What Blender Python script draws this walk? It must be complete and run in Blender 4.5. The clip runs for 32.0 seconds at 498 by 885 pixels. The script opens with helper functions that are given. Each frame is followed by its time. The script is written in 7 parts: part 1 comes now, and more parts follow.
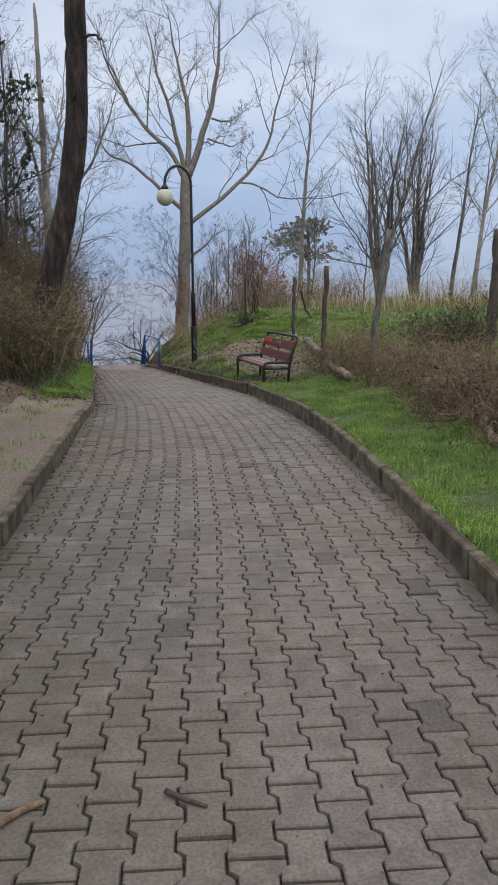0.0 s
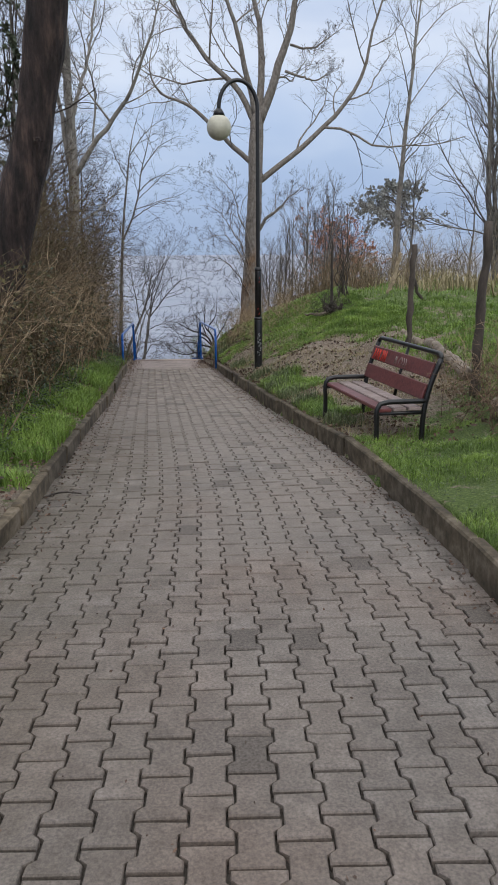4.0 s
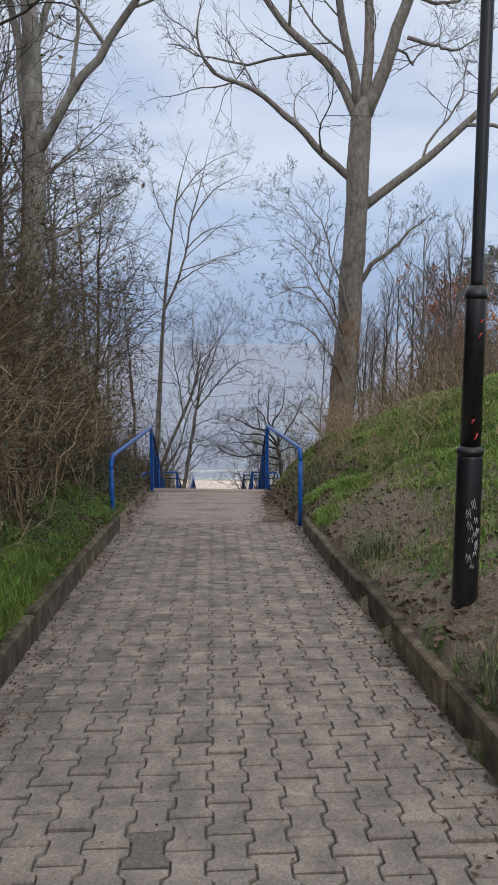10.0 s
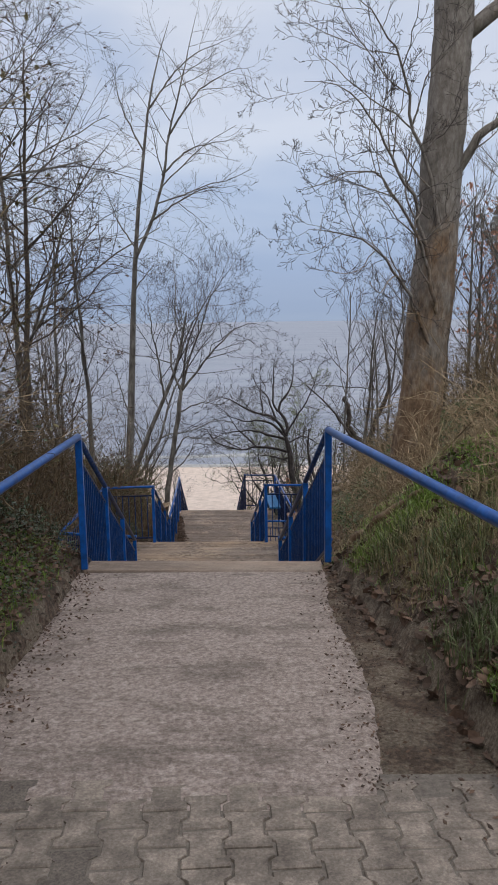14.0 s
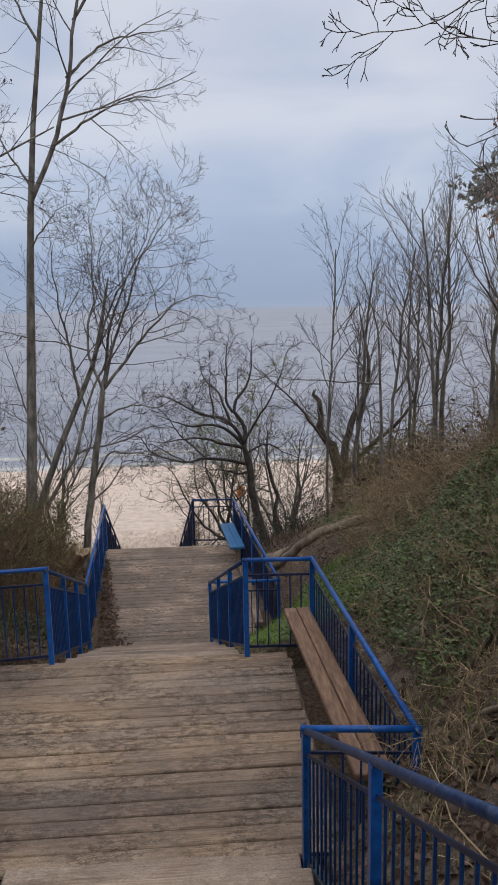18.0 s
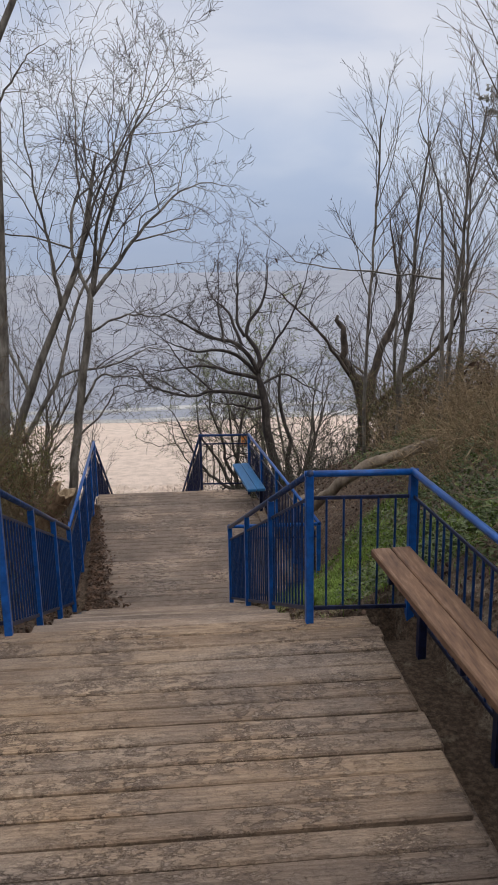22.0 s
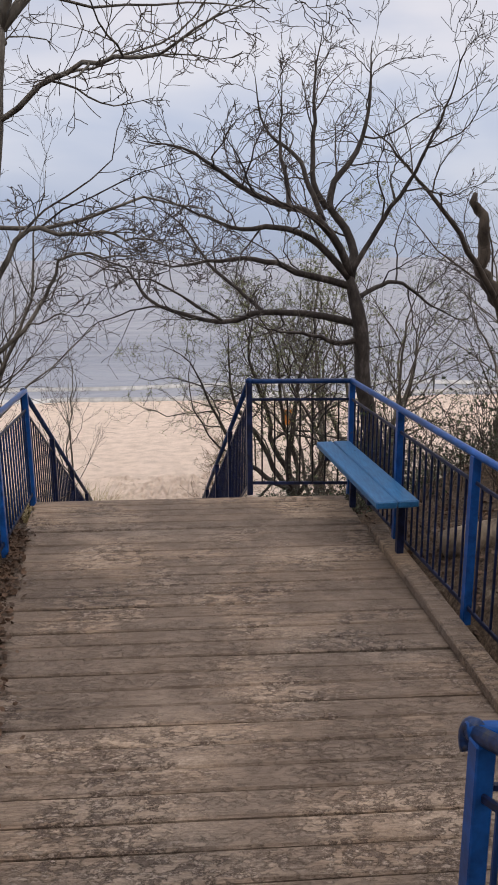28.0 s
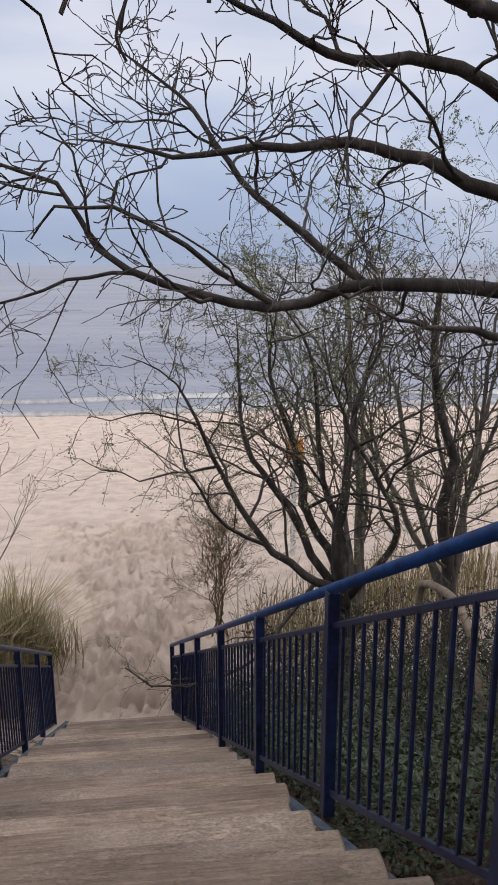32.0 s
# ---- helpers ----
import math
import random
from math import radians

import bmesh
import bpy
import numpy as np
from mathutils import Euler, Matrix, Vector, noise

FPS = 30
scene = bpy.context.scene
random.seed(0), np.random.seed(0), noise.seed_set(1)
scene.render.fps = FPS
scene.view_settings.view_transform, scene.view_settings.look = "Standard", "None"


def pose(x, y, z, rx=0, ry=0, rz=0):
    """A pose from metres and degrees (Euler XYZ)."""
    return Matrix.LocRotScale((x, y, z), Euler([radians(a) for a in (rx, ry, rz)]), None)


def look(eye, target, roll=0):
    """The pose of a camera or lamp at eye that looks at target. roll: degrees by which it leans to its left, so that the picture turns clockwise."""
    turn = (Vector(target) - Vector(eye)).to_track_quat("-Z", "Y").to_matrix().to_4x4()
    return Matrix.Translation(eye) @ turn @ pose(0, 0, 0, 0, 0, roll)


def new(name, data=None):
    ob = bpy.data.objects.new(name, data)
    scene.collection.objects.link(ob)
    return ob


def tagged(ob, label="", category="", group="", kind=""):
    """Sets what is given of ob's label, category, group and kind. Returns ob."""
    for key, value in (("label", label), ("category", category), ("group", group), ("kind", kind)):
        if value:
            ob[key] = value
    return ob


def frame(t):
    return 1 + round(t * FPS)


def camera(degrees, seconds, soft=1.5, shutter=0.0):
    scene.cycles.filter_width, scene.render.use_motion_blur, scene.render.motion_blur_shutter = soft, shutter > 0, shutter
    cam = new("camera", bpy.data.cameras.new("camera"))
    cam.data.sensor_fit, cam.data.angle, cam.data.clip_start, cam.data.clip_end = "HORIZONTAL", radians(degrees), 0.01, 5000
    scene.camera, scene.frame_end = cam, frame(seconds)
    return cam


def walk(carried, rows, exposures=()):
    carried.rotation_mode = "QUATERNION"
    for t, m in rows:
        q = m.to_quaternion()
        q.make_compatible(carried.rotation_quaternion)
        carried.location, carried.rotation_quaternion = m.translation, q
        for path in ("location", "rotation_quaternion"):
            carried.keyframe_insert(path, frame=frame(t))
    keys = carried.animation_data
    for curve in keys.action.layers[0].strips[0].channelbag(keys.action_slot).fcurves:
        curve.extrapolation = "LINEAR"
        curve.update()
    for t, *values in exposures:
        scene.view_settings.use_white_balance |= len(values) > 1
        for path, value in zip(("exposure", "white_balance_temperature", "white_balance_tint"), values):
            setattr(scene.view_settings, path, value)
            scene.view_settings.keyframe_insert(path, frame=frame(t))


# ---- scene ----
cam = camera(36.98, 32.0, 1.7)
PATH = (
    (0, look((0.350, -0.660, 2.249), (0.893, 3.209, 1.390), -0.24)),
    (0.5, look((0.407, 0.112, 2.208), (0.815, 3.994, 1.336), -0.11)),
    (1, look((0.476, 0.835, 2.202), (0.830, 4.716, 1.299), -0.12)),
    (1.5, look((0.619, 1.521, 2.219), (0.942, 5.393, 1.266), -0.07)),
    (2, look((0.754, 2.242, 2.224), (1.031, 6.114, 1.258), 0.65)),
    (2.5, look((0.858, 2.972, 2.234), (1.123, 6.848, 1.283), 0.96)),
    (3, look((0.902, 3.748, 2.219), (1.109, 7.627, 1.265), 0.94)),
    (3.5, look((0.912, 4.488, 2.199), (1.105, 8.365, 1.233), -0.19)),
    (5.5, look((1.012, 7.239, 2.120), (0.997, 11.099, 1.073), 0.55)),
    (6, look((0.986, 8.026, 2.093), (0.918, 11.918, 1.175), 0.66)),
    (6.5, look((0.947, 8.819, 2.055), (0.861, 12.769, 1.431), 0.69)),
    (7, look((0.950, 9.627, 2.016), (0.822, 13.599, 1.559), 0.32)),
    (7.5, look((0.902, 10.403, 1.961), (0.793, 14.374, 1.488), 0.74)),
    (8, look((0.871, 11.188, 1.914), (0.770, 15.160, 1.450), -0.36)),
    (8.5, look((0.785, 12.016, 1.834), (0.670, 15.985, 1.350), 0.33)),
    (9, look((0.719, 12.852, 1.756), (0.615, 16.820, 1.261), 0.82)),
    (9.5, look((0.622, 13.678, 1.683), (0.515, 17.643, 1.166), 1.58)),
    (10, look((0.567, 14.471, 1.638), (0.415, 18.433, 1.106), -0.06)),
    (10.5, look((0.497, 15.296, 1.558), (0.336, 19.255, 1.012), -0.15)),
    (11, look((0.430, 16.050, 1.501), (0.322, 20.010, 0.946), 0.10)),
    (11.5, look((0.351, 16.830, 1.453), (0.228, 20.785, 0.868), -0.39)),
    (12, look((0.273, 17.612, 1.384), (0.165, 21.565, 0.782), -0.41)),
    (12.5, look((0.165, 18.454, 1.303), (0.069, 22.406, 0.693), -1.12)),
    (13, look((0.059, 19.281, 1.238), (-0.030, 23.231, 0.610), -1.02)),
    (13.5, look((-0.018, 20.107, 1.186), (-0.111, 24.054, 0.544), -0.84)),
    (15.5, look((-0.206, 23.251, 0.872), (-0.187, 27.197, 0.217), -2.07)),
    (16, look((-0.265, 24.004, 0.807), (-0.015, 27.946, 0.176), -1.45)),
    (16.5, look((-0.277, 24.741, 0.809), (0.120, 28.680, 0.235), -1.55)),
    (17, look((-0.386, 25.426, 0.789), (0.024, 29.359, 0.185), -1.48)),
    (17.5, look((-0.437, 25.999, 0.793), (-0.085, 29.926, 0.120), -1.33)),
    (18, look((-0.476, 26.465, 0.781), (-0.220, 30.391, 0.062), -1.21)),
    (18.5, look((-0.496, 26.792, 0.696), (-0.255, 30.716, -0.038), -0.92)),
    (19, look((-0.569, 27.077, 0.565), (-0.319, 31.003, -0.159), -0.68)),
    (19.5, look((-0.621, 27.402, 0.379), (-0.509, 31.346, -0.281), -0.62)),
    (20, look((-0.665, 27.718, 0.173), (-0.551, 31.655, -0.527), -0.33)),
    (20.5, look((-0.703, 28.050, 0.016), (-0.498, 31.976, -0.721), -0.21)),
    (21, look((-0.743, 28.398, -0.169), (-0.522, 32.308, -0.981), -0.53)),
    (21.5, look((-0.834, 28.667, -0.319), (-0.529, 32.563, -1.172), 0.03)),
    (22, look((-0.796, 29.012, -0.431), (-0.507, 32.898, -1.334), -1.04)),
    (23, look((-0.828, 30.772, -1.151), (-0.829, 34.618, -2.251), 0.21)),
    (23.5, look((-0.825, 31.476, -1.230), (-1.024, 35.379, -2.082), 0.36)),
    (24, look((-0.822, 32.195, -1.200), (-0.984, 36.106, -2.021), 0.01)),
    (24.5, look((-0.906, 32.863, -1.195), (-1.100, 36.753, -2.105), -1.45)),
    (25, look((-0.977, 33.363, -1.158), (-1.104, 37.236, -2.149), -0.99)),
    (25.5, look((-1.002, 33.813, -1.227), (-1.084, 37.668, -2.290), -0.91)),
    (26, look((-1.055, 34.115, -1.352), (-1.008, 37.960, -2.453), -0.73)),
    (26.5, look((-1.145, 34.481, -1.542), (-0.978, 38.328, -2.624), -0.77)),
    (28.5, look((-1.021, 36.458, -2.518), (-0.816, 40.340, -3.462), -0.52)),
    (29, look((-1.032, 36.908, -2.653), (-0.976, 40.796, -3.592), -2.13)),
    (29.5, look((-1.029, 37.489, -2.861), (-1.043, 41.384, -3.771), -2.03)),
    (30, look((-1.121, 38.220, -2.951), (-1.226, 42.125, -3.815), -2.46)),
    (30.5, look((-1.297, 38.968, -2.936), (-1.335, 42.871, -3.811), -2.28)),
    (31, look((-1.397, 39.557, -2.897), (-1.076, 43.440, -3.802), -1.23)),
    (31.5, look((-1.387, 40.300, -2.888), (-0.917, 44.169, -3.790), -0.82)),
    (32, look((-1.469, 40.950, -2.848), (-1.026, 44.814, -3.782), -0.14)),
)
EXPOSURES = ((0, 0.08, 6500, 10), (3, 0.14, 6500, 10), (6, 0.13, 6500, 10), (7, -0.13, 6500, 10), (9, 0.08, 6500, 10), (11, 0.06, 6500, 10), (14, 0, 6650, 11), (18, -0.06, 6850, 12), (20, -0.12, 6920, 12), (21, -0.08, 7010, 13), (22, 0.06, 7060, 13), (23, 0.2, 7130, 13.5), (25, 0.2, 7270, 14), (26, 0.25, 7400, 14.5), (29, 0.02, 7420, 16), (30, -0.04, 7150, 16), (31, -0.04, 6950, 15), (32, 0.08, 6950, 15))
walk(cam, PATH, EXPOSURES)

# ---- world, sun and air ----
world = bpy.data.worlds.new("overcast_sky")
scene.world = world
world.use_nodes = True
wn, wl = world.node_tree.nodes, world.node_tree.links
wn.clear()
w_out = wn.new("ShaderNodeOutputWorld")
w_bg = wn.new("ShaderNodeBackground")
w_sky = wn.new("ShaderNodeTexSky")
w_sky.sky_type = "NISHITA"
w_sky.sun_disc = False
w_sky.sun_elevation, w_sky.sun_rotation = radians(38), radians(200)
w_sky.air_density, w_sky.dust_density = 1.0, 3.0
w_tc = wn.new("ShaderNodeTexCoord")
w_map = wn.new("ShaderNodeMapping")
w_map.inputs["Scale"].default_value = (1.1, 1.1, 3.6)
w_noise = wn.new("ShaderNodeTexNoise")
w_noise.inputs["Scale"].default_value = 2.1
w_noise.inputs["Detail"].default_value = 5
w_noise.inputs["Roughness"].default_value = 0.45
w_noise.inputs["Distortion"].default_value = 0.4
w_sep = wn.new("ShaderNodeSeparateXYZ")
w_ramp = wn.new("ShaderNodeValToRGB")
w_ramp.color_ramp.elements[0].position = 0.0
w_ramp.color_ramp.elements[0].color = (0.41, 0.485, 0.61, 1)
w_ramp.color_ramp.elements[1].position = 1.0
w_ramp.color_ramp.elements[1].color = (1.62, 1.62, 1.60, 1)
for w_p, w_c in ((0.06, (0.41, 0.495, 0.65, 1)), (0.16, (0.50, 0.58, 0.72, 1)), (0.30, (0.575, 0.63, 0.74, 1)), (0.45, (0.69, 0.73, 0.80, 1)), (0.70, (1.26, 1.23, 1.19, 1))):
    w_e = w_ramp.color_ramp.elements.new(w_p)
    w_e.color = w_c
w_cr = wn.new("ShaderNodeValToRGB")
w_cr.color_ramp.interpolation = "EASE"
w_cr.color_ramp.elements[0].position, w_cr.color_ramp.elements[0].color = 0.36, (0.80, 0.88, 1.0, 1)
w_cr.color_ramp.elements[1].position, w_cr.color_ramp.elements[1].color = 0.68, (1.20, 1.18, 1.16, 1)
w_mul = wn.new("ShaderNodeMix")
w_mul.data_type, w_mul.blend_type = "RGBA", "MULTIPLY"
w_mul.inputs[0].default_value = 1.0
w_mix = wn.new("ShaderNodeMix")
w_mix.data_type = "RGBA"
w_mix.inputs[0].default_value = 0.012
wl.new(w_tc.outputs["Generated"], w_map.inputs["Vector"])
wl.new(w_map.outputs["Vector"], w_noise.inputs["Vector"])
wl.new(w_tc.outputs["Generated"], w_sep.inputs["Vector"])
wl.new(w_sep.outputs["Z"], w_ramp.inputs["Fac"])
wl.new(w_noise.outputs["Fac"], w_cr.inputs["Fac"])
wl.new(w_ramp.outputs["Color"], w_mul.inputs[6])
wl.new(w_cr.outputs["Color"], w_mul.inputs[7])
wl.new(w_mul.outputs[2], w_mix.inputs[6])
wl.new(w_sky.outputs["Color"], w_mix.inputs[7])
wl.new(w_mix.outputs[2], w_bg.inputs["Color"])
wl.new(w_bg.outputs["Background"], w_out.inputs["Surface"])
w_bg.inputs["Strength"].default_value = 0.95
sun = new("sun", bpy.data.lights.new("sun", "SUN"))
sun.data.energy, sun.data.angle, sun.data.color = 0.7, radians(35), (1.0, 0.97, 0.94)
sun.matrix_world = look((20, -30, 40), (0, 25, 0))

# ---- materials ----
def shader(name, rough=0.8, metal=0.0):
    m = bpy.data.materials.new(name)
    m.use_nodes = True
    n, l = m.node_tree.nodes, m.node_tree.links
    b = n["Principled BSDF"]
    b.inputs["Roughness"].default_value, b.inputs["Metallic"].default_value = rough, metal
    return m, n, l, b

def mapped(n, l, scale=(1, 1, 1), space="Object"):
    tc, mp = n.new("ShaderNodeTexCoord"), n.new("ShaderNodeMapping")
    mp.inputs["Scale"].default_value = scale
    l.new(tc.outputs[space], mp.inputs["Vector"])
    return mp.outputs["Vector"]

def world_pos(n, l, scale=(1, 1, 1)):
    g, mp = n.new("ShaderNodeNewGeometry"), n.new("ShaderNodeMapping")
    mp.inputs["Scale"].default_value = scale
    l.new(g.outputs["Position"], mp.inputs["Vector"])
    return mp.outputs["Vector"]

def noise_tex(n, l, vec, scale, detail=6, rough=0.6):
    t = n.new("ShaderNodeTexNoise")
    t.inputs["Scale"].default_value, t.inputs["Detail"].default_value, t.inputs["Roughness"].default_value = scale, detail, rough
    l.new(vec, t.inputs["Vector"])
    return t.outputs["Fac"]

def ramp(n, l, fac, stops):
    r = n.new("ShaderNodeValToRGB")
    e = r.color_ramp.elements
    e[0].position, e[0].color = stops[0][0], (*stops[0][1], 1)
    e[1].position, e[1].color = stops[-1][0], (*stops[-1][1], 1)
    for p, c in stops[1:-1]:
        k = e.new(p)
        k.color = (*c, 1)
    l.new(fac, r.inputs["Fac"])
    return r.outputs["Color"]

def blend(n, l, fac, a, b, mode="MIX"):
    x = n.new("ShaderNodeMix")
    x.data_type, x.blend_type = "RGBA", mode
    for sock, v in ((x.inputs[0], fac), (x.inputs[6], a), (x.inputs[7], b)):
        if isinstance(v, (int, float)):
            sock.default_value = v
        elif isinstance(v, tuple):
            sock.default_value = (*v, 1)
        else:
            l.new(v, sock)
    return x.outputs[2]

def span(n, l, v, a, b, c=0.0, d=1.0):
    m = n.new("ShaderNodeMapRange")
    for k, s in (("From Min", a), ("From Max", b), ("To Min", c), ("To Max", d)):
        m.inputs[k].default_value = s
    l.new(v, m.inputs["Value"])
    return m.outputs["Result"]

def bump(n, l, b, height, strength=0.4, distance=0.01):
    k = n.new("ShaderNodeBump")
    k.inputs["Strength"].default_value, k.inputs["Distance"].default_value = strength, distance
    l.new(height, k.inputs["Height"])
    l.new(k.outputs["Normal"], b.inputs["Normal"])

def per_object(n):
    return n.new("ShaderNodeObjectInfo").outputs["Random"]

def per_island(n):
    return n.new("ShaderNodeNewGeometry").outputs["Random Per Island"]

def simple(name, stops, scale=8, rough=0.8, metal=0.0, bumpy=0.3, dist=0.005, island=0.0, coarse=0.0, stretch=(1, 1, 1), ob_random=0.0):
    """A two-scale surface: fine grain through the stops, with a coarse stain and a shift from piece to piece."""
    m, n, l, b = shader(name, rough, metal)
    v = world_pos(n, l, stretch)
    f = noise_tex(n, l, v, scale, 8, 0.65)
    c = ramp(n, l, f, [(0.5 + (p - 0.5) * 0.62, q) for p, q in stops])
    if coarse:
        g = noise_tex(n, l, v, scale * 0.09, 3)
        c = blend(n, l, 1.0, c, ramp(n, l, g, ((0.3, (1 - coarse,) * 3), (0.7, (1 + coarse * 0.6,) * 3))), "MULTIPLY")
    if island:
        c = blend(n, l, 1.0, c, ramp(n, l, per_island(n), ((0.0, (1 - island,) * 3), (1.0, (1 + island,) * 3))), "MULTIPLY")
    if ob_random:
        c = blend(n, l, 1.0, c, ramp(n, l, per_object(n), ((0.0, (1 - ob_random,) * 3), (1.0, (1 + ob_random,) * 3))), "MULTIPLY")
    l.new(c, b.inputs["Base Color"])
    if bumpy:
        bump(n, l, b, noise_tex(n, l, v, scale * 3, 6), bumpy, dist)
    return m

def paver_material(name, random_socket):
    m, n, l, b = shader(name, 0.82)
    v = world_pos(n, l)
    grain = noise_tex(n, l, v, 90, 6, 0.7)
    patch = noise_tex(n, l, v, 1.1, 4)
    mid = noise_tex(n, l, v, 9, 5)
    base = ramp(n, l, random_socket(n), ((0.0, (0.138, 0.118, 0.105)), (0.5, (0.152, 0.131, 0.117)), (0.968, (0.176, 0.153, 0.138)), (0.976, (0.108, 0.092, 0.082)), (1.0, (0.080, 0.069, 0.061))))
    c = blend(n, l, 1.0, base, ramp(n, l, grain, ((0.33, (0.62,) * 3), (0.67, (1.38,) * 3))), "MULTIPLY")
    c = blend(n, l, 1.0, c, ramp(n, l, mid, ((0.3, (0.78, 0.76, 0.74)), (0.7, (1.20, 1.20, 1.20)))), "MULTIPLY")
    c = blend(n, l, span(n, l, noise_tex(n, l, v, 2.6, 6, 0.7), 0.53, 0.68, 0.0, 0.6), c, ramp(n, l, grain, ((0.3, (0.062, 0.050, 0.043)), (0.7, (0.15, 0.125, 0.108)))))
    c = blend(n, l, 1.0, c, ramp(n, l, noise_tex(n, l, v, 0.8, 3), ((0.35, (0.96, 1.0, 1.02)), (0.65, (1.06, 1.0, 0.96)))), "MULTIPLY")
    sep = n.new("ShaderNodeSeparateXYZ")
    l.new(v, sep.inputs[0])
    trodden = n.new("ShaderNodeMath")
    trodden.operation = "ADD"
    l.new(span(n, l, sep.outputs["Y"], 7.0, 17.0, -0.02, 0.40), trodden.inputs[0])
    l.new(patch, trodden.inputs[1])
    c = blend(n, l, span(n, l, trodden.outputs[0], 0.50, 0.80, 0.0, 0.85), c, ramp(n, l, grain, ((0.25, (0.115, 0.098, 0.085)), (0.5, (0.195, 0.172, 0.152)), (0.75, (0.30, 0.27, 0.243)))))
    worn = blend(n, l, span(n, l, sep.outputs["Y"], 13.0, 19.0), (1.0, 1.0, 1.0), ramp(n, l, noise_tex(n, l, v, 5.5, 7, 0.75), ((0.36, (0.56, 0.53, 0.51)), (0.5, (1.0, 0.97, 0.95)), (0.62, (1.55, 1.5, 1.46)))))
    c = blend(n, l, 1.0, c, worn, "MULTIPLY")
    dirt = n.new("ShaderNodeMath")
    dirt.operation = "MULTIPLY"
    l.new(span(n, l, sep.outputs["X"], 0.85, -0.35), dirt.inputs[0])
    l.new(span(n, l, sep.outputs["Y"], 15.5, 11.5), dirt.inputs[1])
    drift = n.new("ShaderNodeMath")
    drift.operation = "MULTIPLY"
    l.new(dirt.outputs[0], drift.inputs[0])
    l.new(span(n, l, noise_tex(n, l, v, 3.4, 6, 0.7), 0.34, 0.52), drift.inputs[1])
    c = blend(n, l, span(n, l, drift.outputs[0], 0.0, 1.0, 0.0, 0.8), c, ramp(n, l, grain, ((0.3, (0.050, 0.042, 0.030)), (0.7, (0.12, 0.10, 0.075)))))
    c = blend(n, l, span(n, l, random_socket(n), 0.968, 0.978, 0.0, 0.72), c, ramp(n, l, grain, ((0.34, (0.045, 0.038, 0.033)), (0.66, (0.15, 0.128, 0.112)))))
    c = blend(n, l, 1.0, c, ramp(n, l, span(n, l, sep.outputs["Y"], 2.0, 12.0), ((0.0, (0.86, 0.84, 0.82)), (1.0, (1.02, 1.0, 0.98)))), "MULTIPLY")
    l.new(c, b.inputs["Base Color"])
    bump(n, l, b, grain, 0.5, 0.004)
    return m

M_paver = paver_material("paver_concrete", per_object)
M_paver_joined = paver_material("paver_concrete_joined", per_island)
def joint_material():
    m, n, l, b = shader("joint_soil", 0.95)
    v = world_pos(n, l)
    grit = noise_tex(n, l, v, 40, 6, 0.7)
    sep = n.new("ShaderNodeSeparateXYZ")
    l.new(v, sep.inputs[0])
    c = ramp(n, l, grit, ((0.3, (0.040, 0.033, 0.027)), (0.7, (0.09, 0.077, 0.064))))
    c = blend(n, l, span(n, l, sep.outputs["Y"], 14.0, 20.0, 0.0, 0.7), c, ramp(n, l, grit, ((0.3, (0.12, 0.10, 0.085)), (0.7, (0.26, 0.228, 0.20)))))
    l.new(c, b.inputs["Base Color"])
    bump(n, l, b, grit, 0.6, 0.01)
    return m

M_joint = joint_material()
M_kerb = simple("kerb_concrete", ((0.28, (0.040, 0.030, 0.018)), (0.5, (0.090, 0.069, 0.043)), (0.72, (0.165, 0.134, 0.098))), 7, 0.9, 0, 0.5, 0.006, 0, 0.35, (1, 1, 1), 0.12)
def slab_material():
    m, n, l, b = shader("cast_concrete", 0.92)
    v = world_pos(n, l)
    grit, mid, big = noise_tex(n, l, v, 95, 8, 0.75), noise_tex(n, l, v, 38, 6, 0.7), noise_tex(n, l, world_pos(n, l, (0.6, 1.6, 1)), 3.0, 7, 0.7)
    c = ramp(n, l, mid, ((0.36, (0.18, 0.140, 0.123)), (0.5, (0.29, 0.235, 0.211)), (0.64, (0.41, 0.344, 0.312))))
    c = blend(n, l, span(n, l, big, 0.48, 0.62, 0.0, 0.7), c, ramp(n, l, mid, ((0.35, (0.085, 0.066, 0.055)), (0.65, (0.165, 0.135, 0.115)))))
    c = blend(n, l, 1.0, c, ramp(n, l, grit, ((0.3, (0.62,) * 3), (0.7, (1.38,) * 3))), "MULTIPLY")
    l.new(c, b.inputs["Base Color"])
    bump(n, l, b, grit, 0.6, 0.006)
    return m

M_slab = slab_material()

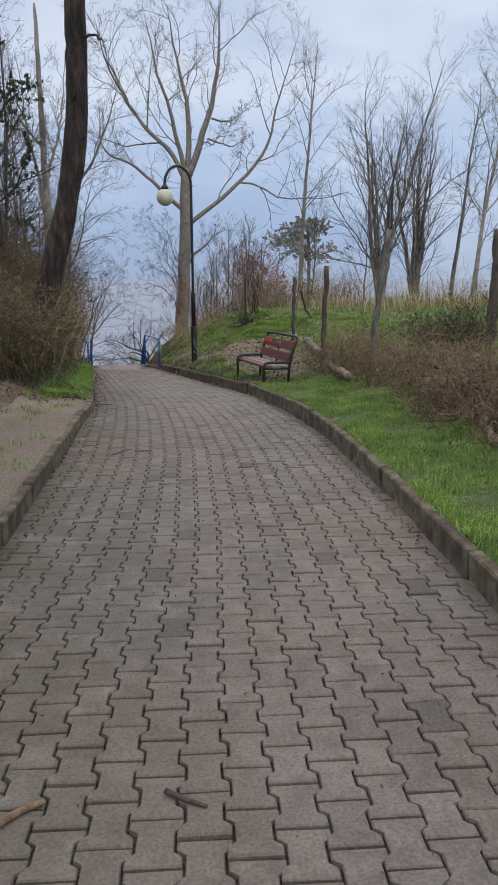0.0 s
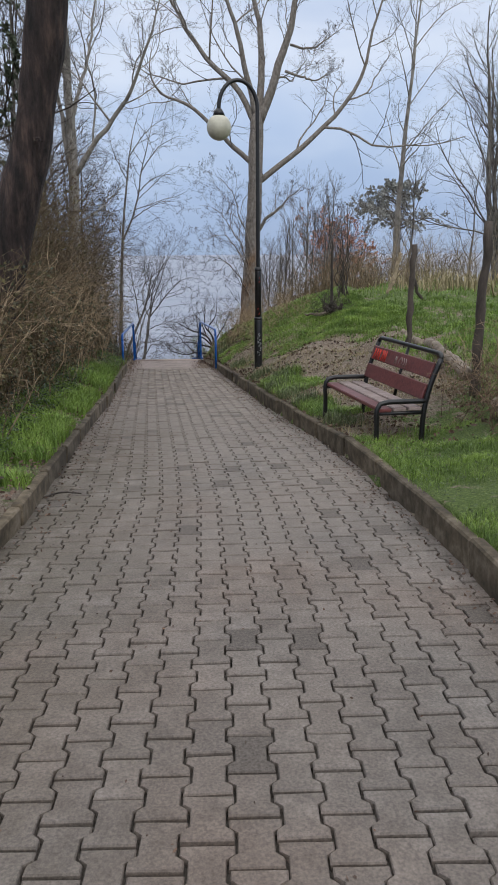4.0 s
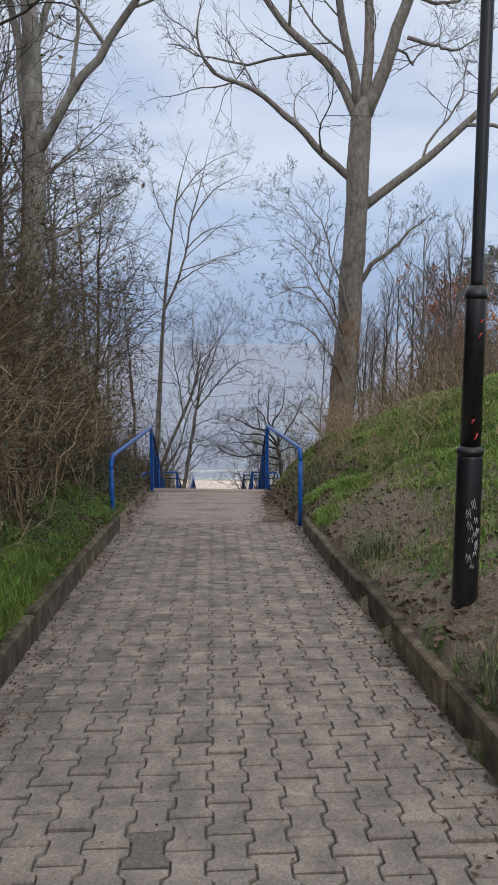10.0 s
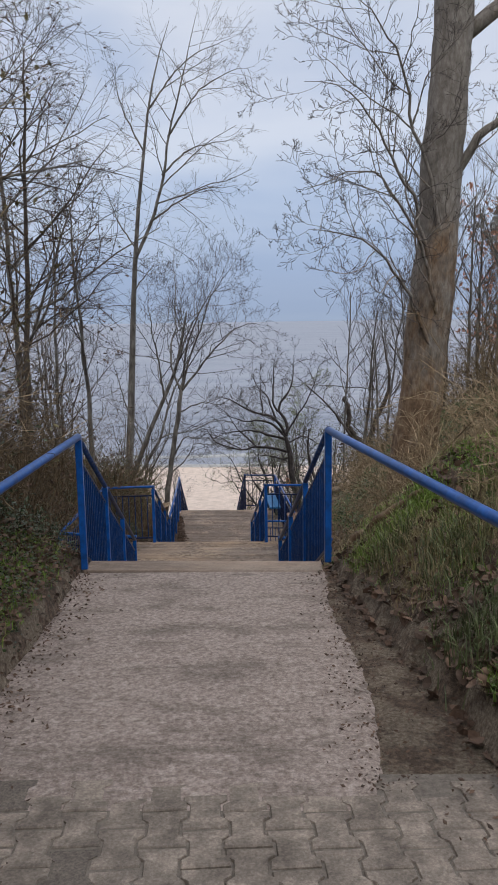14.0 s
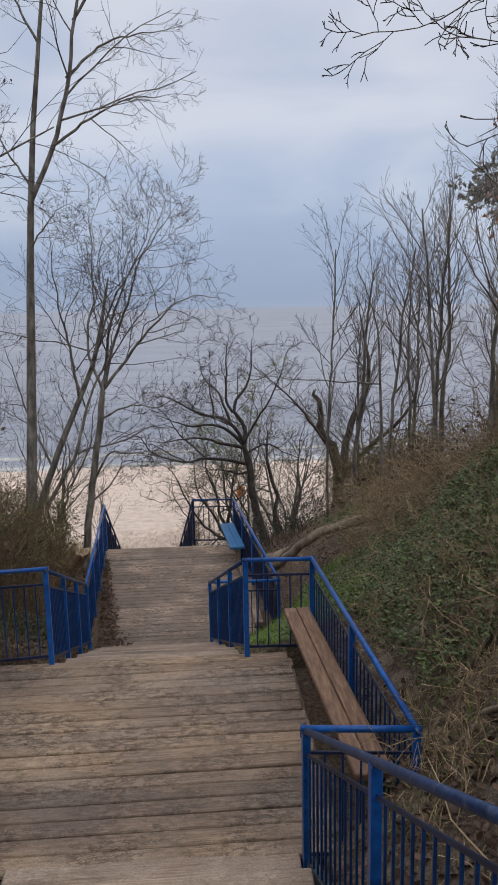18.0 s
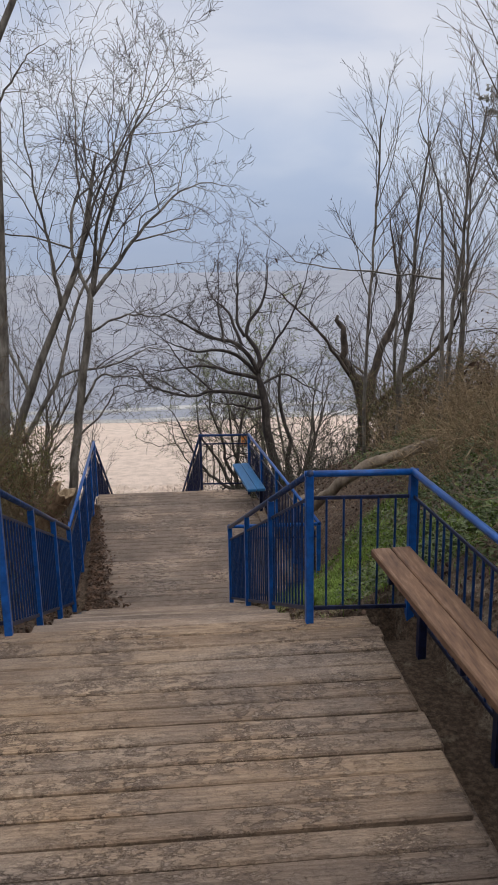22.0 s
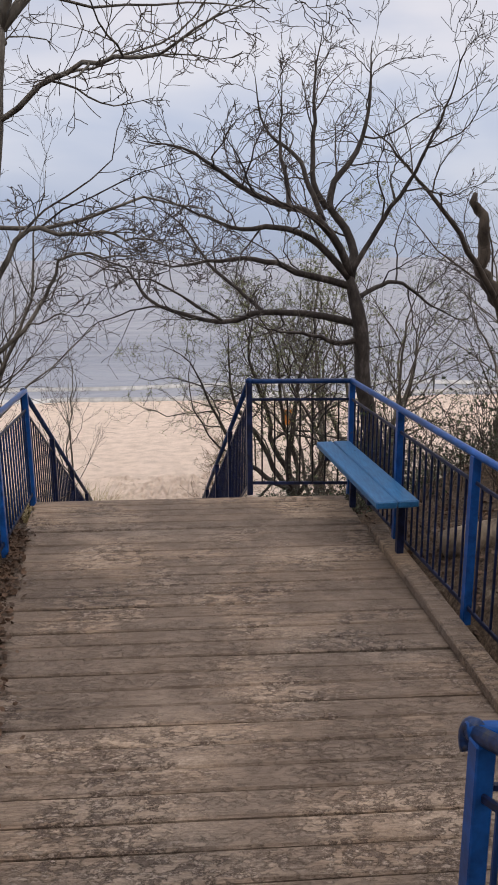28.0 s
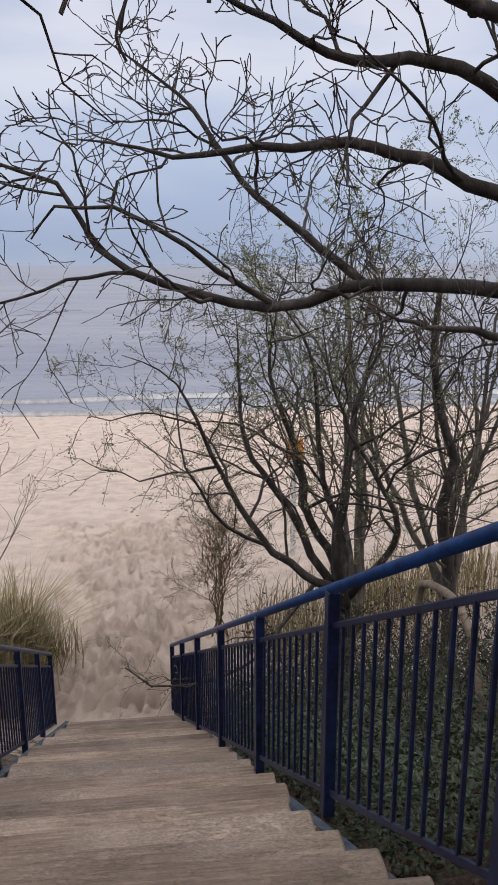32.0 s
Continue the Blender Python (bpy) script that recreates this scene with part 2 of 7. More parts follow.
def board_material(name, chips, flakes, warm, mud=0.0):
    m, n, l, b = shader(name, 0.85)
    v = world_pos(n, l, (1.2, 20, 20))
    fibre = noise_tex(n, l, v, 3.2, 8, 0.65)
    v2 = world_pos(n, l, (0.8, 1.5, 1))
    crust, fine = noise_tex(n, l, v2, 17, 8, 0.74), noise_tex(n, l, v2, 75, 5, 0.7)
    where, sandy = noise_tex(n, l, v2, 2.3, 5, 0.65), noise_tex(n, l, v2, 1.1, 5, 0.6)
    c = ramp(n, l, fibre, ((0.3, (0.160, 0.121, 0.098)), (0.5, (0.272, 0.218, 0.183)), (0.7, (0.40, 0.335, 0.289))))
    c = blend(n, l, 1.0, c, ramp(n, l, per_object(n), ((0.0, (0.74, 0.72, 0.71)), (1.0, (1.2, 1.18, 1.14)))), "MULTIPLY")
    c = blend(n, l, span(n, l, sandy, 0.46, 0.62, 0.0, 0.75), c, ramp(n, l, fine, ((0.3, (0.26, 0.215, 0.186)), (0.7, (0.44, 0.376, 0.331)))))
    gate = span(n, l, where, 0.42, 0.56, 0.22 * chips, chips)
    chip = n.new("ShaderNodeMath")
    chip.operation = "MULTIPLY"
    l.new(span(n, l, crust, 0.475, 0.515), chip.inputs[0])
    l.new(gate, chip.inputs[1])
    c = blend(n, l, span(n, l, chip.outputs[0], 0.0, 1.0, 0.0, 0.85), c, ramp(n, l, fine, ((0.3, (0.048, 0.036, 0.032)), (0.7, (0.125, 0.095, 0.083)))))
    flake = n.new("ShaderNodeMath")
    flake.operation = "MULTIPLY"
    l.new(span(n, l, noise_tex(n, l, v2, 34, 6, 0.72), 0.54, 0.62), flake.inputs[0])
    l.new(gate, flake.inputs[1])
    c = blend(n, l, span(n, l, flake.outputs[0], 0.0, 1.0, 0.0, flakes), c, (0.40, 0.345, 0.31))
    c = blend(n, l, 1.0, c, ramp(n, l, noise_tex(n, l, v2, 0.8, 4), ((0.38, (0.80, 0.775, 0.765)), (0.62, warm))), "MULTIPLY")
    c = blend(n, l, 1.0, c, ramp(n, l, fine, ((0.3, (0.80,) * 3), (0.7, (1.17,) * 3))), "MULTIPLY")
    if mud:
        wet = span(n, l, noise_tex(n, l, world_pos(n, l, (0.75, 1.0, 1.0)), 1.35, 5, 0.55), 0.45, 0.55, 0.0, mud)
        c = blend(n, l, wet, c, ramp(n, l, noise_tex(n, l, world_pos(n, l), 6, 6, 0.6), ((0.35, (0.135, 0.100, 0.082)), (0.65, (0.225, 0.176, 0.148)))))
    l.new(c, b.inputs["Base Color"])
    h = n.new("ShaderNodeMath")
    h.operation = "SUBTRACT"
    l.new(fibre, h.inputs[0])
    l.new(chip.outputs[0], h.inputs[1])
    bump(n, l, b, h.outputs[0], 0.8, 0.008)
    return m

M_board = board_material("weathered_boards", 1.0, 0.75, (1.34, 1.20, 1.0), 0.3)
M_board_low = board_material("crusted_boards", 1.15, 0.85, (1.38, 1.28, 1.18), 0.8)
M_tread = board_material("worn_treads", 0.32, 0.2, (1.32, 1.25, 1.17), 0.3)
M_stringer = simple("worn_blue_stringer", ((0.3, (0.018, 0.035, 0.060)), (0.55, (0.045, 0.075, 0.105)), (0.75, (0.15, 0.13, 0.11))), 16, 0.6, 0, 0.3, 0.004)
M_plank = simple("brown_plank", ((0.25, (0.090, 0.045, 0.026)), (0.55, (0.185, 0.100, 0.058)), (0.8, (0.28, 0.175, 0.115))), 4, 0.6, 0, 0.3, 0.003, 0, 0.2, (10, 1.2, 10))
M_blue = simple("blue_paint", ((0.25, (0.005, 0.055, 0.22)), (0.75, (0.007, 0.108, 0.44))), 14, 0.30, 0, 0.15, 0.002, 0, 0.25)
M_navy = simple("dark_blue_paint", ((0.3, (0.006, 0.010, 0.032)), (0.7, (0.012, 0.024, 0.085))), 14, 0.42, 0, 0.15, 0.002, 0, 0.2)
# near-black tone for the bars of the lower deck's end railing
M_dark_bar = simple("near_black_bar", ((0.3, (0.006, 0.006, 0.010)), (0.7, (0.022, 0.019, 0.022))), 14, 0.5, 0, 0.15, 0.002)
M_worn_rail = simple("worn_dark_rail", ((0.3, (0.008, 0.020, 0.065)), (0.55, (0.012, 0.045, 0.15)), (0.75, (0.10, 0.10, 0.105))), 25, 0.42, 0.0, 0.2, 0.002)
# darker copy of the railing blue, with the bars' shade put into the colour
M_midblue = simple("shaded_blue_paint", ((0.25, (0.004, 0.022, 0.085)), (0.75, (0.007, 0.050, 0.19))), 14, 0.4, 0, 0.15, 0.002, 0, 0.25)
for paint in (M_blue, M_navy, M_worn_rail, M_midblue, M_dark_bar):
    paint.node_tree.nodes["Principled BSDF"].inputs["Specular IOR Level"].default_value = 0.3
M_seatblue = simple("blue_bench_paint", ((0.25, (0.010, 0.098, 0.26)), (0.75, (0.020, 0.165, 0.39))), 10, 0.45, 0, 0.2, 0.002, 0, 0.2, (8, 1, 8))
M_black = simple("black_paint", ((0.3, (0.004, 0.004, 0.005)), (0.7, (0.011, 0.011, 0.012))), 20, 0.36, 0, 0.2, 0.002)
M_globe = simple("milky_globe", ((0.3, (0.44, 0.42, 0.33)), (0.7, (0.55, 0.53, 0.43))), 6, 0.3, 0, 0.0)
M_red = simple("dark_red_slat", ((0.25, (0.075, 0.018, 0.018)), (0.75, (0.15, 0.045, 0.042))), 5, 0.45, 0, 0.2, 0.002, 0, 0.2, (1, 6, 6))
M_worn = simple("worn_slat", ((0.25, (0.16, 0.11, 0.10)), (0.75, (0.33, 0.27, 0.25))), 6, 0.6, 0, 0.3, 0.002, 0, 0.2, (1, 6, 6))
M_bark = simple("grey_bark", ((0.25, (0.062, 0.055, 0.048)), (0.55, (0.17, 0.156, 0.140)), (0.8, (0.29, 0.275, 0.25))), 9, 0.95, 0, 0.8, 0.02, 0, 0.35, (1, 1, 0.35))
def mottled_bark():
    """Grey bark with brown, clay-stained patches, most of them low on the trunk."""
    m, n, l, b = shader("mottled_bark", 0.95)
    v = mapped(n, l, (1, 1, 0.45))
    grain, patch = noise_tex(n, l, v, 16, 8, 0.7), noise_tex(n, l, v, 2.6, 5, 0.65)
    grey = ramp(n, l, grain, ((0.28, (0.10, 0.086, 0.074)), (0.5, (0.205, 0.180, 0.157)), (0.72, (0.34, 0.312, 0.28))))
    brown = ramp(n, l, grain, ((0.28, (0.062, 0.038, 0.023)), (0.5, (0.175, 0.112, 0.068)), (0.72, (0.32, 0.225, 0.145))))
    sep = n.new("ShaderNodeSeparateXYZ")
    l.new(world_pos(n, l), sep.inputs[0])
    add = n.new("ShaderNodeMath")
    add.operation = "ADD"
    l.new(span(n, l, sep.outputs["Z"], -1.2, 3.2, 0.26, -0.16), add.inputs[0])
    l.new(patch, add.inputs[1])
    c = blend(n, l, span(n, l, add.outputs[0], 0.46, 0.64), grey, brown)
    l.new(c, b.inputs["Base Color"])
    bump(n, l, b, grain, 0.9, 0.03)
    return m

M_bark_big = mottled_bark()
M_bark_dark = simple("dark_bark", ((0.25, (0.035, 0.028, 0.023)), (0.75, (0.10, 0.08, 0.066))), 9, 0.95, 0, 0.8, 0.02, 0, 0.3, (1, 1, 0.35))
M_bark_wet = simple("damp_bark", ((0.25, (0.024, 0.020, 0.020)), (0.6, (0.066, 0.056, 0.053)), (0.8, (0.14, 0.122, 0.115))), 11, 0.9, 0, 0.8, 0.015, 0, 0.35, (1, 1, 0.4))
M_bark_pine = simple("pine_bark", ((0.28, (0.010, 0.007, 0.006)), (0.52, (0.036, 0.024, 0.021)), (0.8, (0.105, 0.068, 0.055))), 11, 0.95, 0, 1.0, 0.06, 0, 0.35, (1, 1, 0.22))
M_bark_pale = simple("pale_bark", ((0.25, (0.15, 0.135, 0.115)), (0.75, (0.36, 0.335, 0.30))), 8, 0.9, 0, 0.5, 0.01, 0, 0.35, (1, 1, 0.5))
M_twig = simple("twig", ((0.3, (0.040, 0.031, 0.028)), (0.7, (0.092, 0.076, 0.068))), 12, 0.9, 0, 0.0)
M_twig_pale = simple("grey_twig", ((0.3, (0.10, 0.086, 0.075)), (0.7, (0.22, 0.195, 0.175))), 12, 0.9, 0, 0.0, 0.0, 0.2)
M_twig_brown = simple("brown_twig", ((0.3, (0.075, 0.052, 0.028)), (0.7, (0.20, 0.145, 0.080))), 12, 0.9, 0, 0.0, 0.0, 0.25)
M_twig_hedge = simple("hedge_twig", ((0.3, (0.045, 0.030, 0.017)), (0.7, (0.15, 0.105, 0.058))), 12, 0.9, 0, 0.0, 0.0, 0.3)
M_twig_weed = simple("dead_weed", ((0.3, (0.075, 0.045, 0.028)), (0.7, (0.21, 0.14, 0.09))), 12, 0.9, 0, 0.0, 0.0, 0.35)
M_stem_tan = simple("tan_stem", ((0.3, (0.17, 0.122, 0.072)), (0.7, (0.36, 0.27, 0.17))), 12, 0.9, 0, 0.0, 0.0, 0.35)
M_olive = simple("olive_leaf", ((0.25, (0.050, 0.060, 0.017)), (0.75, (0.145, 0.165, 0.048))), 6, 0.6, 0, 0.0, 0.0, 0.4)
M_stem_pale = simple("straw_stem", ((0.3, (0.20, 0.155, 0.10)), (0.7, (0.36, 0.29, 0.19))), 12, 0.9, 0, 0.0, 0.0, 0.3)
M_grass = simple("grass_blade", ((0.25, (0.085, 0.155, 0.020)), (0.75, (0.22, 0.33, 0.055))), 3, 0.6, 0, 0.0, 0.0, 0.35, 0.3)
M_weed = simple("grey_green_weed", ((0.25, (0.055, 0.075, 0.025)), (0.75, (0.15, 0.18, 0.075))), 3, 0.6, 0, 0.0, 0.0, 0.35, 0.3)
M_drygrass = simple("dry_grass_blade", ((0.25, (0.20, 0.165, 0.085)), (0.75, (0.36, 0.30, 0.17))), 3, 0.75, 0, 0.0, 0.0, 0.3)
M_leaf_dead = simple("dead_leaf", ((0.25, (0.042, 0.025, 0.018)), (0.75, (0.145, 0.088, 0.060))), 6, 0.8, 0, 0.0, 0.0, 0.4)
M_leaf_orange = simple("copper_leaf", ((0.25, (0.34, 0.14, 0.085)), (0.75, (0.60, 0.31, 0.21))), 6, 0.7, 0, 0.0, 0.0, 0.35)
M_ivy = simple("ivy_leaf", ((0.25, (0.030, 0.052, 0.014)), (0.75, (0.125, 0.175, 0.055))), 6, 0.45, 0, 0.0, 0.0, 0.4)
# darker copy of the ivy leaf: shade inside undergrowth put into its colour
M_shade_ivy = simple("shaded_ivy_leaf", ((0.25, (0.010, 0.020, 0.008)), (0.75, (0.045, 0.075, 0.026))), 6, 0.4, 0, 0.0, 0.0, 0.4)
M_leaf_hedge = simple("hedge_leaf", ((0.25, (0.038, 0.034, 0.012)), (0.75, (0.145, 0.122, 0.046))), 6, 0.6, 0, 0.0, 0.0, 0.45)
M_bud = simple("spring_bud", ((0.3, (0.13, 0.16, 0.06)), (0.7, (0.22, 0.25, 0.11))), 6, 0.7, 0, 0.0, 0.0, 0.25)
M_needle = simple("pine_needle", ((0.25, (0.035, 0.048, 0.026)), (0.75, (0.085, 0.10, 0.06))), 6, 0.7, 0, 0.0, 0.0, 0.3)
# needle colour paled and greyed to imitate haze over distance
M_needle_haze = simple("hazed_needle", ((0.25, (0.19, 0.195, 0.18)), (0.75, (0.32, 0.325, 0.30))), 6, 0.8, 0, 0.0, 0.0, 0.25)
M_orange = simple("orange_paint", ((0.3, (0.55, 0.16, 0.02)), (0.7, (0.75, 0.27, 0.04))), 6, 0.5)
M_white = simple("white_paint", ((0.3, (0.55, 0.55, 0.55)), (0.7, (0.75, 0.75, 0.75))), 12, 0.6)
M_cut = simple("cut_wood", ((0.25, (0.20, 0.12, 0.06)), (0.75, (0.36, 0.25, 0.15))), 9, 0.9)

def ground_material():
    m, n, l, b = shader("soil_grass_sand", 0.95)
    v = world_pos(n, l)
    fine, mid, big = noise_tex(n, l, v, 55, 8, 0.7), noise_tex(n, l, v, 5, 6, 0.65), noise_tex(n, l, v, 0.7, 4)
    soil = ramp(n, l, fine, ((0.33, (0.095, 0.070, 0.050)), (0.5, (0.22, 0.172, 0.128)), (0.68, (0.38, 0.315, 0.25))))
    turf = ramp(n, l, fine, ((0.34, (0.030, 0.048, 0.010)), (0.5, (0.085, 0.130, 0.026)), (0.66, (0.17, 0.22, 0.058))))
    litter = ramp(n, l, noise_tex(n, l, v, 30, 5, 0.75), ((0.33, (0.038, 0.025, 0.018)), (0.5, (0.112, 0.076, 0.053)), (0.67, (0.24, 0.170, 0.122))))
    sand = ramp(n, l, fine, ((0.25, (0.60, 0.487, 0.413)), (0.75, (0.76, 0.636, 0.555))))
    sand = blend(n, l, 1.0, sand, ramp(n, l, noise_tex(n, l, v, 2.2, 5, 0.6), ((0.33, (0.80, 0.79, 0.78)), (0.6, (1.04, 1.04, 1.04)))), "MULTIPLY")
    def mask(key):
        a = n.new("ShaderNodeAttribute")
        a.attribute_name = key
        add = n.new("ShaderNodeMath")
        add.operation = "ADD"
        l.new(a.outputs["Fac"], add.inputs[0])
        l.new(span(n, l, mid, 0.2, 0.8, -0.55, 0.55), add.inputs[1])
        return span(n, l, add.outputs[0], 0.42, 0.58)
    c = blend(n, l, mask("turf"), soil, turf)
    c = blend(n, l, mask("litter"), c, litter)
    c = blend(n, l, 1.0, c, ramp(n, l, big, ((0.3, (0.78,) * 3), (0.7, (1.2,) * 3))), "MULTIPLY")
    c = blend(n, l, mask("sand"), c, sand)
    l.new(c, b.inputs["Base Color"])
    h = n.new("ShaderNodeMath")
    h.operation = "ADD"
    l.new(fine, h.inputs[0])
    l.new(noise_tex(n, l, v, 4.0, 3, 0.5), h.inputs[1])
    bump(n, l, b, h.outputs[0], 0.9, 0.05)
    return m

M_ground = ground_material()

def sea_material():
    m, n, l, b = shader("grey_green_sea", 0.5)
    b.inputs["Specular IOR Level"].default_value = 0.3
    v = world_pos(n, l, (0.35, 1.0, 1))
    w1, w2 = noise_tex(n, l, v, 0.35, 6, 0.6), noise_tex(n, l, v, 0.05, 4, 0.6)
    c = ramp(n, l, w2, ((0.3, (0.20, 0.226, 0.285)), (0.7, (0.285, 0.306, 0.362))))
    c = blend(n, l, span(n, l, w1, 0.60, 0.72, 0.0, 0.4), c, (0.38, 0.39, 0.41))
    l.new(c, b.inputs["Base Color"])
    bump(n, l, b, w1, 0.8, 0.6)
    return m

M_sea = sea_material()
M_foam = simple("surf_foam", ((0.3, (0.36, 0.37, 0.38)), (0.7, (0.56, 0.57, 0.58))), 2.0, 0.7, 0, 0.3, 0.02)

# ---- mesh helpers ----
def mesh_of(name, verts, faces, mats, smooth=False):
    me = bpy.data.meshes.new(name)
    me.from_pydata(np.asarray(verts, dtype=float).tolist(), [], faces if isinstance(faces, list) else faces.tolist())
    for mt in (mats if isinstance(mats, (list, tuple)) else (mats,)):
        me.materials.append(mt)
    if smooth:
        me.shade_smooth()
    me.update()
    return me

def thing(name, at=(0, 0, 0), label="", category="", group="", kind=""):
    e = new(name)
    e.location = at
    e.empty_display_size = 0.2
    return tagged(e, label, category, group, kind)

def under(ob, parent):
    ob.parent = parent
    return ob

def piece(name, me, parent, m=None, label=""):
    ob = new(name, me)
    ob.parent = parent
    if m is not None:
        ob.matrix_basis = m
    if label:
        tagged(ob, label)
    return ob

def block_data(sx, sy, sz, bev=0.006):
    """A box centred on the origin with chamfered edges."""
    b = bmesh.new()
    bmesh.ops.create_cube(b, size=1.0)
    for v in b.verts:
        v.co.x *= sx
        v.co.y *= sy
        v.co.z *= sz
    if bev:
        bmesh.ops.bevel(b, geom=b.edges[:], offset=min(bev, 0.4 * min(sx, sy, sz)), segments=1, affect="EDGES", profile=0.6)
    return b

def mesh_from_bm(name, b, mat, smooth=False):
    me = bpy.data.meshes.new(name)
    b.to_mesh(me)
    b.free()
    me.materials.append(mat)
    if smooth:
        me.shade_smooth()
    return me

def block(name, size, mat, bev=0.006):
    return mesh_from_bm(name, block_data(*size, bev), mat)

def tubes(pts, rad, k=5, caps=True):
    """Tubes round many polylines at once. pts: B x n x 3, rad: B x n. Gives verts and faces."""
    pts, rad = np.asarray(pts, float), np.asarray(rad, float)
    B, n, _ = pts.shape
    tan = np.gradient(pts, axis=1)
    tan /= np.linalg.norm(tan, axis=2, keepdims=True) + 1e-9
    _, axes_of = np.linalg.eigh(np.einsum("bni,bnj->bij", tan, tan) + np.diag((1e-4, 2e-4, 3e-4)))
    ref = axes_of[:, :, 0]
    s = np.cross(tan, ref[:, None, :])
    s /= np.linalg.norm(s, axis=2, keepdims=True) + 1e-9
    u = np.cross(s, tan)
    a = np.arange(k) / k * 2 * np.pi
    ring = pts[:, :, None, :] + rad[:, :, None, None] * (np.cos(a)[None, None, :, None] * s[:, :, None, :] + np.sin(a)[None, None, :, None] * u[:, :, None, :])
    verts = ring.reshape(-1, 3)
    i, j, q = np.meshgrid(np.arange(B), np.arange(n - 1), np.arange(k), indexing="ij")
    o = (i * n + j) * k
    quads = np.stack([o + q, o + (q + 1) % k, o + k + (q + 1) % k, o + k + q], -1).reshape(-1, 4)
    faces = quads.tolist()
    if caps:
        st = np.arange(B)[:, None] * n * k + np.arange(k)[None, :]
        faces += st[:, ::-1].tolist() + (st + (n - 1) * k).tolist()
    return verts, faces

def tube_mesh(name, pts, rad, mat, k=10):
    pts = np.array(pts, float)
    r = np.full(len(pts), rad) if np.isscalar(rad) else np.array(rad, float)
    v, f = tubes(pts[None], r[None], k)
    return mesh_of(name, v, f, mat, True)

def smooth_line(ctrl, n):
    """A rounded line through control points, n points along it."""
    c = np.array(ctrl, float)
    d = np.r_[0, np.cumsum(np.linalg.norm(np.diff(c, axis=0), axis=1))]
    t = np.linspace(0, d[-1], n)
    m = np.gradient(c, d, axis=0) if len(c) > 2 else np.repeat((c[1:] - c[:1]) / d[-1], 2, 0)
    i = np.clip(np.searchsorted(d, t, side="right") - 1, 0, len(c) - 2)
    h = (d[i + 1] - d[i])[:, None]
    s = ((t - d[i])[:, None]) / h
    return (2 * s**3 - 3 * s**2 + 1) * c[i] + (s**3 - 2 * s**2 + s) * h * m[i] + (-2 * s**3 + 3 * s**2) * c[i + 1] + (s**3 - s**2) * h * m[i + 1]

# ---- the lie of the land ----
PATH_Y = (-40, -12, -0.8, 4.5, 8.2, 12, 16.2, 20.3, 23.4, 26.45)
PATH_Z = (1.4, 1.0, 0.77, 0.61, 0.52, 0.31, 0.0, -0.34, -0.56, -0.79)
EDGE_Y = (-40, 0, 2.5, 4.5, 7, 9, 10, 11.4, 12, 13.9, 15.8, 16.5, 18.7, 20.8, 23, 23.5, 26.45, 30.6, 30.85, 33.5, 33.7, 37.35, 37.6, 42.2, 42.45, 49.1, 60)
EDGE_L = (-1.1, -0.78, -0.61, -0.52, -0.46, -0.42, -0.40, -0.47, -0.50, -0.61, -0.71, -0.75, -0.93, -1.12, -1.27, -1.30, -1.5, -1.9, -2.95, -2.95, -2.1, -2.3, -2.3, -2.66, -2.68, -2.74, -2.9)
EDGE_R = (1.45, 1.76, 1.99, 2.17, 2.29, 2.28, 2.23, 2.14, 2.08, 1.81, 1.58, 1.51, 1.30, 1.08, 0.86, 0.83, 0.42, 0.15, 0.78, 0.64, 0.0, -0.35, 0.70, 0.24, -0.6, -1.3, -1.2)
Z_DECK1, Z_DECK2, Z_BEACH, Z_SEA = -2.72, -4.42, -8.22, -11.0
FLOOR_Y = PATH_Y + (30.7, 33.56, 37.5, 42.33, 49.1, 60, 82.0, 130, 6000)
FLOOR_Z = PATH_Z + (Z_DECK1, Z_DECK1, Z_DECK2, Z_DECK2, Z_BEACH, -8.9, -11.0, -14.0, -14.0)

def edge_l(y):
    return np.interp(y, EDGE_Y, EDGE_L)

def edge_r(y):
    return np.interp(y, EDGE_Y, EDGE_R)

def floor_z(y):
    return np.interp(y, FLOOR_Y, FLOOR_Z)

# heights of the banks above the walking line, at distances out from its edges
BANK_Y = (-40, 4, 9, 13, 18, 21, 24, 27, 30.5, 30.9, 33.4, 33.8, 37.3, 37.7, 42.1, 42.6, 46, 49, 56, 90)
OUT_R = (0.0, 1.0, 2.2, 4.0, 8.0, 40.0)
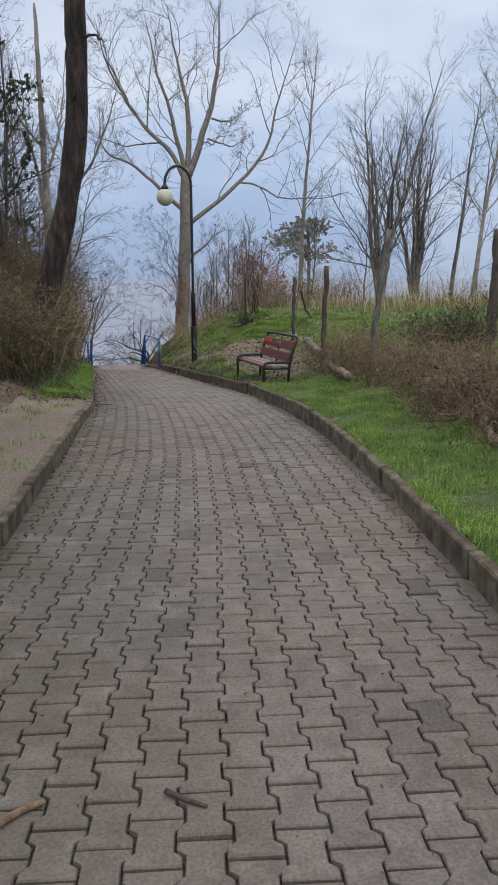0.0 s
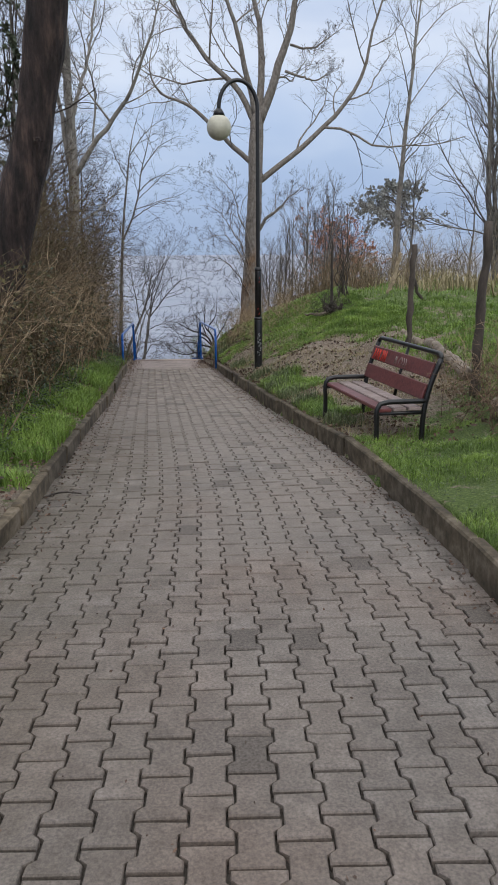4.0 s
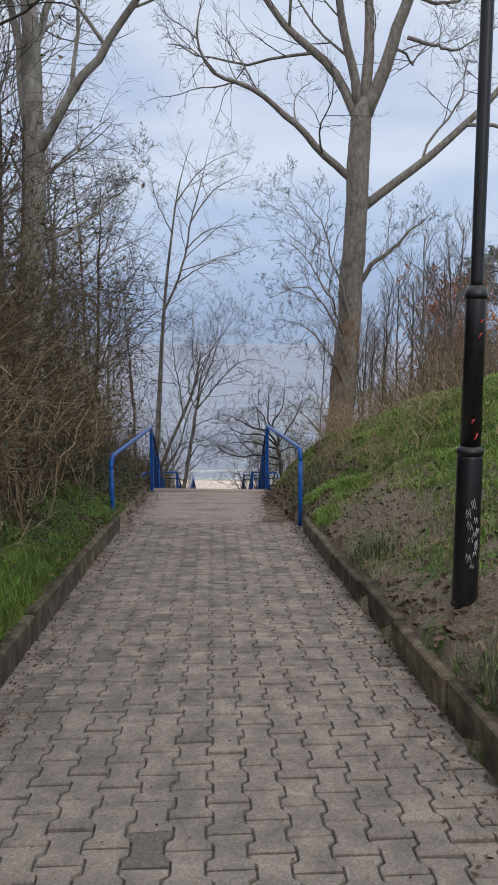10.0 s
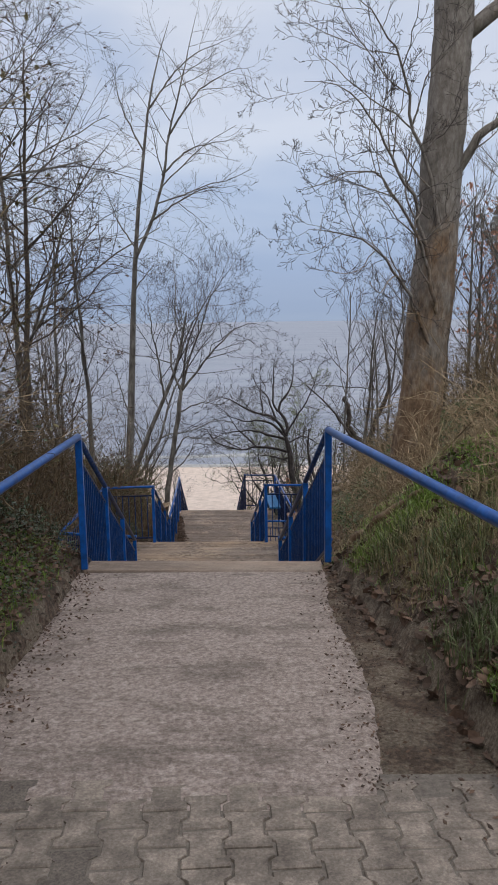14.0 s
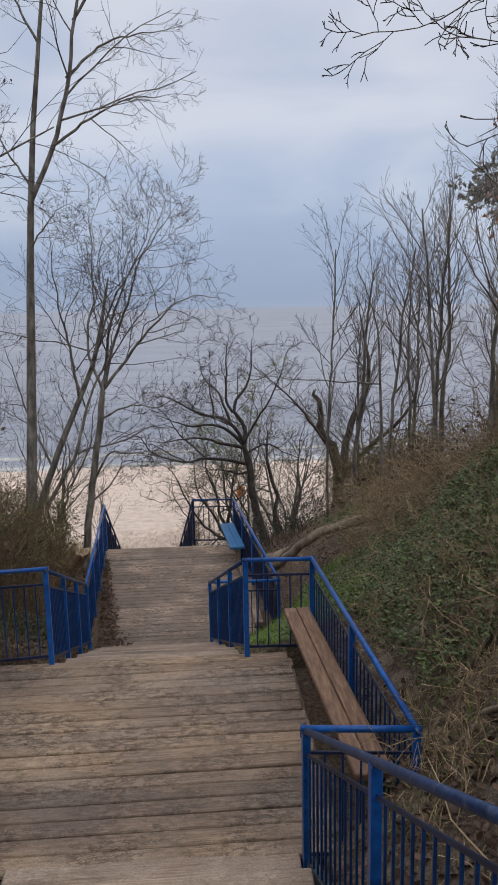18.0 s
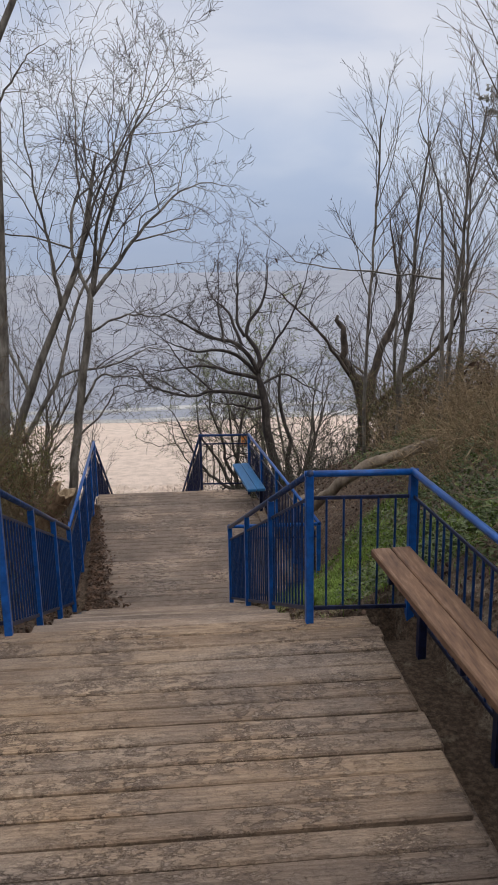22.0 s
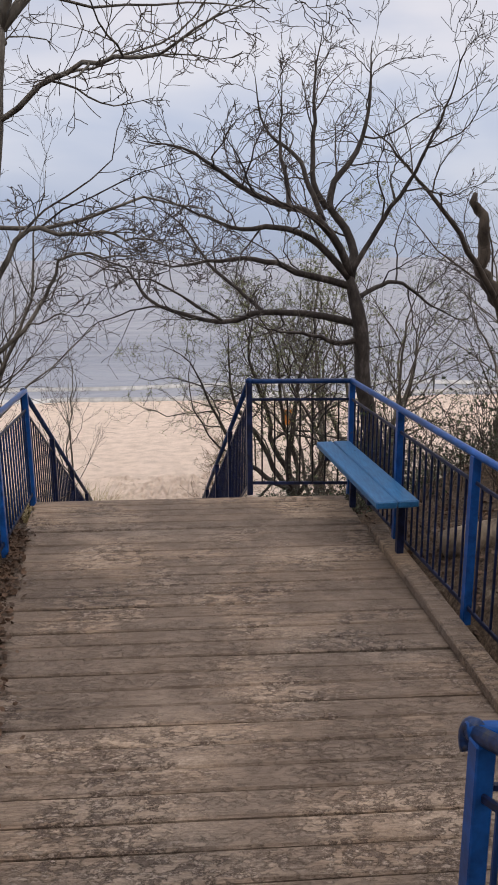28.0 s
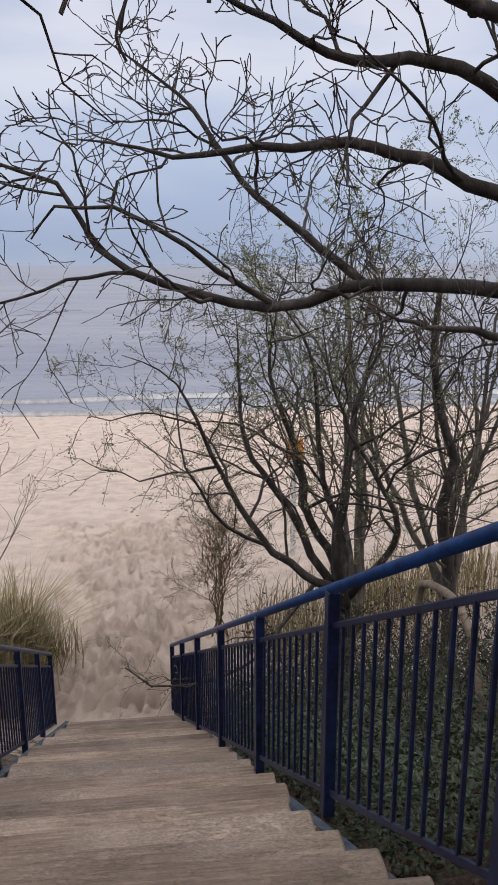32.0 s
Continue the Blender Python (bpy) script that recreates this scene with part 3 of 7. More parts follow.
BANK_R = (
    (0.16, 0.22, 0.3, 0.4, 0.5, 0.6), (0.16, 0.22, 0.3, 0.4, 0.5, 0.6), (0.16, 0.24, 0.36, 0.5, 0.6, 0.7), (0.17, 0.27, 0.5, 0.75, 0.9, 1.0),
    (0.195, 0.62, 1.0, 1.2, 1.2, 1.3), (0.20, 0.75, 1.35, 1.6, 1.6, 1.6), (0.1, 0.85, 1.5, 1.8, 1.8, 1.8), (0.0, 0.9, 1.5, 2.0, 2.2, 2.2),
    (-0.09, 0.9, 1.94, 2.79, 3.25, 3.4), (0.3, 1.5, 2.3, 3.0, 3.4, 3.6), (0.1, 0.95, 2.0, 3.0, 3.4, 3.6), (-0.1, 0.24, 1.53, 2.82, 3.4, 3.6),
    (-0.18, 0.12, 1.25, 2.63, 3.57, 3.6), (0.15, 1.1, 2.05, 2.9, 3.6, 3.6), (-0.2, 0.15, 0.75, 1.45, 2.5, 3.0), (-0.3, -0.2, 0.26, 1.08, 2.2, 2.8),
    (-0.3, -0.2, 0.0, 0.4, 1.0, 1.6), (-0.05, 0.15, 0.3, 0.4, 0.6, 0.8), (0, 0, 0, 0.05, 0.1, 0.1), (0, 0, 0, 0, 0, 0))
BANK_L = (
    (0.16, 0.17, 0.22, 0.4, 0.8, 1.2), (0.16, 0.17, 0.22, 0.4, 0.8, 1.2), (0.12, 0.2, 0.5, 0.8, 1.2, 1.6), (0.15, 0.4, 0.8, 1.2, 1.6, 2.0),
    (0.15, 0.5, 1.0, 1.4, 1.8, 2.2), (0.15, 0.5, 1.0, 1.4, 1.8, 2.2), (0.12, 0.5, 1.0, 1.3, 1.6, 2.0), (0.1, 0.5, 0.9, 1.2, 1.5, 2.0),
    (-0.08, 0.59, 1.16, 1.55, 1.94, 2.35), (0.1, 0.8, 1.3, 1.7, 2.0, 2.4), (0.1, 0.7, 1.15, 1.6, 1.9, 2.1), (-0.1, 0.5, 1.0, 1.5, 1.8, 2.0),
    (-0.1, 0.25, 0.67, 1.0, 1.3, 1.6), (-0.1, 0.22, 0.62, 0.92, 1.22, 1.52), (-0.2, -0.1, 0.1, 0.4, 0.8, 1.2), (-0.2, -0.1, 0.1, 0.4, 0.8, 1.2),
    (-0.2, 0.0, 0.2, 0.4, 0.7, 0.9), (-0.05, 0.2, 0.35, 0.4, 0.5, 0.5), (0, 0, 0, 0.05, 0.1, 0.1), (0, 0, 0, 0, 0, 0))

def bank(table, out, y):
    """Height above the walking line at a distance out from its edge."""
    tab = np.array(table)
    rows_at = np.stack([np.interp(y, BANK_Y, tab[:, k]) for k in range(len(OUT_R))], -1)
    i = np.clip(np.searchsorted(OUT_R, out, side="right") - 1, 0, len(OUT_R) - 2)
    o = np.array(OUT_R)
    s = (out - o[i]) / (o[i + 1] - o[i])
    s = np.clip(s, 0, 1)
    lo, hi = np.take_along_axis(rows_at, i[..., None], -1)[..., 0], np.take_along_axis(rows_at, (i + 1)[..., None], -1)[..., 0]
    return lo + (hi - lo) * s

def waves(x, y):
    return 0.05 * np.sin(1.7 * x + 0.6 * y) * np.cos(1.1 * y - 0.4 * x) + 0.03 * np.sin(4.1 * x - 2.3 * y + 1) + 0.02 * np.sin(7.3 * y + 5.1 * x)

def land(x, y):
    x, y = np.asarray(x, float), np.asarray(y, float)
    l, r, f = edge_l(y), edge_r(y), floor_z(y)
    out = np.maximum(np.maximum(l - x, x - r), 0)
    h = np.where(x > r, bank(BANK_R, out, y), np.where(x < l, bank(BANK_L, out, y), 0.0))
    under_deck = np.where(((y > 30.8) & (y < 33.5)) | ((y > 37.6) & (y < 42.2)), -0.09, np.where((y > 26.4) & (y < 48.8), -0.30, np.where(y < 23.3, -0.10, np.where(y < 26.4, -0.012, 0.0))))
    rough_amp = np.clip(out * 1.5, 0, 1) * np.clip((52 - y) / 6, 0.3, 1) * np.where((x > r) & (y > 15) & (y < 42), 1.7, 1.0)
    return f + np.where(out > 0.04, h + waves(x, y) * rough_amp, under_deck)

# ---- ground sheet, sea ----
gx = np.unique(np.r_[np.linspace(-400, -60, 9), np.linspace(-60, -9, 26), np.linspace(-9, -4, 34), np.linspace(-4, 0.5, 113), np.linspace(0.56, 5, 60), np.linspace(5, 12, 40), np.linspace(12, 60, 25), np.linspace(60, 400, 9)])
gy = np.unique(np.r_[np.linspace(-60, -8, 14), np.linspace(-8, 46.9, 330), np.linspace(47, 58, 250), np.linspace(58.3, 90, 50), np.linspace(90, 200, 8), 600, 2000, 4900])
GX, GY = np.meshgrid(gx, gy)
GZ = land(GX, GY)
# trodden sand at the foot of the stairs
rs_f = np.random.default_rng(21)
for k in range(820):
    cy = 49.2 + 8.6 * rs_f.random() ** 1.2
    cx = -2.0 + rs_f.normal(0, 0.35 + 0.11 * (cy - 49))
    turn_, deep = rs_f.normal(0, 0.4), rs_f.uniform(0.075, 0.125)
    ia, ib = np.searchsorted(gy, (cy - 0.5, cy + 0.5))
    ja, jb = np.searchsorted(gx, (cx - 0.5, cx + 0.5))
    ux, uy = GX[ia:ib, ja:jb] - cx, GY[ia:ib, ja:jb] - cy
    ra, rb = ux * math.cos(turn_) + uy * math.sin(turn_), uy * math.cos(turn_) - ux * math.sin(turn_)
    q2 = (ra / 0.062) ** 2 + (rb / 0.115) ** 2
    GZ[ia:ib, ja:jb] += deep * (-np.exp(-q2) + 0.4 * np.exp(-((np.sqrt(q2) - 1.7) / 0.5) ** 2))
nxg, nyg = len(gx), len(gy)
ii, jj = np.meshgrid(np.arange(nyg - 1), np.arange(nxg - 1), indexing="ij")
o = ii * nxg + jj
quads = np.stack([o, o + 1, o + nxg + 1, o + nxg], -1).reshape(-1, 4)
ground_me = mesh_of("ground", np.stack([GX, GY, GZ], -1).reshape(-1, 3), quads, M_ground, True)
fx, fy = GX.ravel(), GY.ravel()
f_out_r, f_out_l = fx - edge_r(fy), edge_l(fy) - fx
wob = 0.5 + 0.5 * np.sin(fx * 1.3 + 2.1 * np.sin(fy * 0.7)) * np.cos(fy * 0.9 + 1.1 * np.sin(fx))
turf = np.where(f_out_r > 0, np.interp(fy, (-40, 11, 19.5, 23, 30, 33, 38), (0.8, 0.8, 0.8, 0.85, 0.6, 0.45, 0.2)), np.interp(fy, (-40, 9.6, 10.6, 26, 30), (0.05, 0.12, 0.7, 0.5, 0.2))) - 0.2 * (1 - wob)
for cx, cy, rx_, ry_ in ((2.95, 15.4, 1.25, 2.6), (2.2, 12.4, 0.55, 1.2), (3.35, 17.6, 0.9, 1.3), (2.3, 20.6, 0.4, 0.6), (1.55, 21.8, 0.45, 1.6), (1.9, 18.0, 0.5, 0.8)):
    bare = np.exp(-(((fx - cx) / rx_) ** 2 + ((fy - cy) / ry_) ** 2) ** 2)
    turf = np.where(f_out_r > 0, turf * (1 - 0.9 * bare), turf)
turf = np.where((f_out_r > 0) & (f_out_r < 0.35) & (fy > 18.5) & (fy < 26.5), 0.3, turf)
litter = np.where(fy > 26, 0.75, np.where(f_out_l > 1.0, 0.7, np.where((f_out_r > 0.0) & (fy > 23.4), 0.6, 0.1))) * np.interp(fy, (0, 46, 50), (1, 1, 0))
litter = np.where((fy > 23.4) & (fy < 27) & (f_out_r < 0.5) & (f_out_l < 0.1), 0.5, litter)
turf = np.where((fy > 23.4) & (fy < 27) & (f_out_r < 0.25) & (f_out_l < 0.1), 0.0, turf)
litter = np.where((f_out_r > 0.8) & (fy > 20) & (fy < 38), 0.25, litter)
litter = np.where((fy > 26.4) & (fy < 37) & (f_out_r < 1.3) & (f_out_r > 0), 0.55, litter)
turf = np.where((fy > 27.0) & (fy < 37) & (f_out_r < 1.1), 0.35, turf)
sand = np.interp(fy, (45.5, 49.5), (0, 1))
for key, val in (("turf", turf), ("litter", litter), ("sand", sand)):
    ground_me.attributes.new(key, "FLOAT", "POINT").data.foreach_set("value", np.asarray(val, dtype=np.float32))
tagged(new("ground", ground_me), "grassy and sandy ground running down to a pale beach", "ground", kind="structure")

sx_, sy_ = np.unique(np.r_[np.linspace(-4000, -200, 9), np.linspace(-200, 200, 60), np.linspace(200, 4000, 9)]), np.unique(np.r_[np.linspace(78.5, 160, 80), np.linspace(160, 600, 40), 1500, 4900])
SX, SY = np.meshgrid(sx_, sy_)
SZ = Z_SEA + np.where(SY < 400, 0.16 * np.sin(SY * 1.05 + 1.4 * np.sin(SX * 0.05) + 0.6 * np.sin(SX * 0.21)) * np.clip((SY - 82) / 20, 0, 1), 0)
ii, jj = np.meshgrid(np.arange(len(sy_) - 1), np.arange(len(sx_) - 1), indexing="ij")
o = ii * len(sx_) + jj
tagged(new("water", mesh_of("water", np.stack([SX, SY, SZ], -1).reshape(-1, 3), np.stack([o, o + 1, o + len(sx_) + 1, o + len(sx_)], -1).reshape(-1, 4), M_sea, True)), "grey-green choppy sea under an overcast sky", "sea", kind="structure")
for k, (yy, ww) in enumerate(((82.4, 0.35), (86.3, 0.16))):
    fxs = np.linspace(-120, 120, 481)
    mid = yy + 0.5 * np.sin(fxs * 0.13 + k) + 0.25 * np.sin(fxs * 0.47 + 2 * k)
    half = ww * np.clip(np.sin(fxs * 0.31 + 1.7 * k) + 0.5 * np.sin(fxs * 0.83 + k) + 0.35, 0.02, 1.3)
    fv = np.r_[np.c_[fxs, mid - half, np.full(481, Z_SEA + 0.03)], np.c_[fxs, mid, np.full(481, Z_SEA + 0.2 * (ww > 0) + 0.1)], np.c_[fxs, mid + half, np.full(481, Z_SEA + 0.02)]]
    q = np.arange(480)
    tagged(new("surf_line", mesh_of("surf_line", fv, np.r_[np.c_[q, q + 1, q + 482, q + 481], np.c_[q + 481, q + 482, q + 963, q + 962]], M_foam, True)), "white foam line of a small breaking wave", "surf", kind="stuff")

# ---- paved path ----
rng = np.random.default_rng(7)
def paver_outline(g=0.0042):
    wide, waist, half = 0.0825 - g, 0.0575 - g, 0.1 - 1.5 * g
    right = [(wide, -half), (wide, -0.0635 + g), (waist, -0.040), (waist, 0.040), (wide, 0.0635 - g), (wide, half)]
    return right + [(-x, y) for x, y in right[::-1]]

def paver_geometry():
    out = np.array(paver_outline())
    inn = out * np.array([0.94, 0.955])
    v = np.r_[np.c_[out, np.full(12, -0.03)], np.c_[out, np.full(12, -0.005)], np.c_[inn, np.zeros(12)]]
    f = []
    for lo in (0, 12):
        f += [[lo + k, lo + (k + 1) % 12, lo + 12 + (k + 1) % 12, lo + 12 + k] for k in range(12)]
    return v, f + [list(range(24, 36))]

PV, PF = paver_geometry()
paver_me = mesh_of("paver", PV, PF, M_paver)
path = thing("paved_path", (0, 0, 0), "grey interlocking concrete paver path sloping to the stairs", "path", kind="structure")
def column_line(y):
    return np.interp(y, (-40, 0, 1.92, 4, 6.55, 8.5, 10.44, 12, 14.3, 17.57, 20, 23.5), (0.45, 0.53, 0.671, 0.87, 1.015, 1.02, 0.975, 0.85, 0.635, 0.342, 0.125, -0.175))

slots = []
for ci in range(-16, 17):
    for ri in range(-45, 125):
        y = ri * 0.2 + (0.052 if ci % 2 else 0.152)
        if y > 23.42 or y < -8.9:
            continue
        x = column_line(y) + ci * 0.14
        if edge_l(y) - 0.03 < x < edge_r(y) + 0.03:
            slots.append((x, y))
slots = np.array(slots)
near = (slots[:, 1] > 7.0) & (slots[:, 1] < 11.4) & (slots[:, 0] > 0.0) & (slots[:, 0] < 1.95)
pv_all, pf_all = [], []
for k, (x, y) in enumerate(slots):
    z = float(floor_z(y)) + rng.normal(0, 0.0022)
    slope = (floor_z(y + 0.1) - floor_z(y - 0.1)) / 0.2
    yaw = -math.atan(0.5 * (edge_l(y + 0.5) + edge_r(y + 0.5) - edge_l(y - 0.5) - edge_r(y - 0.5)))
    m = Matrix.LocRotScale((x, y, z), Euler((math.atan(slope) + rng.normal(0, 0.012), rng.normal(0, 0.012), yaw + rng.normal(0, 0.008))), None)
    if near[k]:
        piece("paver", paver_me, path, m)
    else:
        a = np.array(m)
        pf_all += [[i + len(pv_all) * 36 for i in f] for f in PF]
        pv_all.append(PV @ a[:3, :3].T + a[:3, 3])
tagged(piece("paver_field", mesh_of("paver_field", np.concatenate(pv_all), pf_all, M_paver_joined), path), kind="stuff")
by = np.linspace(-40, 23.5, 260)
bv = np.concatenate([np.c_[edge_l(by) - 0.03, by, floor_z(by) - np.interp(by, (13, 20), (0.024, 0.008))], np.c_[edge_r(by) + 0.03, by, floor_z(by) - np.interp(by, (13, 20), (0.024, 0.008))]])
q = np.arange(259)
piece("joint_bed", mesh_of("joint_bed", bv, np.c_[q, q + 260, q + 261, q + 1], M_joint), path)

# kerb stones along both edges, one metre each
kerb_me = block("kerb_stone", (0.08, 0.985, 0.26), M_kerb, 0.012)
for side, edge, sgn in (("kerb_left", edge_l, -1), ("kerb_right", edge_r, 1)):
    kerb = thing(side, (0, 0, 0), "weathered concrete kerb stones with mossy faces", "kerb", kind="structure")
    for k in range(32):
        y = -8.6 + k
        if y > 23.1:
            break
        x = float(edge(y)) + sgn * 0.04
        turn = -math.atan(edge(y + 0.5) - edge(y - 0.5))
        rise = math.atan(floor_z(y + 0.5) - floor_z(y - 0.5))
        up_ = 0.08 if sgn > 0 else float(np.interp(y, (3, 8, 13, 18), (0.08, 0.05, 0.04, 0.08)))
        piece("kerb_stone", kerb_me, kerb, Matrix.LocRotScale((x + rng.normal(0, 0.006), y, float(floor_z(y)) + up_ - 0.03 + rng.normal(0, 0.006)), Euler((rise + rng.normal(0, 0.008), rng.normal(0, 0.02) - 0.03 * sgn, turn + rng.normal(0, 0.006))), None))

# concrete landing before the stairs
lv = []
ly = np.r_[23.26, np.linspace(23.47, 26.40, 59)]
for y in ly:
    wl_, wr_ = np.interp(y, (23.4, 24.2, 26.4), (-1.22, -1.36, -1.5)), np.interp(y, (23.4, 26.4), (0.30, 0.36))
    wl_, wr_ = wl_ + rng.normal(0, 0.008) + 0.05 * math.sin(y * 2.3), wr_ + rng.normal(0, 0.008) + 0.05 * math.sin(y * 2.1 + 1)
    dip = 0.009 if y < 23.4 else 0.0
    lv += [(wl_ - 0.10, y, floor_z(y) - 0.03), (wl_, y, floor_z(y) + 0.002 - dip), (wr_, y, floor_z(y) + 0.003 - dip), (wr_ + 0.10, y, floor_z(y) - 0.03)]
lf = [[4 * k + j, 4 * k + j + 1, 4 * k + j + 5, 4 * k + j + 4] for k in range(59) for j in range(3)]
tagged(new("landing_slab", mesh_of("landing_slab", lv, lf, M_slab)), "worn cast concrete landing slab at the stair head", "slab", kind="structure")

# ---- wooden stairs and decks ----
def lerp(a, b, s):
    return a + (b - a) * s

def boards(parent, y0, y1, z, xl, xr, wide=0.145, gap=0.012, thick=0.045, mat=None, amount=0.012):
    """Cross boards from y0 to y1 at the height z of their tops; xl, xr: functions of y."""
    n = max(1, round((y1 - y0) / (wide + gap)))
    step = (y1 - y0) / n
    for k in range(n):
        y = y0 + (k + 0.5) * step
        a, b = xl(y) + rng.normal(0, amount), xr(y) + rng.normal(0, amount)
        me = board_mesh(round(b - a, 1), round(step - gap, 3), thick, mat)
        piece("board", me, parent, Matrix.LocRotScale(((a + b) / 2, y, z - thick / 2 + rng.normal(0, 0.002)), Euler((rng.normal(0, 0.012), rng.normal(0, 0.002), rng.normal(0, 0.004))), ((b - a) / round(b - a, 1), 1, 1)))

BOARD_KEPT = {}
def board_mesh(lx, wy, tz, mat=None):
    key = (lx, wy, tz, mat)
    if key not in BOARD_KEPT:
        BOARD_KEPT[key] = block("board", (lx, wy, tz), mat or M_board, 0.009)
    return BOARD_KEPT[key]

def flight(name, y0, z0, y1, z1, n, xl, xr, label):
    """n risers from the upper edge (y0, z0) down to (y1, z1); treads of two boards."""
    st = thing(name, (0, y0, z0), label, "stairs", kind="structure")
    st.location = (0, 0, 0)
    tread, rise = (y1 - y0) / n, (z0 - z1) / n
    for k in range(1, n + 1):
        z = z0 - k * rise
        ya = y0 + (k - 1) * tread
        boards(st, ya - 0.02, ya + tread + 0.045, z, xl, xr, tread + 0.05, 0.0, 0.055, M_tread, 0.03)
    for k in range(n):
        ya = y0 + k * tread
        zt = z0 - k * rise
        piece("riser", board_mesh(round(float(xr(ya) - xl(ya)), 1), 0.03, round(rise - 0.055, 3)), st, Matrix.LocRotScale((float(xl(ya) + xr(ya)) / 2, ya + 0.0, zt - 0.05 - (rise - 0.05) / 2), None, (0.97, 1, 1)))
    for s, ex in ((-1, xl), (1, xr)):
        p0, p1 = Vector((float(ex(y0)) + s * 0.03, y0 - 0.05, z0 - 0.20)), Vector((float(ex(y1)) + s * 0.03, y1, z1 - 0.14))
        d = p1 - p0
        piece("stringer", block("stringer", (0.06, d.length, 0.26), M_stringer, 0.008), st, Matrix.Translation((p0 + p1) / 2) @ d.to_track_quat("Y", "Z").to_matrix().to_4x4())
    return st

s1l, s1r = (lambda y: np.interp(y, (26.45, 30.7), (-1.46, -1.86))), (lambda y: np.interp(y, (26.45, 30.7), (0.36, 0.10)))
d1l, d1r = (lambda y: np.interp(y, (30.7, 31.0, 33.56), (-2.5, -2.85, -2.85))), (lambda y: np.interp(y, (30.7, 33.56), (0.36, 0.34)))
s2l, s2r = (lambda y: np.interp(y, (33.56, 35, 37.5), (-1.95, -2.0, -2.15))), (lambda y: np.interp(y, (33.56, 37.5), (-0.12, -0.42)))
d2l, d2r = (lambda y: np.interp(y, (37.5, 42.33), (-2.15, -2.6))), (lambda y: np.interp(y, (37.5, 39.2, 42.33), (0.30, 0.36, 0.14)))
s3l, s3r = (lambda y: np.interp(y, (42.33, 49.1), (-2.6, -2.72))), (lambda y: np.interp(y, (42.33, 49.1), (-0.75, -1.40)))
flight("stairs_upper", 26.62, -0.79, 30.7, Z_DECK1, 12, s1l, s1r, "worn grey-brown wooden stairs, upper flight")
deck1 = thing("deck_upper", (0, 0, 0), "weathered plank landing deck beside a bank", "deck", kind="structure")
boards(deck1, 30.7, 33.60, Z_DECK1, d1l, d1r)
flight("stairs_middle", 33.60, Z_DECK1, 37.5, Z_DECK2, 10, s2l, s2r, "worn grey-brown wooden stairs, middle flight")
deck2 = thing("deck_lower", (0, 0, 0), "weathered plank landing deck above the beach", "deck", kind="structure")
boards(deck2, 37.5, 42.36, Z_DECK2, d2l, d2r, gap=0.007, mat=M_board_low)
flight("stairs_lower", 42.36, Z_DECK2, 49.1, Z_BEACH, 22, s3l, s3r, "worn wooden stairs going down to the sand, lower flight")
for dk, y0, y1, z, xl, xr in ((deck1, 30.7, 33.55, Z_DECK1, d1l, d1r), (deck2, 37.5, 42.3, Z_DECK2, d2l, d2r)):
    for s, ex in ((-1, xl), (1, xr)):
        p0, p1 = Vector((float(ex(y0)), y0, z - 0.15)), Vector((float(ex(y1)), y1, z - 0.15))
        d = p1 - p0
        piece("beam", block("beam", (0.06, d.length, 0.2), M_board, 0.008), dk, Matrix.Translation((p0 + p1) / 2) @ d.to_track_quat("Y", "Z").to_matrix().to_4x4())

# nosing board at the head of the stairs
tagged(new("stair_head_board", block("stair_head_board", (1.86, 0.24, 0.05), M_tread, 0.008)), "pale worn board at the head of the stairs", "board", kind="structure").matrix_basis = pose(-0.57, 26.53, -0.80, 0, 0, -1.5)

# ---- railings ----
bar_me = {}
def bar_mesh(h, mat):
    h = (round(h, 2), mat)
    if h not in bar_me:
        b = block_data(0.014, 0.014, h[0], 0.003)
        bar_me[h] = mesh_from_bm("bar", b, mat)
    return bar_me[h]

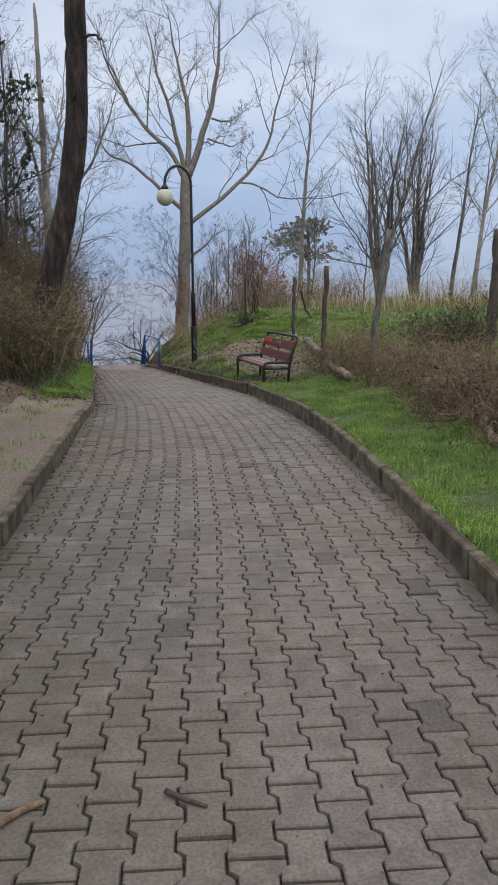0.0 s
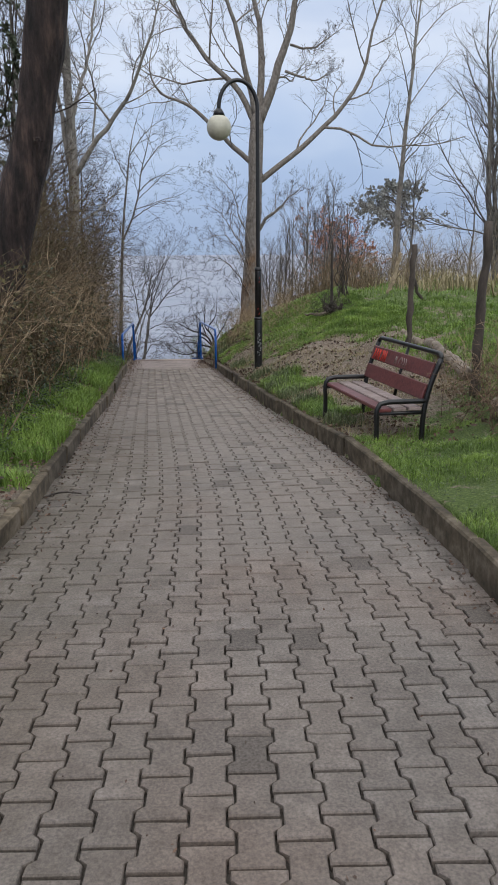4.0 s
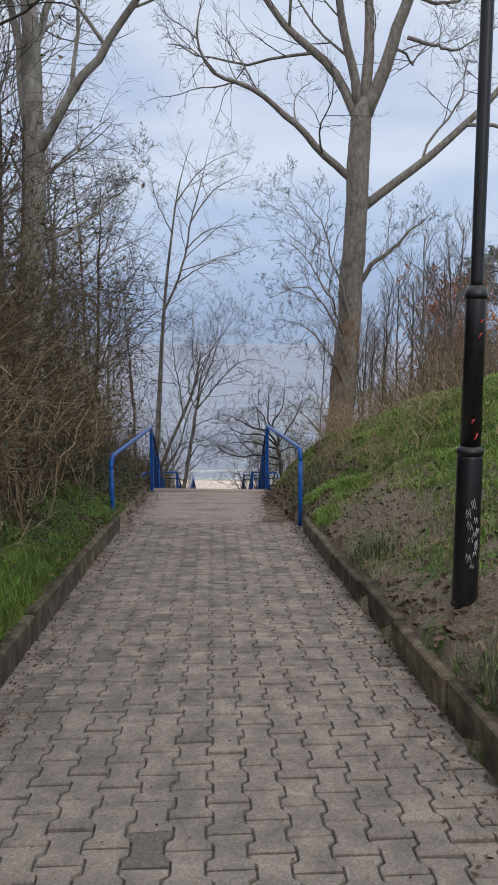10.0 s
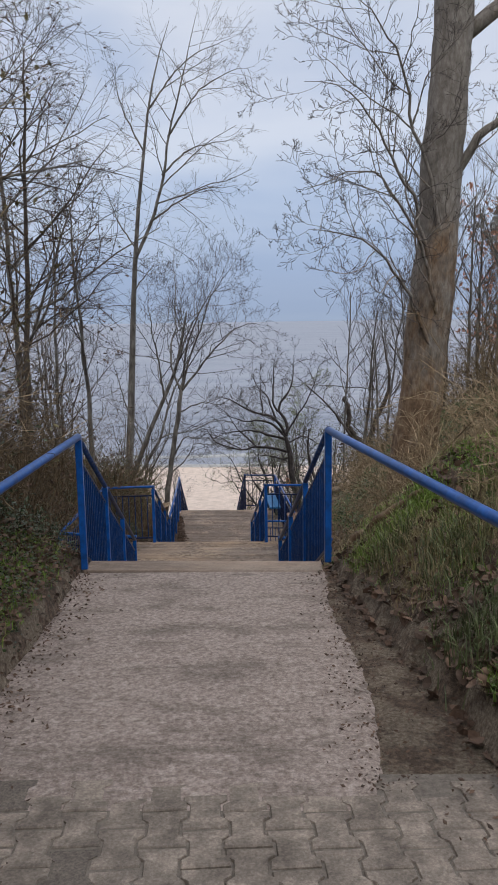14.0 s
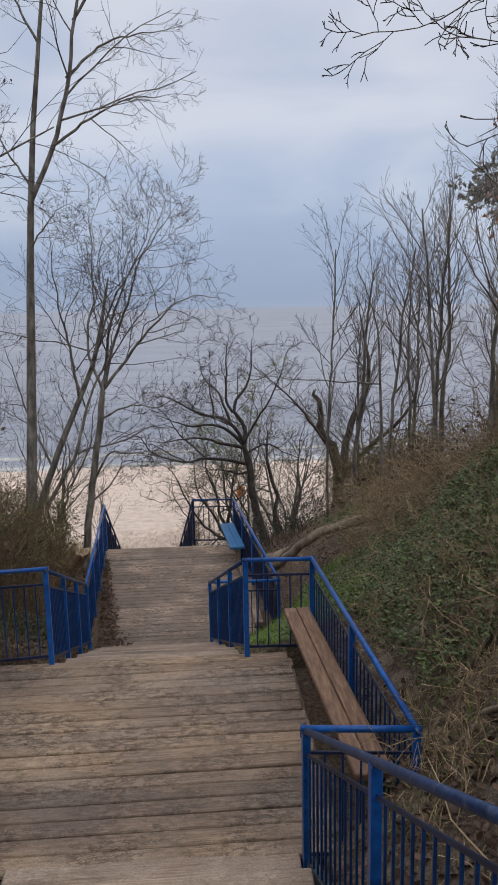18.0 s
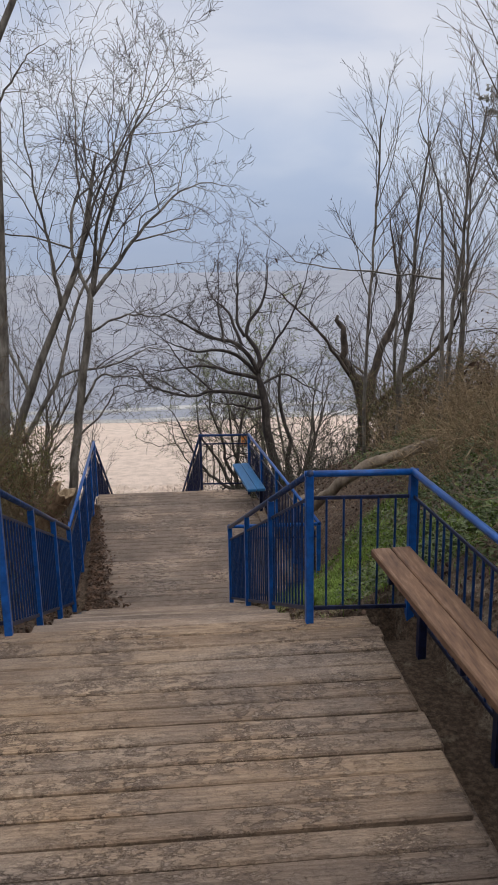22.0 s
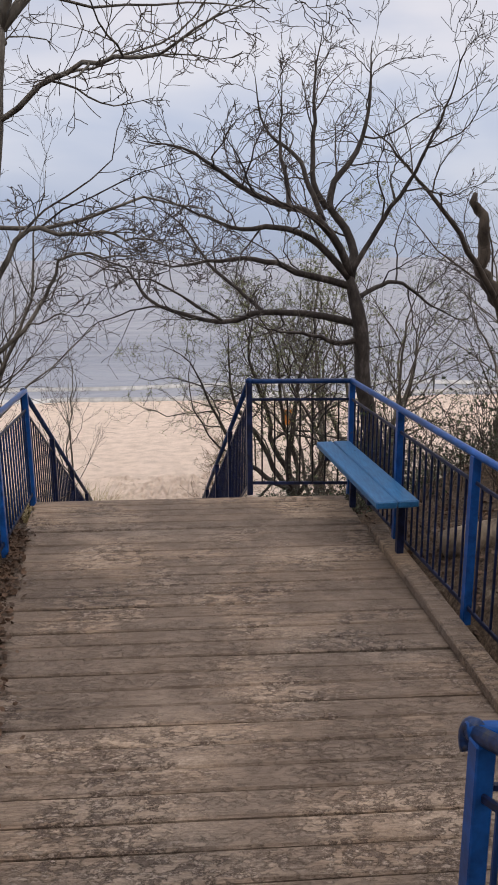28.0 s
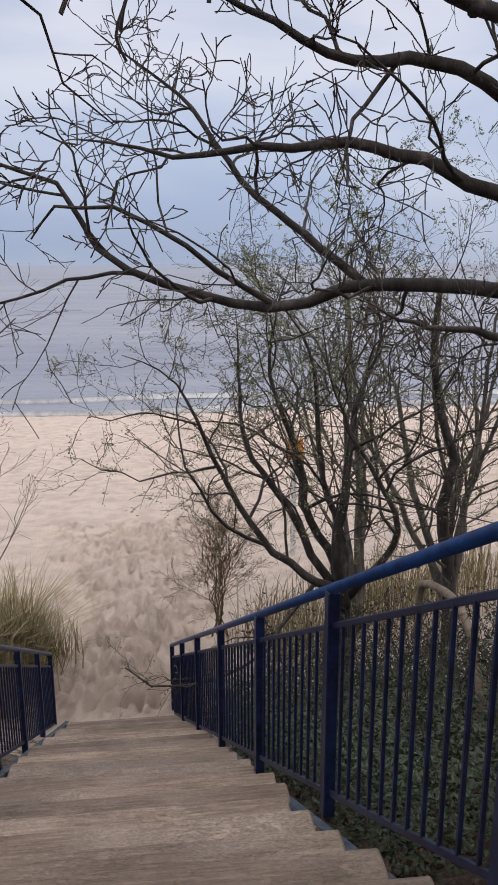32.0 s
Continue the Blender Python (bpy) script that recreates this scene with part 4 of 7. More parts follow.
def railing(p0, p1, high=1.0, posts=2, label="", low=0.06, top_mat=None, gap=0.10, group="stair railings", ends=(1, 1), stops=None, post_mat=None, bar_mat=None, curl=False):
    """One straight run of railing; p0, p1: ground points of its end posts. Upright bars, a handrail, an upper and a lower rail."""
    a, b = Vector(p0), Vector(p1)
    d = b - a
    flat = Vector((d.x, d.y, 0))
    rail = thing("railing", (0, 0, 0), label or "blue painted steel railing with upright bars", "railing", group)
    rail.location = a
    yaw = math.atan2(-flat.x, flat.y)
    def run(name, z, size, mat, round_=False, ext=0.0):
        e0, e1 = Vector((0, 0, z)) - d.normalized() * ext, d + Vector((0, 0, z)) + d.normalized() * ext
        if round_:
            piece(name, tube_mesh(name, [e0, lerp(e0, e1, 0.5), e1], size, mat, 10), rail)
        else:
            piece(name, block(name, (size[0], (e1 - e0).length, size[1]), mat, 0.004), rail, Matrix.Translation((e0 + e1) / 2) @ d.to_track_quat("Y", "Z").to_matrix().to_4x4())
    run("handrail", high, 0.022, top_mat or M_blue, True, 0.03)
    run("upper_rail", high - 0.16, (0.012, 0.025), M_navy)
    run("lower_rail", low + 0.02, (0.012, 0.03), M_navy)
    if curl:
        tip, way = d + Vector((0, 0, high)), flat.normalized()
        piece("end_curl", tube_mesh("end_curl", [tip + way * (0.03 + 0.05 * math.sin(q)) - Vector((0, 0, 0.05 * (1 - math.cos(q)))) for q in np.linspace(0, math.pi * 0.75, 8)], 0.0224, top_mat or M_blue, 10), rail)
    n = max(posts, 2)
    stops = stops or [k / (n - 1) for k in range(n)]
    for k in range(n):
        if (k == 0 and not ends[0]) or (k == n - 1 and not ends[1]):
            continue
        s = stops[k]
        piece("post", block("post", (0.05, 0.05, high + 0.02), post_mat or M_blue, 0.004), rail, Matrix.Translation(d * s + Vector((0, 0, high / 2 - 0.02))) @ Euler((0, 0, yaw)).to_matrix().to_4x4())
    nb = int(flat.length / gap)
    hb = high - 0.16 - low - 0.03
    for k in range(1, nb):
        s = k / nb
        if min(abs(s - q) for q in stops) * flat.length < 0.035:
            continue
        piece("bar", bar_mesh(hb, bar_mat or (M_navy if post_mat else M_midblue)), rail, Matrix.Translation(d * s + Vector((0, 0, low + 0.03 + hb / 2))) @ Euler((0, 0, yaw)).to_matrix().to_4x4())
    return rail

def bent_rail(points, foot, label):
    """A handrail of bent tube that turns down into its own post; foot: the height of the ground there."""
    r = thing("handrail", points[0], label, "handrail", "entry handrails")
    o = Vector(points[0])
    a, b = Vector(points[0]), Vector(points[1])
    line = [a.lerp(b, k / 5) - o for k in range(5)] + [Vector(p) - o for p in points[1:]]
    piece("tube", tube_mesh("tube", line, 0.027, M_blue, 14), r)
    end = Vector(points[-1])
    piece("post", tube_mesh("post", [end - o, Vector((end.x, end.y, (end.z + foot) / 2)) - o, Vector((end.x, end.y, foot)) - o], 0.0272, M_blue, 14), r)
    return r

def bend(top, fall, turn):
    """Points of a quarter turn of the tube, from along the fall to straight down."""
    p, d = Vector(top), Vector(fall).normalized()
    q = [p + d * (turn * math.sin(a)) + Vector((0, 0, -turn * (1 - math.cos(a)))) for a in np.linspace(0, math.pi / 2, 8)]
    return [tuple(v) for v in q]

bent_rail([(0.40, 26.47, 0.30)] + bend((0.825, 23.37, 0.385), (0.135, -1.0, 0.02), 0.14), -0.62, "bright blue bent tube handrail beside the landing")
bent_rail([(-1.49, 26.46, 0.27)] + bend((-1.36, 23.06, 0.325), (0.04, -1.0, 0.02), 0.14), -0.58, "bright blue bent tube handrail beside the landing")
railing((0.40, 26.47, -0.70), (0.11, 30.63, -2.80), 1.0, 4, top_mat=M_worn_rail, curl=True)
railing((-1.49, 26.46, -0.74), (-1.87, 30.67, -2.80), 1.0, 4, top_mat=M_worn_rail)
railing((0.11, 30.62, -2.73), (0.78, 30.55, -2.73), 0.95, 2, ends=(0, 1))
railing((0.78, 30.55, -2.78), (0.585, 33.49, -2.70), 1.0, 3, ends=(0, 1))
railing((-0.08, 33.53, -2.70), (0.585, 33.49, -2.70), 1.0, 2, ends=(0, 0))
railing((-0.08, 33.53, -2.70), (-0.415, 37.48, -4.43), 1.0, 4, top_mat=M_worn_rail, curl=True)
railing((-2.05, 33.58, -2.74), (-2.275, 37.24, -4.28), 1.0, 4, top_mat=M_worn_rail)
railing((-2.9, 33.50, -2.72), (-2.05, 33.58, -2.72), 1.0, 2, ends=(1, 0))
railing((-1.87, 30.67, -2.76), (-2.9, 30.72, -2.72), 1.0, 2, ends=(0, 1))
railing((-2.9, 30.72, -2.72), (-2.9, 33.50, -2.72), 1.0, 3, ends=(0, 0))
railing((-2.275, 37.24, -4.28), (-2.635, 42.40, -4.43), 1.0, 5, ends=(0, 1))
railing((-0.41, 37.52, -4.42), (0.66, 37.48, -4.42), 0.98, 2, ends=(0, 1))
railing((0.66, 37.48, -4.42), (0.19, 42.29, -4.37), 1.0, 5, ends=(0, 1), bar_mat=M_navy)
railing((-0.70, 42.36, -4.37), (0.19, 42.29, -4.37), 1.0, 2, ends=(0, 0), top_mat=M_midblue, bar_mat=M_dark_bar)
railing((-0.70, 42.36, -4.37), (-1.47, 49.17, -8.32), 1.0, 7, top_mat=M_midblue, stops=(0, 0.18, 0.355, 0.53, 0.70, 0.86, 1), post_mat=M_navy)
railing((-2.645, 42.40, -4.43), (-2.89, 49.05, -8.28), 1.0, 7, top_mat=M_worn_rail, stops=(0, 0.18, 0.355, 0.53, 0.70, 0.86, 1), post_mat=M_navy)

# ---- things beside the path ----
def street_lamp(at, reach):
    x, y, z = at
    lamp = thing("street_lamp", at, "black swan-neck street lamp with milky globe and scratched foot", "street lamp")
    sleeve = piece("foot_sleeve", tube_mesh("foot_sleeve", [(0, 0, -0.25), (0, 0, 0.05), (0, 0, 0.86), (0, 0, 0.90)], [0.072, 0.072, 0.070, 0.060], M_black, 16), lamp)
    middle = piece("middle_tube", tube_mesh("middle_tube", [(0, 0, 0.88), (0, 0, 1.72), (0, 0, 1.76)], [0.057, 0.055, 0.046], M_black, 14), lamp)
    piece("collar", tube_mesh("collar", [(0, 0, 0.875), (0, 0, 0.90), (0, 0, 0.93)], [0.068, 0.078, 0.060], M_black, 16), sleeve)
    piece("upper_collar", tube_mesh("upper_collar", [(0, 0, 1.73), (0, 0, 1.75), (0, 0, 1.80)], [0.058, 0.064, 0.045], M_black, 14), middle)
    neck = [(0, 0, 1.75), (0, 0, 2.6), (0, 0, 4.3)]
    for k in range(0, 11):
        a = math.pi * k / 10
        neck.append((-0.5 * reach * (1 - math.cos(a)) , 0.0, 4.36 + 0.44 * math.sin(a)))
    neck.append((-reach, 0, 4.30))
    swan = piece("swan_neck", tube_mesh("swan_neck", smooth_line(neck, 48), 0.034, M_black, 12), lamp)
    piece("globe_cap", tube_mesh("globe_cap", [(-reach, 0, 4.36), (-reach, 0, 4.31), (-reach, 0, 4.24)], [0.04, 0.075, 0.105], M_black, 18), swan)
    b = bmesh.new()
    bmesh.ops.create_uvsphere(b, u_segments=32, v_segments=20, radius=0.205)
    piece("globe", mesh_from_bm("globe", b, M_globe, True), swan, Matrix.Translation((-reach, 0, 4.06)), "milky white globe")
    rg = random.Random(3)
    for k in range(16):
        h = 0.26 + 0.024 * k + rg.uniform(-0.008, 0.008)
        a = -1.75 + rg.uniform(-0.45, 0.45)
        pts = [(0.0725 * math.cos(a + 0.09 * q), 0.0725 * math.sin(a + 0.09 * q), h + (0.026 if q % 2 else -0.012) * rg.uniform(0.5, 1)) for q in range(5)]
        piece("scratch_mark", tube_mesh("scratch_mark", pts, 0.0022, M_white, 4), sleeve)
    spray = simple("red_mark", ((0.3, (0.40, 0.04, 0.03)), (0.7, (0.55, 0.07, 0.05))), 20, 0.6)
    for h in (0.97, 1.06, 1.52, 1.60):
        a = -1.7 + rg.uniform(-0.3, 0.3)
        piece("red_mark", tube_mesh("red_mark", [(0.0575 * math.cos(a + 0.3 * q), 0.0575 * math.sin(a + 0.3 * q), h + 0.05 * q * rg.uniform(0.3, 1)) for q in (0, 0.5, 1)], 0.005, spray, 4), middle, None, "faded red paint mark")
    lamp.rotation_euler = (0, 0, 0.2)
    return lamp

street_lamp((1.637, 18.605, 0.14), 0.66)

def park_bench(at, yaw):
    """Steel-tube bench; x runs along the seat, -y is its front."""
    bench = thing("park_bench", at, "dark red slatted park bench with worn seat and black steel arms", "bench")
    bench.rotation_euler = (0, 0, yaw)
    W2 = 0.72
    for s in (-1, 1):
        x = s * W2
        frame_pts = [(x, -0.27, -0.25), (x, -0.27, 0.20), (x, -0.27, 0.36), (x, -0.255, 0.405), (x, -0.21, 0.42), (x, -0.05, 0.425), (x, 0.2, 0.42)]
        piece("arm", tube_mesh("arm", smooth_line(frame_pts, 26), 0.024, M_black, 10), bench)
        piece("back_leg", tube_mesh("back_leg", smooth_line([(x, 0.17, -0.25), (x, 0.175, 0.1), (x, 0.19, 0.36), (x, 0.25, 0.60), (x, 0.33, 0.80)], 18), 0.024, M_black, 10), bench)
        piece("seat_bearer", tube_mesh("seat_bearer", [(x, -0.27, 0.325), (x, 0.0, 0.32), (x, 0.19, 0.315)], 0.018, M_black, 8), bench)
    top = [(-W2, 0.325, 0.79), (-W2 + 0.01, 0.335, 0.82), (-W2 + 0.05, 0.34, 0.84), (-0.4, 0.34, 0.842), (0.4, 0.34, 0.842), (W2 - 0.05, 0.34, 0.84), (W2 - 0.01, 0.335, 0.82), (W2, 0.325, 0.79)]
    piece("top_tube", tube_mesh("top_tube", top, 0.022, M_black, 10), bench)
    for k, y in enumerate((-0.20, -0.055, 0.09)):
        piece("seat_slat", block("seat_slat", (1.48, 0.125, 0.036), M_worn if k else M_red, 0.008), bench, pose(0, y, 0.355, -2))
    for h, y in ((0.50, 0.195), (0.69, 0.262)):
        slat = piece("back_slat", block("back_slat", (1.40, 0.034, 0.15), M_red, 0.008), bench, pose(0, y, h, -20))
    piece("middle_bar", tube_mesh("middle_bar", [(0.02, 0.20, 0.32), (0.02, 0.25, 0.56), (0.02, 0.34, 0.84)], 0.016, M_black, 8), bench)
    rg = random.Random(5)
    red = simple("red_spray", ((0.3, (0.42, 0.03, 0.02)), (0.7, (0.6, 0.06, 0.04))), 20, 0.6)
    for k in range(7):
        x = -0.62 + 0.05 * k
        pts = [(x, 0.222, 0.635), (x + rg.uniform(-0.01, 0.03), 0.240, 0.69), (x + rg.uniform(-0.01, 0.03), 0.257, 0.74)]
        piece("spray_mark", tube_mesh("spray_mark", pts, 0.007, red, 4), slat, slat.matrix_basis.inverted(), "bright red spray paint stroke")
    for k in range(6):
        x = -0.08 + 0.05 * k
        pts = [(x, 0.226, 0.65), (x + rg.uniform(-0.02, 0.03), 0.24, 0.69), (x + rg.uniform(-0.02, 0.03), 0.252, 0.725)]
        piece("pale_mark", tube_mesh("pale_mark", pts, 0.005, M_worn, 4), slat, slat.matrix_basis.inverted(), "pale scratched mark")
    return bench

park_bench((2.475, 12.44, 0.44), math.atan2(-1.6, 0.30))

def seat_bench(p_far, p_near, wide, z, mats, label, cat_legs):
    """A backless bench of two planks on steel brackets."""
    a, b = Vector(p_far), Vector(p_near)
    d = b - a
    side = Vector((-d.y, d.x, 0)).normalized()
    bench = thing("deck_bench", (a + b) / 2, label, "bench")
    m = d.to_track_quat("Y", "Z").to_matrix().to_4x4()
    for s in (-1, 1):
        piece("plank", block("plank", (wide / 2 - 0.006, d.length, 0.05), mats, 0.008), bench, Matrix.Translation(side * s * wide / 4) @ m)
    for s in cat_legs:
        piece("bracket", block("bracket", (wide * 0.9, 0.04, 0.05), M_navy, 0.004), bench, Matrix.Translation(d * (s - 0.5) + Vector((0, 0, -0.05))) @ m)
        piece("leg", block("leg", (0.05, 0.05, z), M_navy, 0.004), bench, Matrix.Translation(d * (s - 0.5) + side * 0.38 * wide + Vector((0, 0, -0.05 - z / 2))) @ m)
    return bench

seat_bench((0.40, 33.32, -2.16), (0.55, 30.66, -2.16), 0.26, 0.52, M_plank, "long brown stained plank bench along the deck railing", (0.12, 0.5, 0.88))
seat_bench((0.02, 42.22, -3.91), (0.175, 40.55, -3.91), 0.30, 0.45, M_seatblue, "bright blue plank bench beside the lower deck railing", (0.15, 0.85))
tagged(new("timber_edging", block("timber_edging", (0.14, 3.4, 0.07), M_board, 0.01)), "weathered tan plank edging along the deck", "edging").matrix_basis = pose(0.31, 39.7, -4.385, 0, 0, 2.5)

def log(pts, r0, r1, mat, label, k=12):
    p = smooth_line(pts, 14)
    p += np.random.default_rng(int(abs(pts[0][0] * 100))).normal(0, 0.012, p.shape)
    ob = new("log", tube_mesh("log", p - p[0], np.linspace(r0, r1, 14), mat, k))
    ob.location = p[0]
    return tagged(ob, label, "log")

M_deadwood = simple("dead_wood", ((0.25, (0.11, 0.083, 0.062)), (0.75, (0.34, 0.28, 0.22))), 8, 0.95, 0, 0.7, 0.02, 0, 0.3, (1, 1, 0.6))
M_stump = simple("stump_bark", ((0.25, (0.07, 0.044, 0.027)), (0.55, (0.20, 0.13, 0.082)), (0.8, (0.33, 0.24, 0.165))), 9, 0.95, 0, 0.9, 0.02, 0, 0.3, (1, 1, 0.5))
def on(x, y, up=0.05):
    return (x, y, float(land(x, y)) + up)

log([(3.98, 18.1, 0.88), (3.94, 17.1, 0.88), (3.89, 16.1, 0.85)], 0.07, 0.065, M_deadwood, "pale fallen log lying on the bare soil behind the bench")
log([(3.99, 15.9, 0.90), (3.8, 14.5, 0.90), (3.62, 13.1, 0.88)], 0.075, 0.07, M_deadwood, "pale fallen log lying in the grass behind the bench")
log([(3.52, 11.9, 0.80), (3.44, 11.0, 0.80), (3.36, 10.0, 0.82)], 0.062, 0.056, M_deadwood, "thick fallen log half hidden in brown weeds")
log([(3.75, 6.4, 0.86), (3.5, 5.8, 0.90), (3.3, 5.2, 0.86)], 0.045, 0.04, M_deadwood, "fallen log half hidden in brown weeds")
log([(0.62, 40.9, -4.34), (1.2, 40.6, -4.05), (2.4, 39.6, -3.2)], 0.11, 0.13, M_deadwood, "thick fallen trunk lying on the bank beside the deck")
log([(0.70, 40.1, -4.42), (1.3, 39.7, -4.1), (2.4, 38.6, -3.2)], 0.09, 0.10, M_deadwood, "fallen trunk lying on the bank beside the deck")
log([(0.75, 38.9, -3.75), (1.35, 38.4, -3.05), (2.2, 37.8, -2.55)], 0.07, 0.08, M_deadwood, "fallen trunk on the grassy bank")
log([on(0.58, 26.95, 0.0), on(0.63, 26.9, 0.07), on(0.70, 26.85, 0.10), on(0.74, 26.7, 0.05), on(0.72, 26.5, 0.03), on(0.76, 26.35, 0.05), on(0.9, 26.2, 0.04), on(1.1, 26.1, -0.03)], 0.034, 0.030, M_stump, "pale crooked root sticking out of the bank", 8)
log([(0.56, 46.4, -5.9), (0.54, 46.3, -5.35), (0.56, 45.7, -5.22), (0.5, 45.1, -5.45), (0.45, 44.9, -6.0)], 0.035, 0.03, M_deadwood, "pale arching dead branch beside the lower stairs", 8)
for k, (x, y) in enumerate(((1.0, 28.6), (1.3, 29.3), (0.95, 29.9), (1.25, 31.2), (1.35, 32.4), (1.5, 27.8), (1.15, 30.6))):
    rr = np.random.default_rng(60 + k)
    p = [np.array(on(x + 0.16 * j, y + rr.normal(0, 0.12) + 0.1 * j * rr.normal(), 0.02 + 0.05 * rr.random())) for j in range(5)]
    rt = new("root", tube_mesh("root", smooth_line([v - p[0] for v in p], 12), np.linspace(0.022, 0.008, 12), M_deadwood, 7))
    rt.location = p[0]
    tagged(rt, "pale bare root sticking out of the clay bank", "root", "roots in the bank")
def broken_stump(at, axis, r0, r1, seed, label):
    """Leaning stump with a hollow, jagged rim."""
    rs = np.random.default_rng(seed)
    base, top = np.array((0.0, 0.0, 0.0)), np.array(axis, float)
    d = top / np.linalg.norm(top)
    u = np.cross(d, (0, 1, 0))
    u /= np.linalg.norm(u)
    w = np.cross(d, u)
    k = 20
    a = np.linspace(0, 2 * np.pi, k, endpoint=False)
    lump = 1 + 0.10 * np.sin(3 * a + seed) + 0.05 * rs.normal(size=k)
    jag = 0.05 * np.sin(2 * a + 1) + rs.normal(0, 0.025, k)
    ring = lambda s, r, j: base + np.outer(np.full(k, s), top) + np.outer(jag * j, d) + np.outer(np.cos(a) * lump * r, u) + np.outer(np.sin(a) * lump * r, w)
    outer = [ring(s, r0 + (r1 - r0) * s**0.6 + rs.normal(0, 0.006), s**3) for s in np.linspace(0, 1, 8)]
    rim = [ring(1.0, r1, 1.0), ring(1.015, r1 * 0.93, 1.3), ring(0.99, r1 * 0.66, 1.0), ring(0.80, r1 * 0.5, 0.0), ring(0.72, r1 * 0.08, 0.0)]
    faces = lambda m: [[i * k + j, i * k + (j + 1) % k, (i + 1) * k + (j + 1) % k, (i + 1) * k + j] for i in range(m - 1) for j in range(k)]
    ob = thing("tree_stump", at, label, "tree stump")
    piece("trunk", mesh_of("trunk", np.concatenate(outer), faces(8), M_stump, True), ob)
    piece("broken_rim", mesh_of("broken_rim", np.concatenate(rim), faces(5), M_splinter, True), ob, None, "pale splintered rim")
    return ob

M_splinter = simple("splintered_wood", ((0.25, (0.22, 0.15, 0.09)), (0.75, (0.50, 0.39, 0.27))), 14, 0.9, 0, 0.8, 0.01, 0, 0.3, (1, 1, 0.5))
broken_stump((-3.42, 39.9, float(land(-3.42, 39.9)) - 0.12), (0.67, -0.15, 0.93), 0.25, 0.155, 3, "leaning hollow stump with a pale broken rim")
broken_stump((-3.45, 40.4, float(land(-3.45, 40.4)) - 0.1), (0.06, -0.05, 1.05), 0.13, 0.075, 8, "upright stump with a splintered pale top")
for x, y, h, r, lean, lab in ((3.72, 16.1, 1.55, 0.05, 0.04, "dark rough wooden fence post"), (3.68, 13.0, 1.80, 0.055, 0.05, "dark rough wooden fence post"), (4.0, 11.0, 2.3, 0.055, 0.22, "weathered broken leaning snag beside the weeds"), (7.0, 13.0, 2.1, 0.10, 0.0, "dark thick wooden fence post"), (3.3, 21.0, 1.4, 0.035, 0.0, "thin dark wooden fence post")):
    z = float(land(x, y))
    post_ob = new("fence_post", tube_mesh("fence_post", smooth_line([(0, 0, -0.2), (lean * 0.25, 0.02, h * 0.4), (lean, 0.03, h)], 14) + np.random.default_rng(int(x * 10)).normal(0, 0.012, (14, 3)), np.linspace(r, r * 0.8, 14) * np.random.default_rng(int(y * 7)).uniform(0.82, 1.15, 14), M_bark if lean > 0.1 else M_bark_dark, 10))
    post_ob.location = (x, y, z)
    tagged(post_ob, lab, "fence post", "old fence posts")
log([on(5.05, 23.5, 0.0), (5.2, 23.5, 1.6), (5.35, 23.5, 2.15)], 0.05, 0.04, M_stem_pale, "pale slanting pole leaning in the field", 8)
log([(4.75, 20.2, 1.9), (5.1, 20.3, 1.2), on(5.6, 20.4, 0.0)], 0.035, 0.03, M_bark_dark, "dark slanting stake beside the fence post", 8)
for pts, r in ((((0.37, 1.36), (0.43, 1.31), (0.49, 1.27)), 0.010), (((-0.12, 1.27), (-0.05, 1.33), (0.01, 1.36)), 0.014), (((0.0, 6.58), (0.07, 6.68), (0.18, 6.84)), 0.005), (((1.50, 5.72), (1.46, 5.56), (1.43, 5.40)), 0.007), (((-0.42, 10.6), (-0.3, 10.75), (-0.15, 10.7)), 0.007)):
    p = [(x, y, float(floor_z(y)) + r) for x, y in pts]
    st = new("twig_on_path", tube_mesh("twig_on_path", smooth_line([np.array(v) - np.array(p[0]) for v in p], 7), np.linspace(r, r * 0.6, 7), M_stump if r == 0.014 else M_bark_dark, 6))
    st.location = p[0]
    tagged(st, "small broken twig lying on the pavers", "twig", "twigs on the path")
sign = thing("beach_sign", (1.0, 54.8, -8.64), "orange and white life-saving post standing on the sand", "sign post")
piece("post", block("post", (0.10, 0.10, 2.9), M_white, 0.01), sign, Matrix.Translation((0, 0, 1.2)))
piece("board", block("board", (0.32, 0.05, 0.40), M_orange, 0.01), sign, Matrix.Translation((0, -0.08, 2.3)))

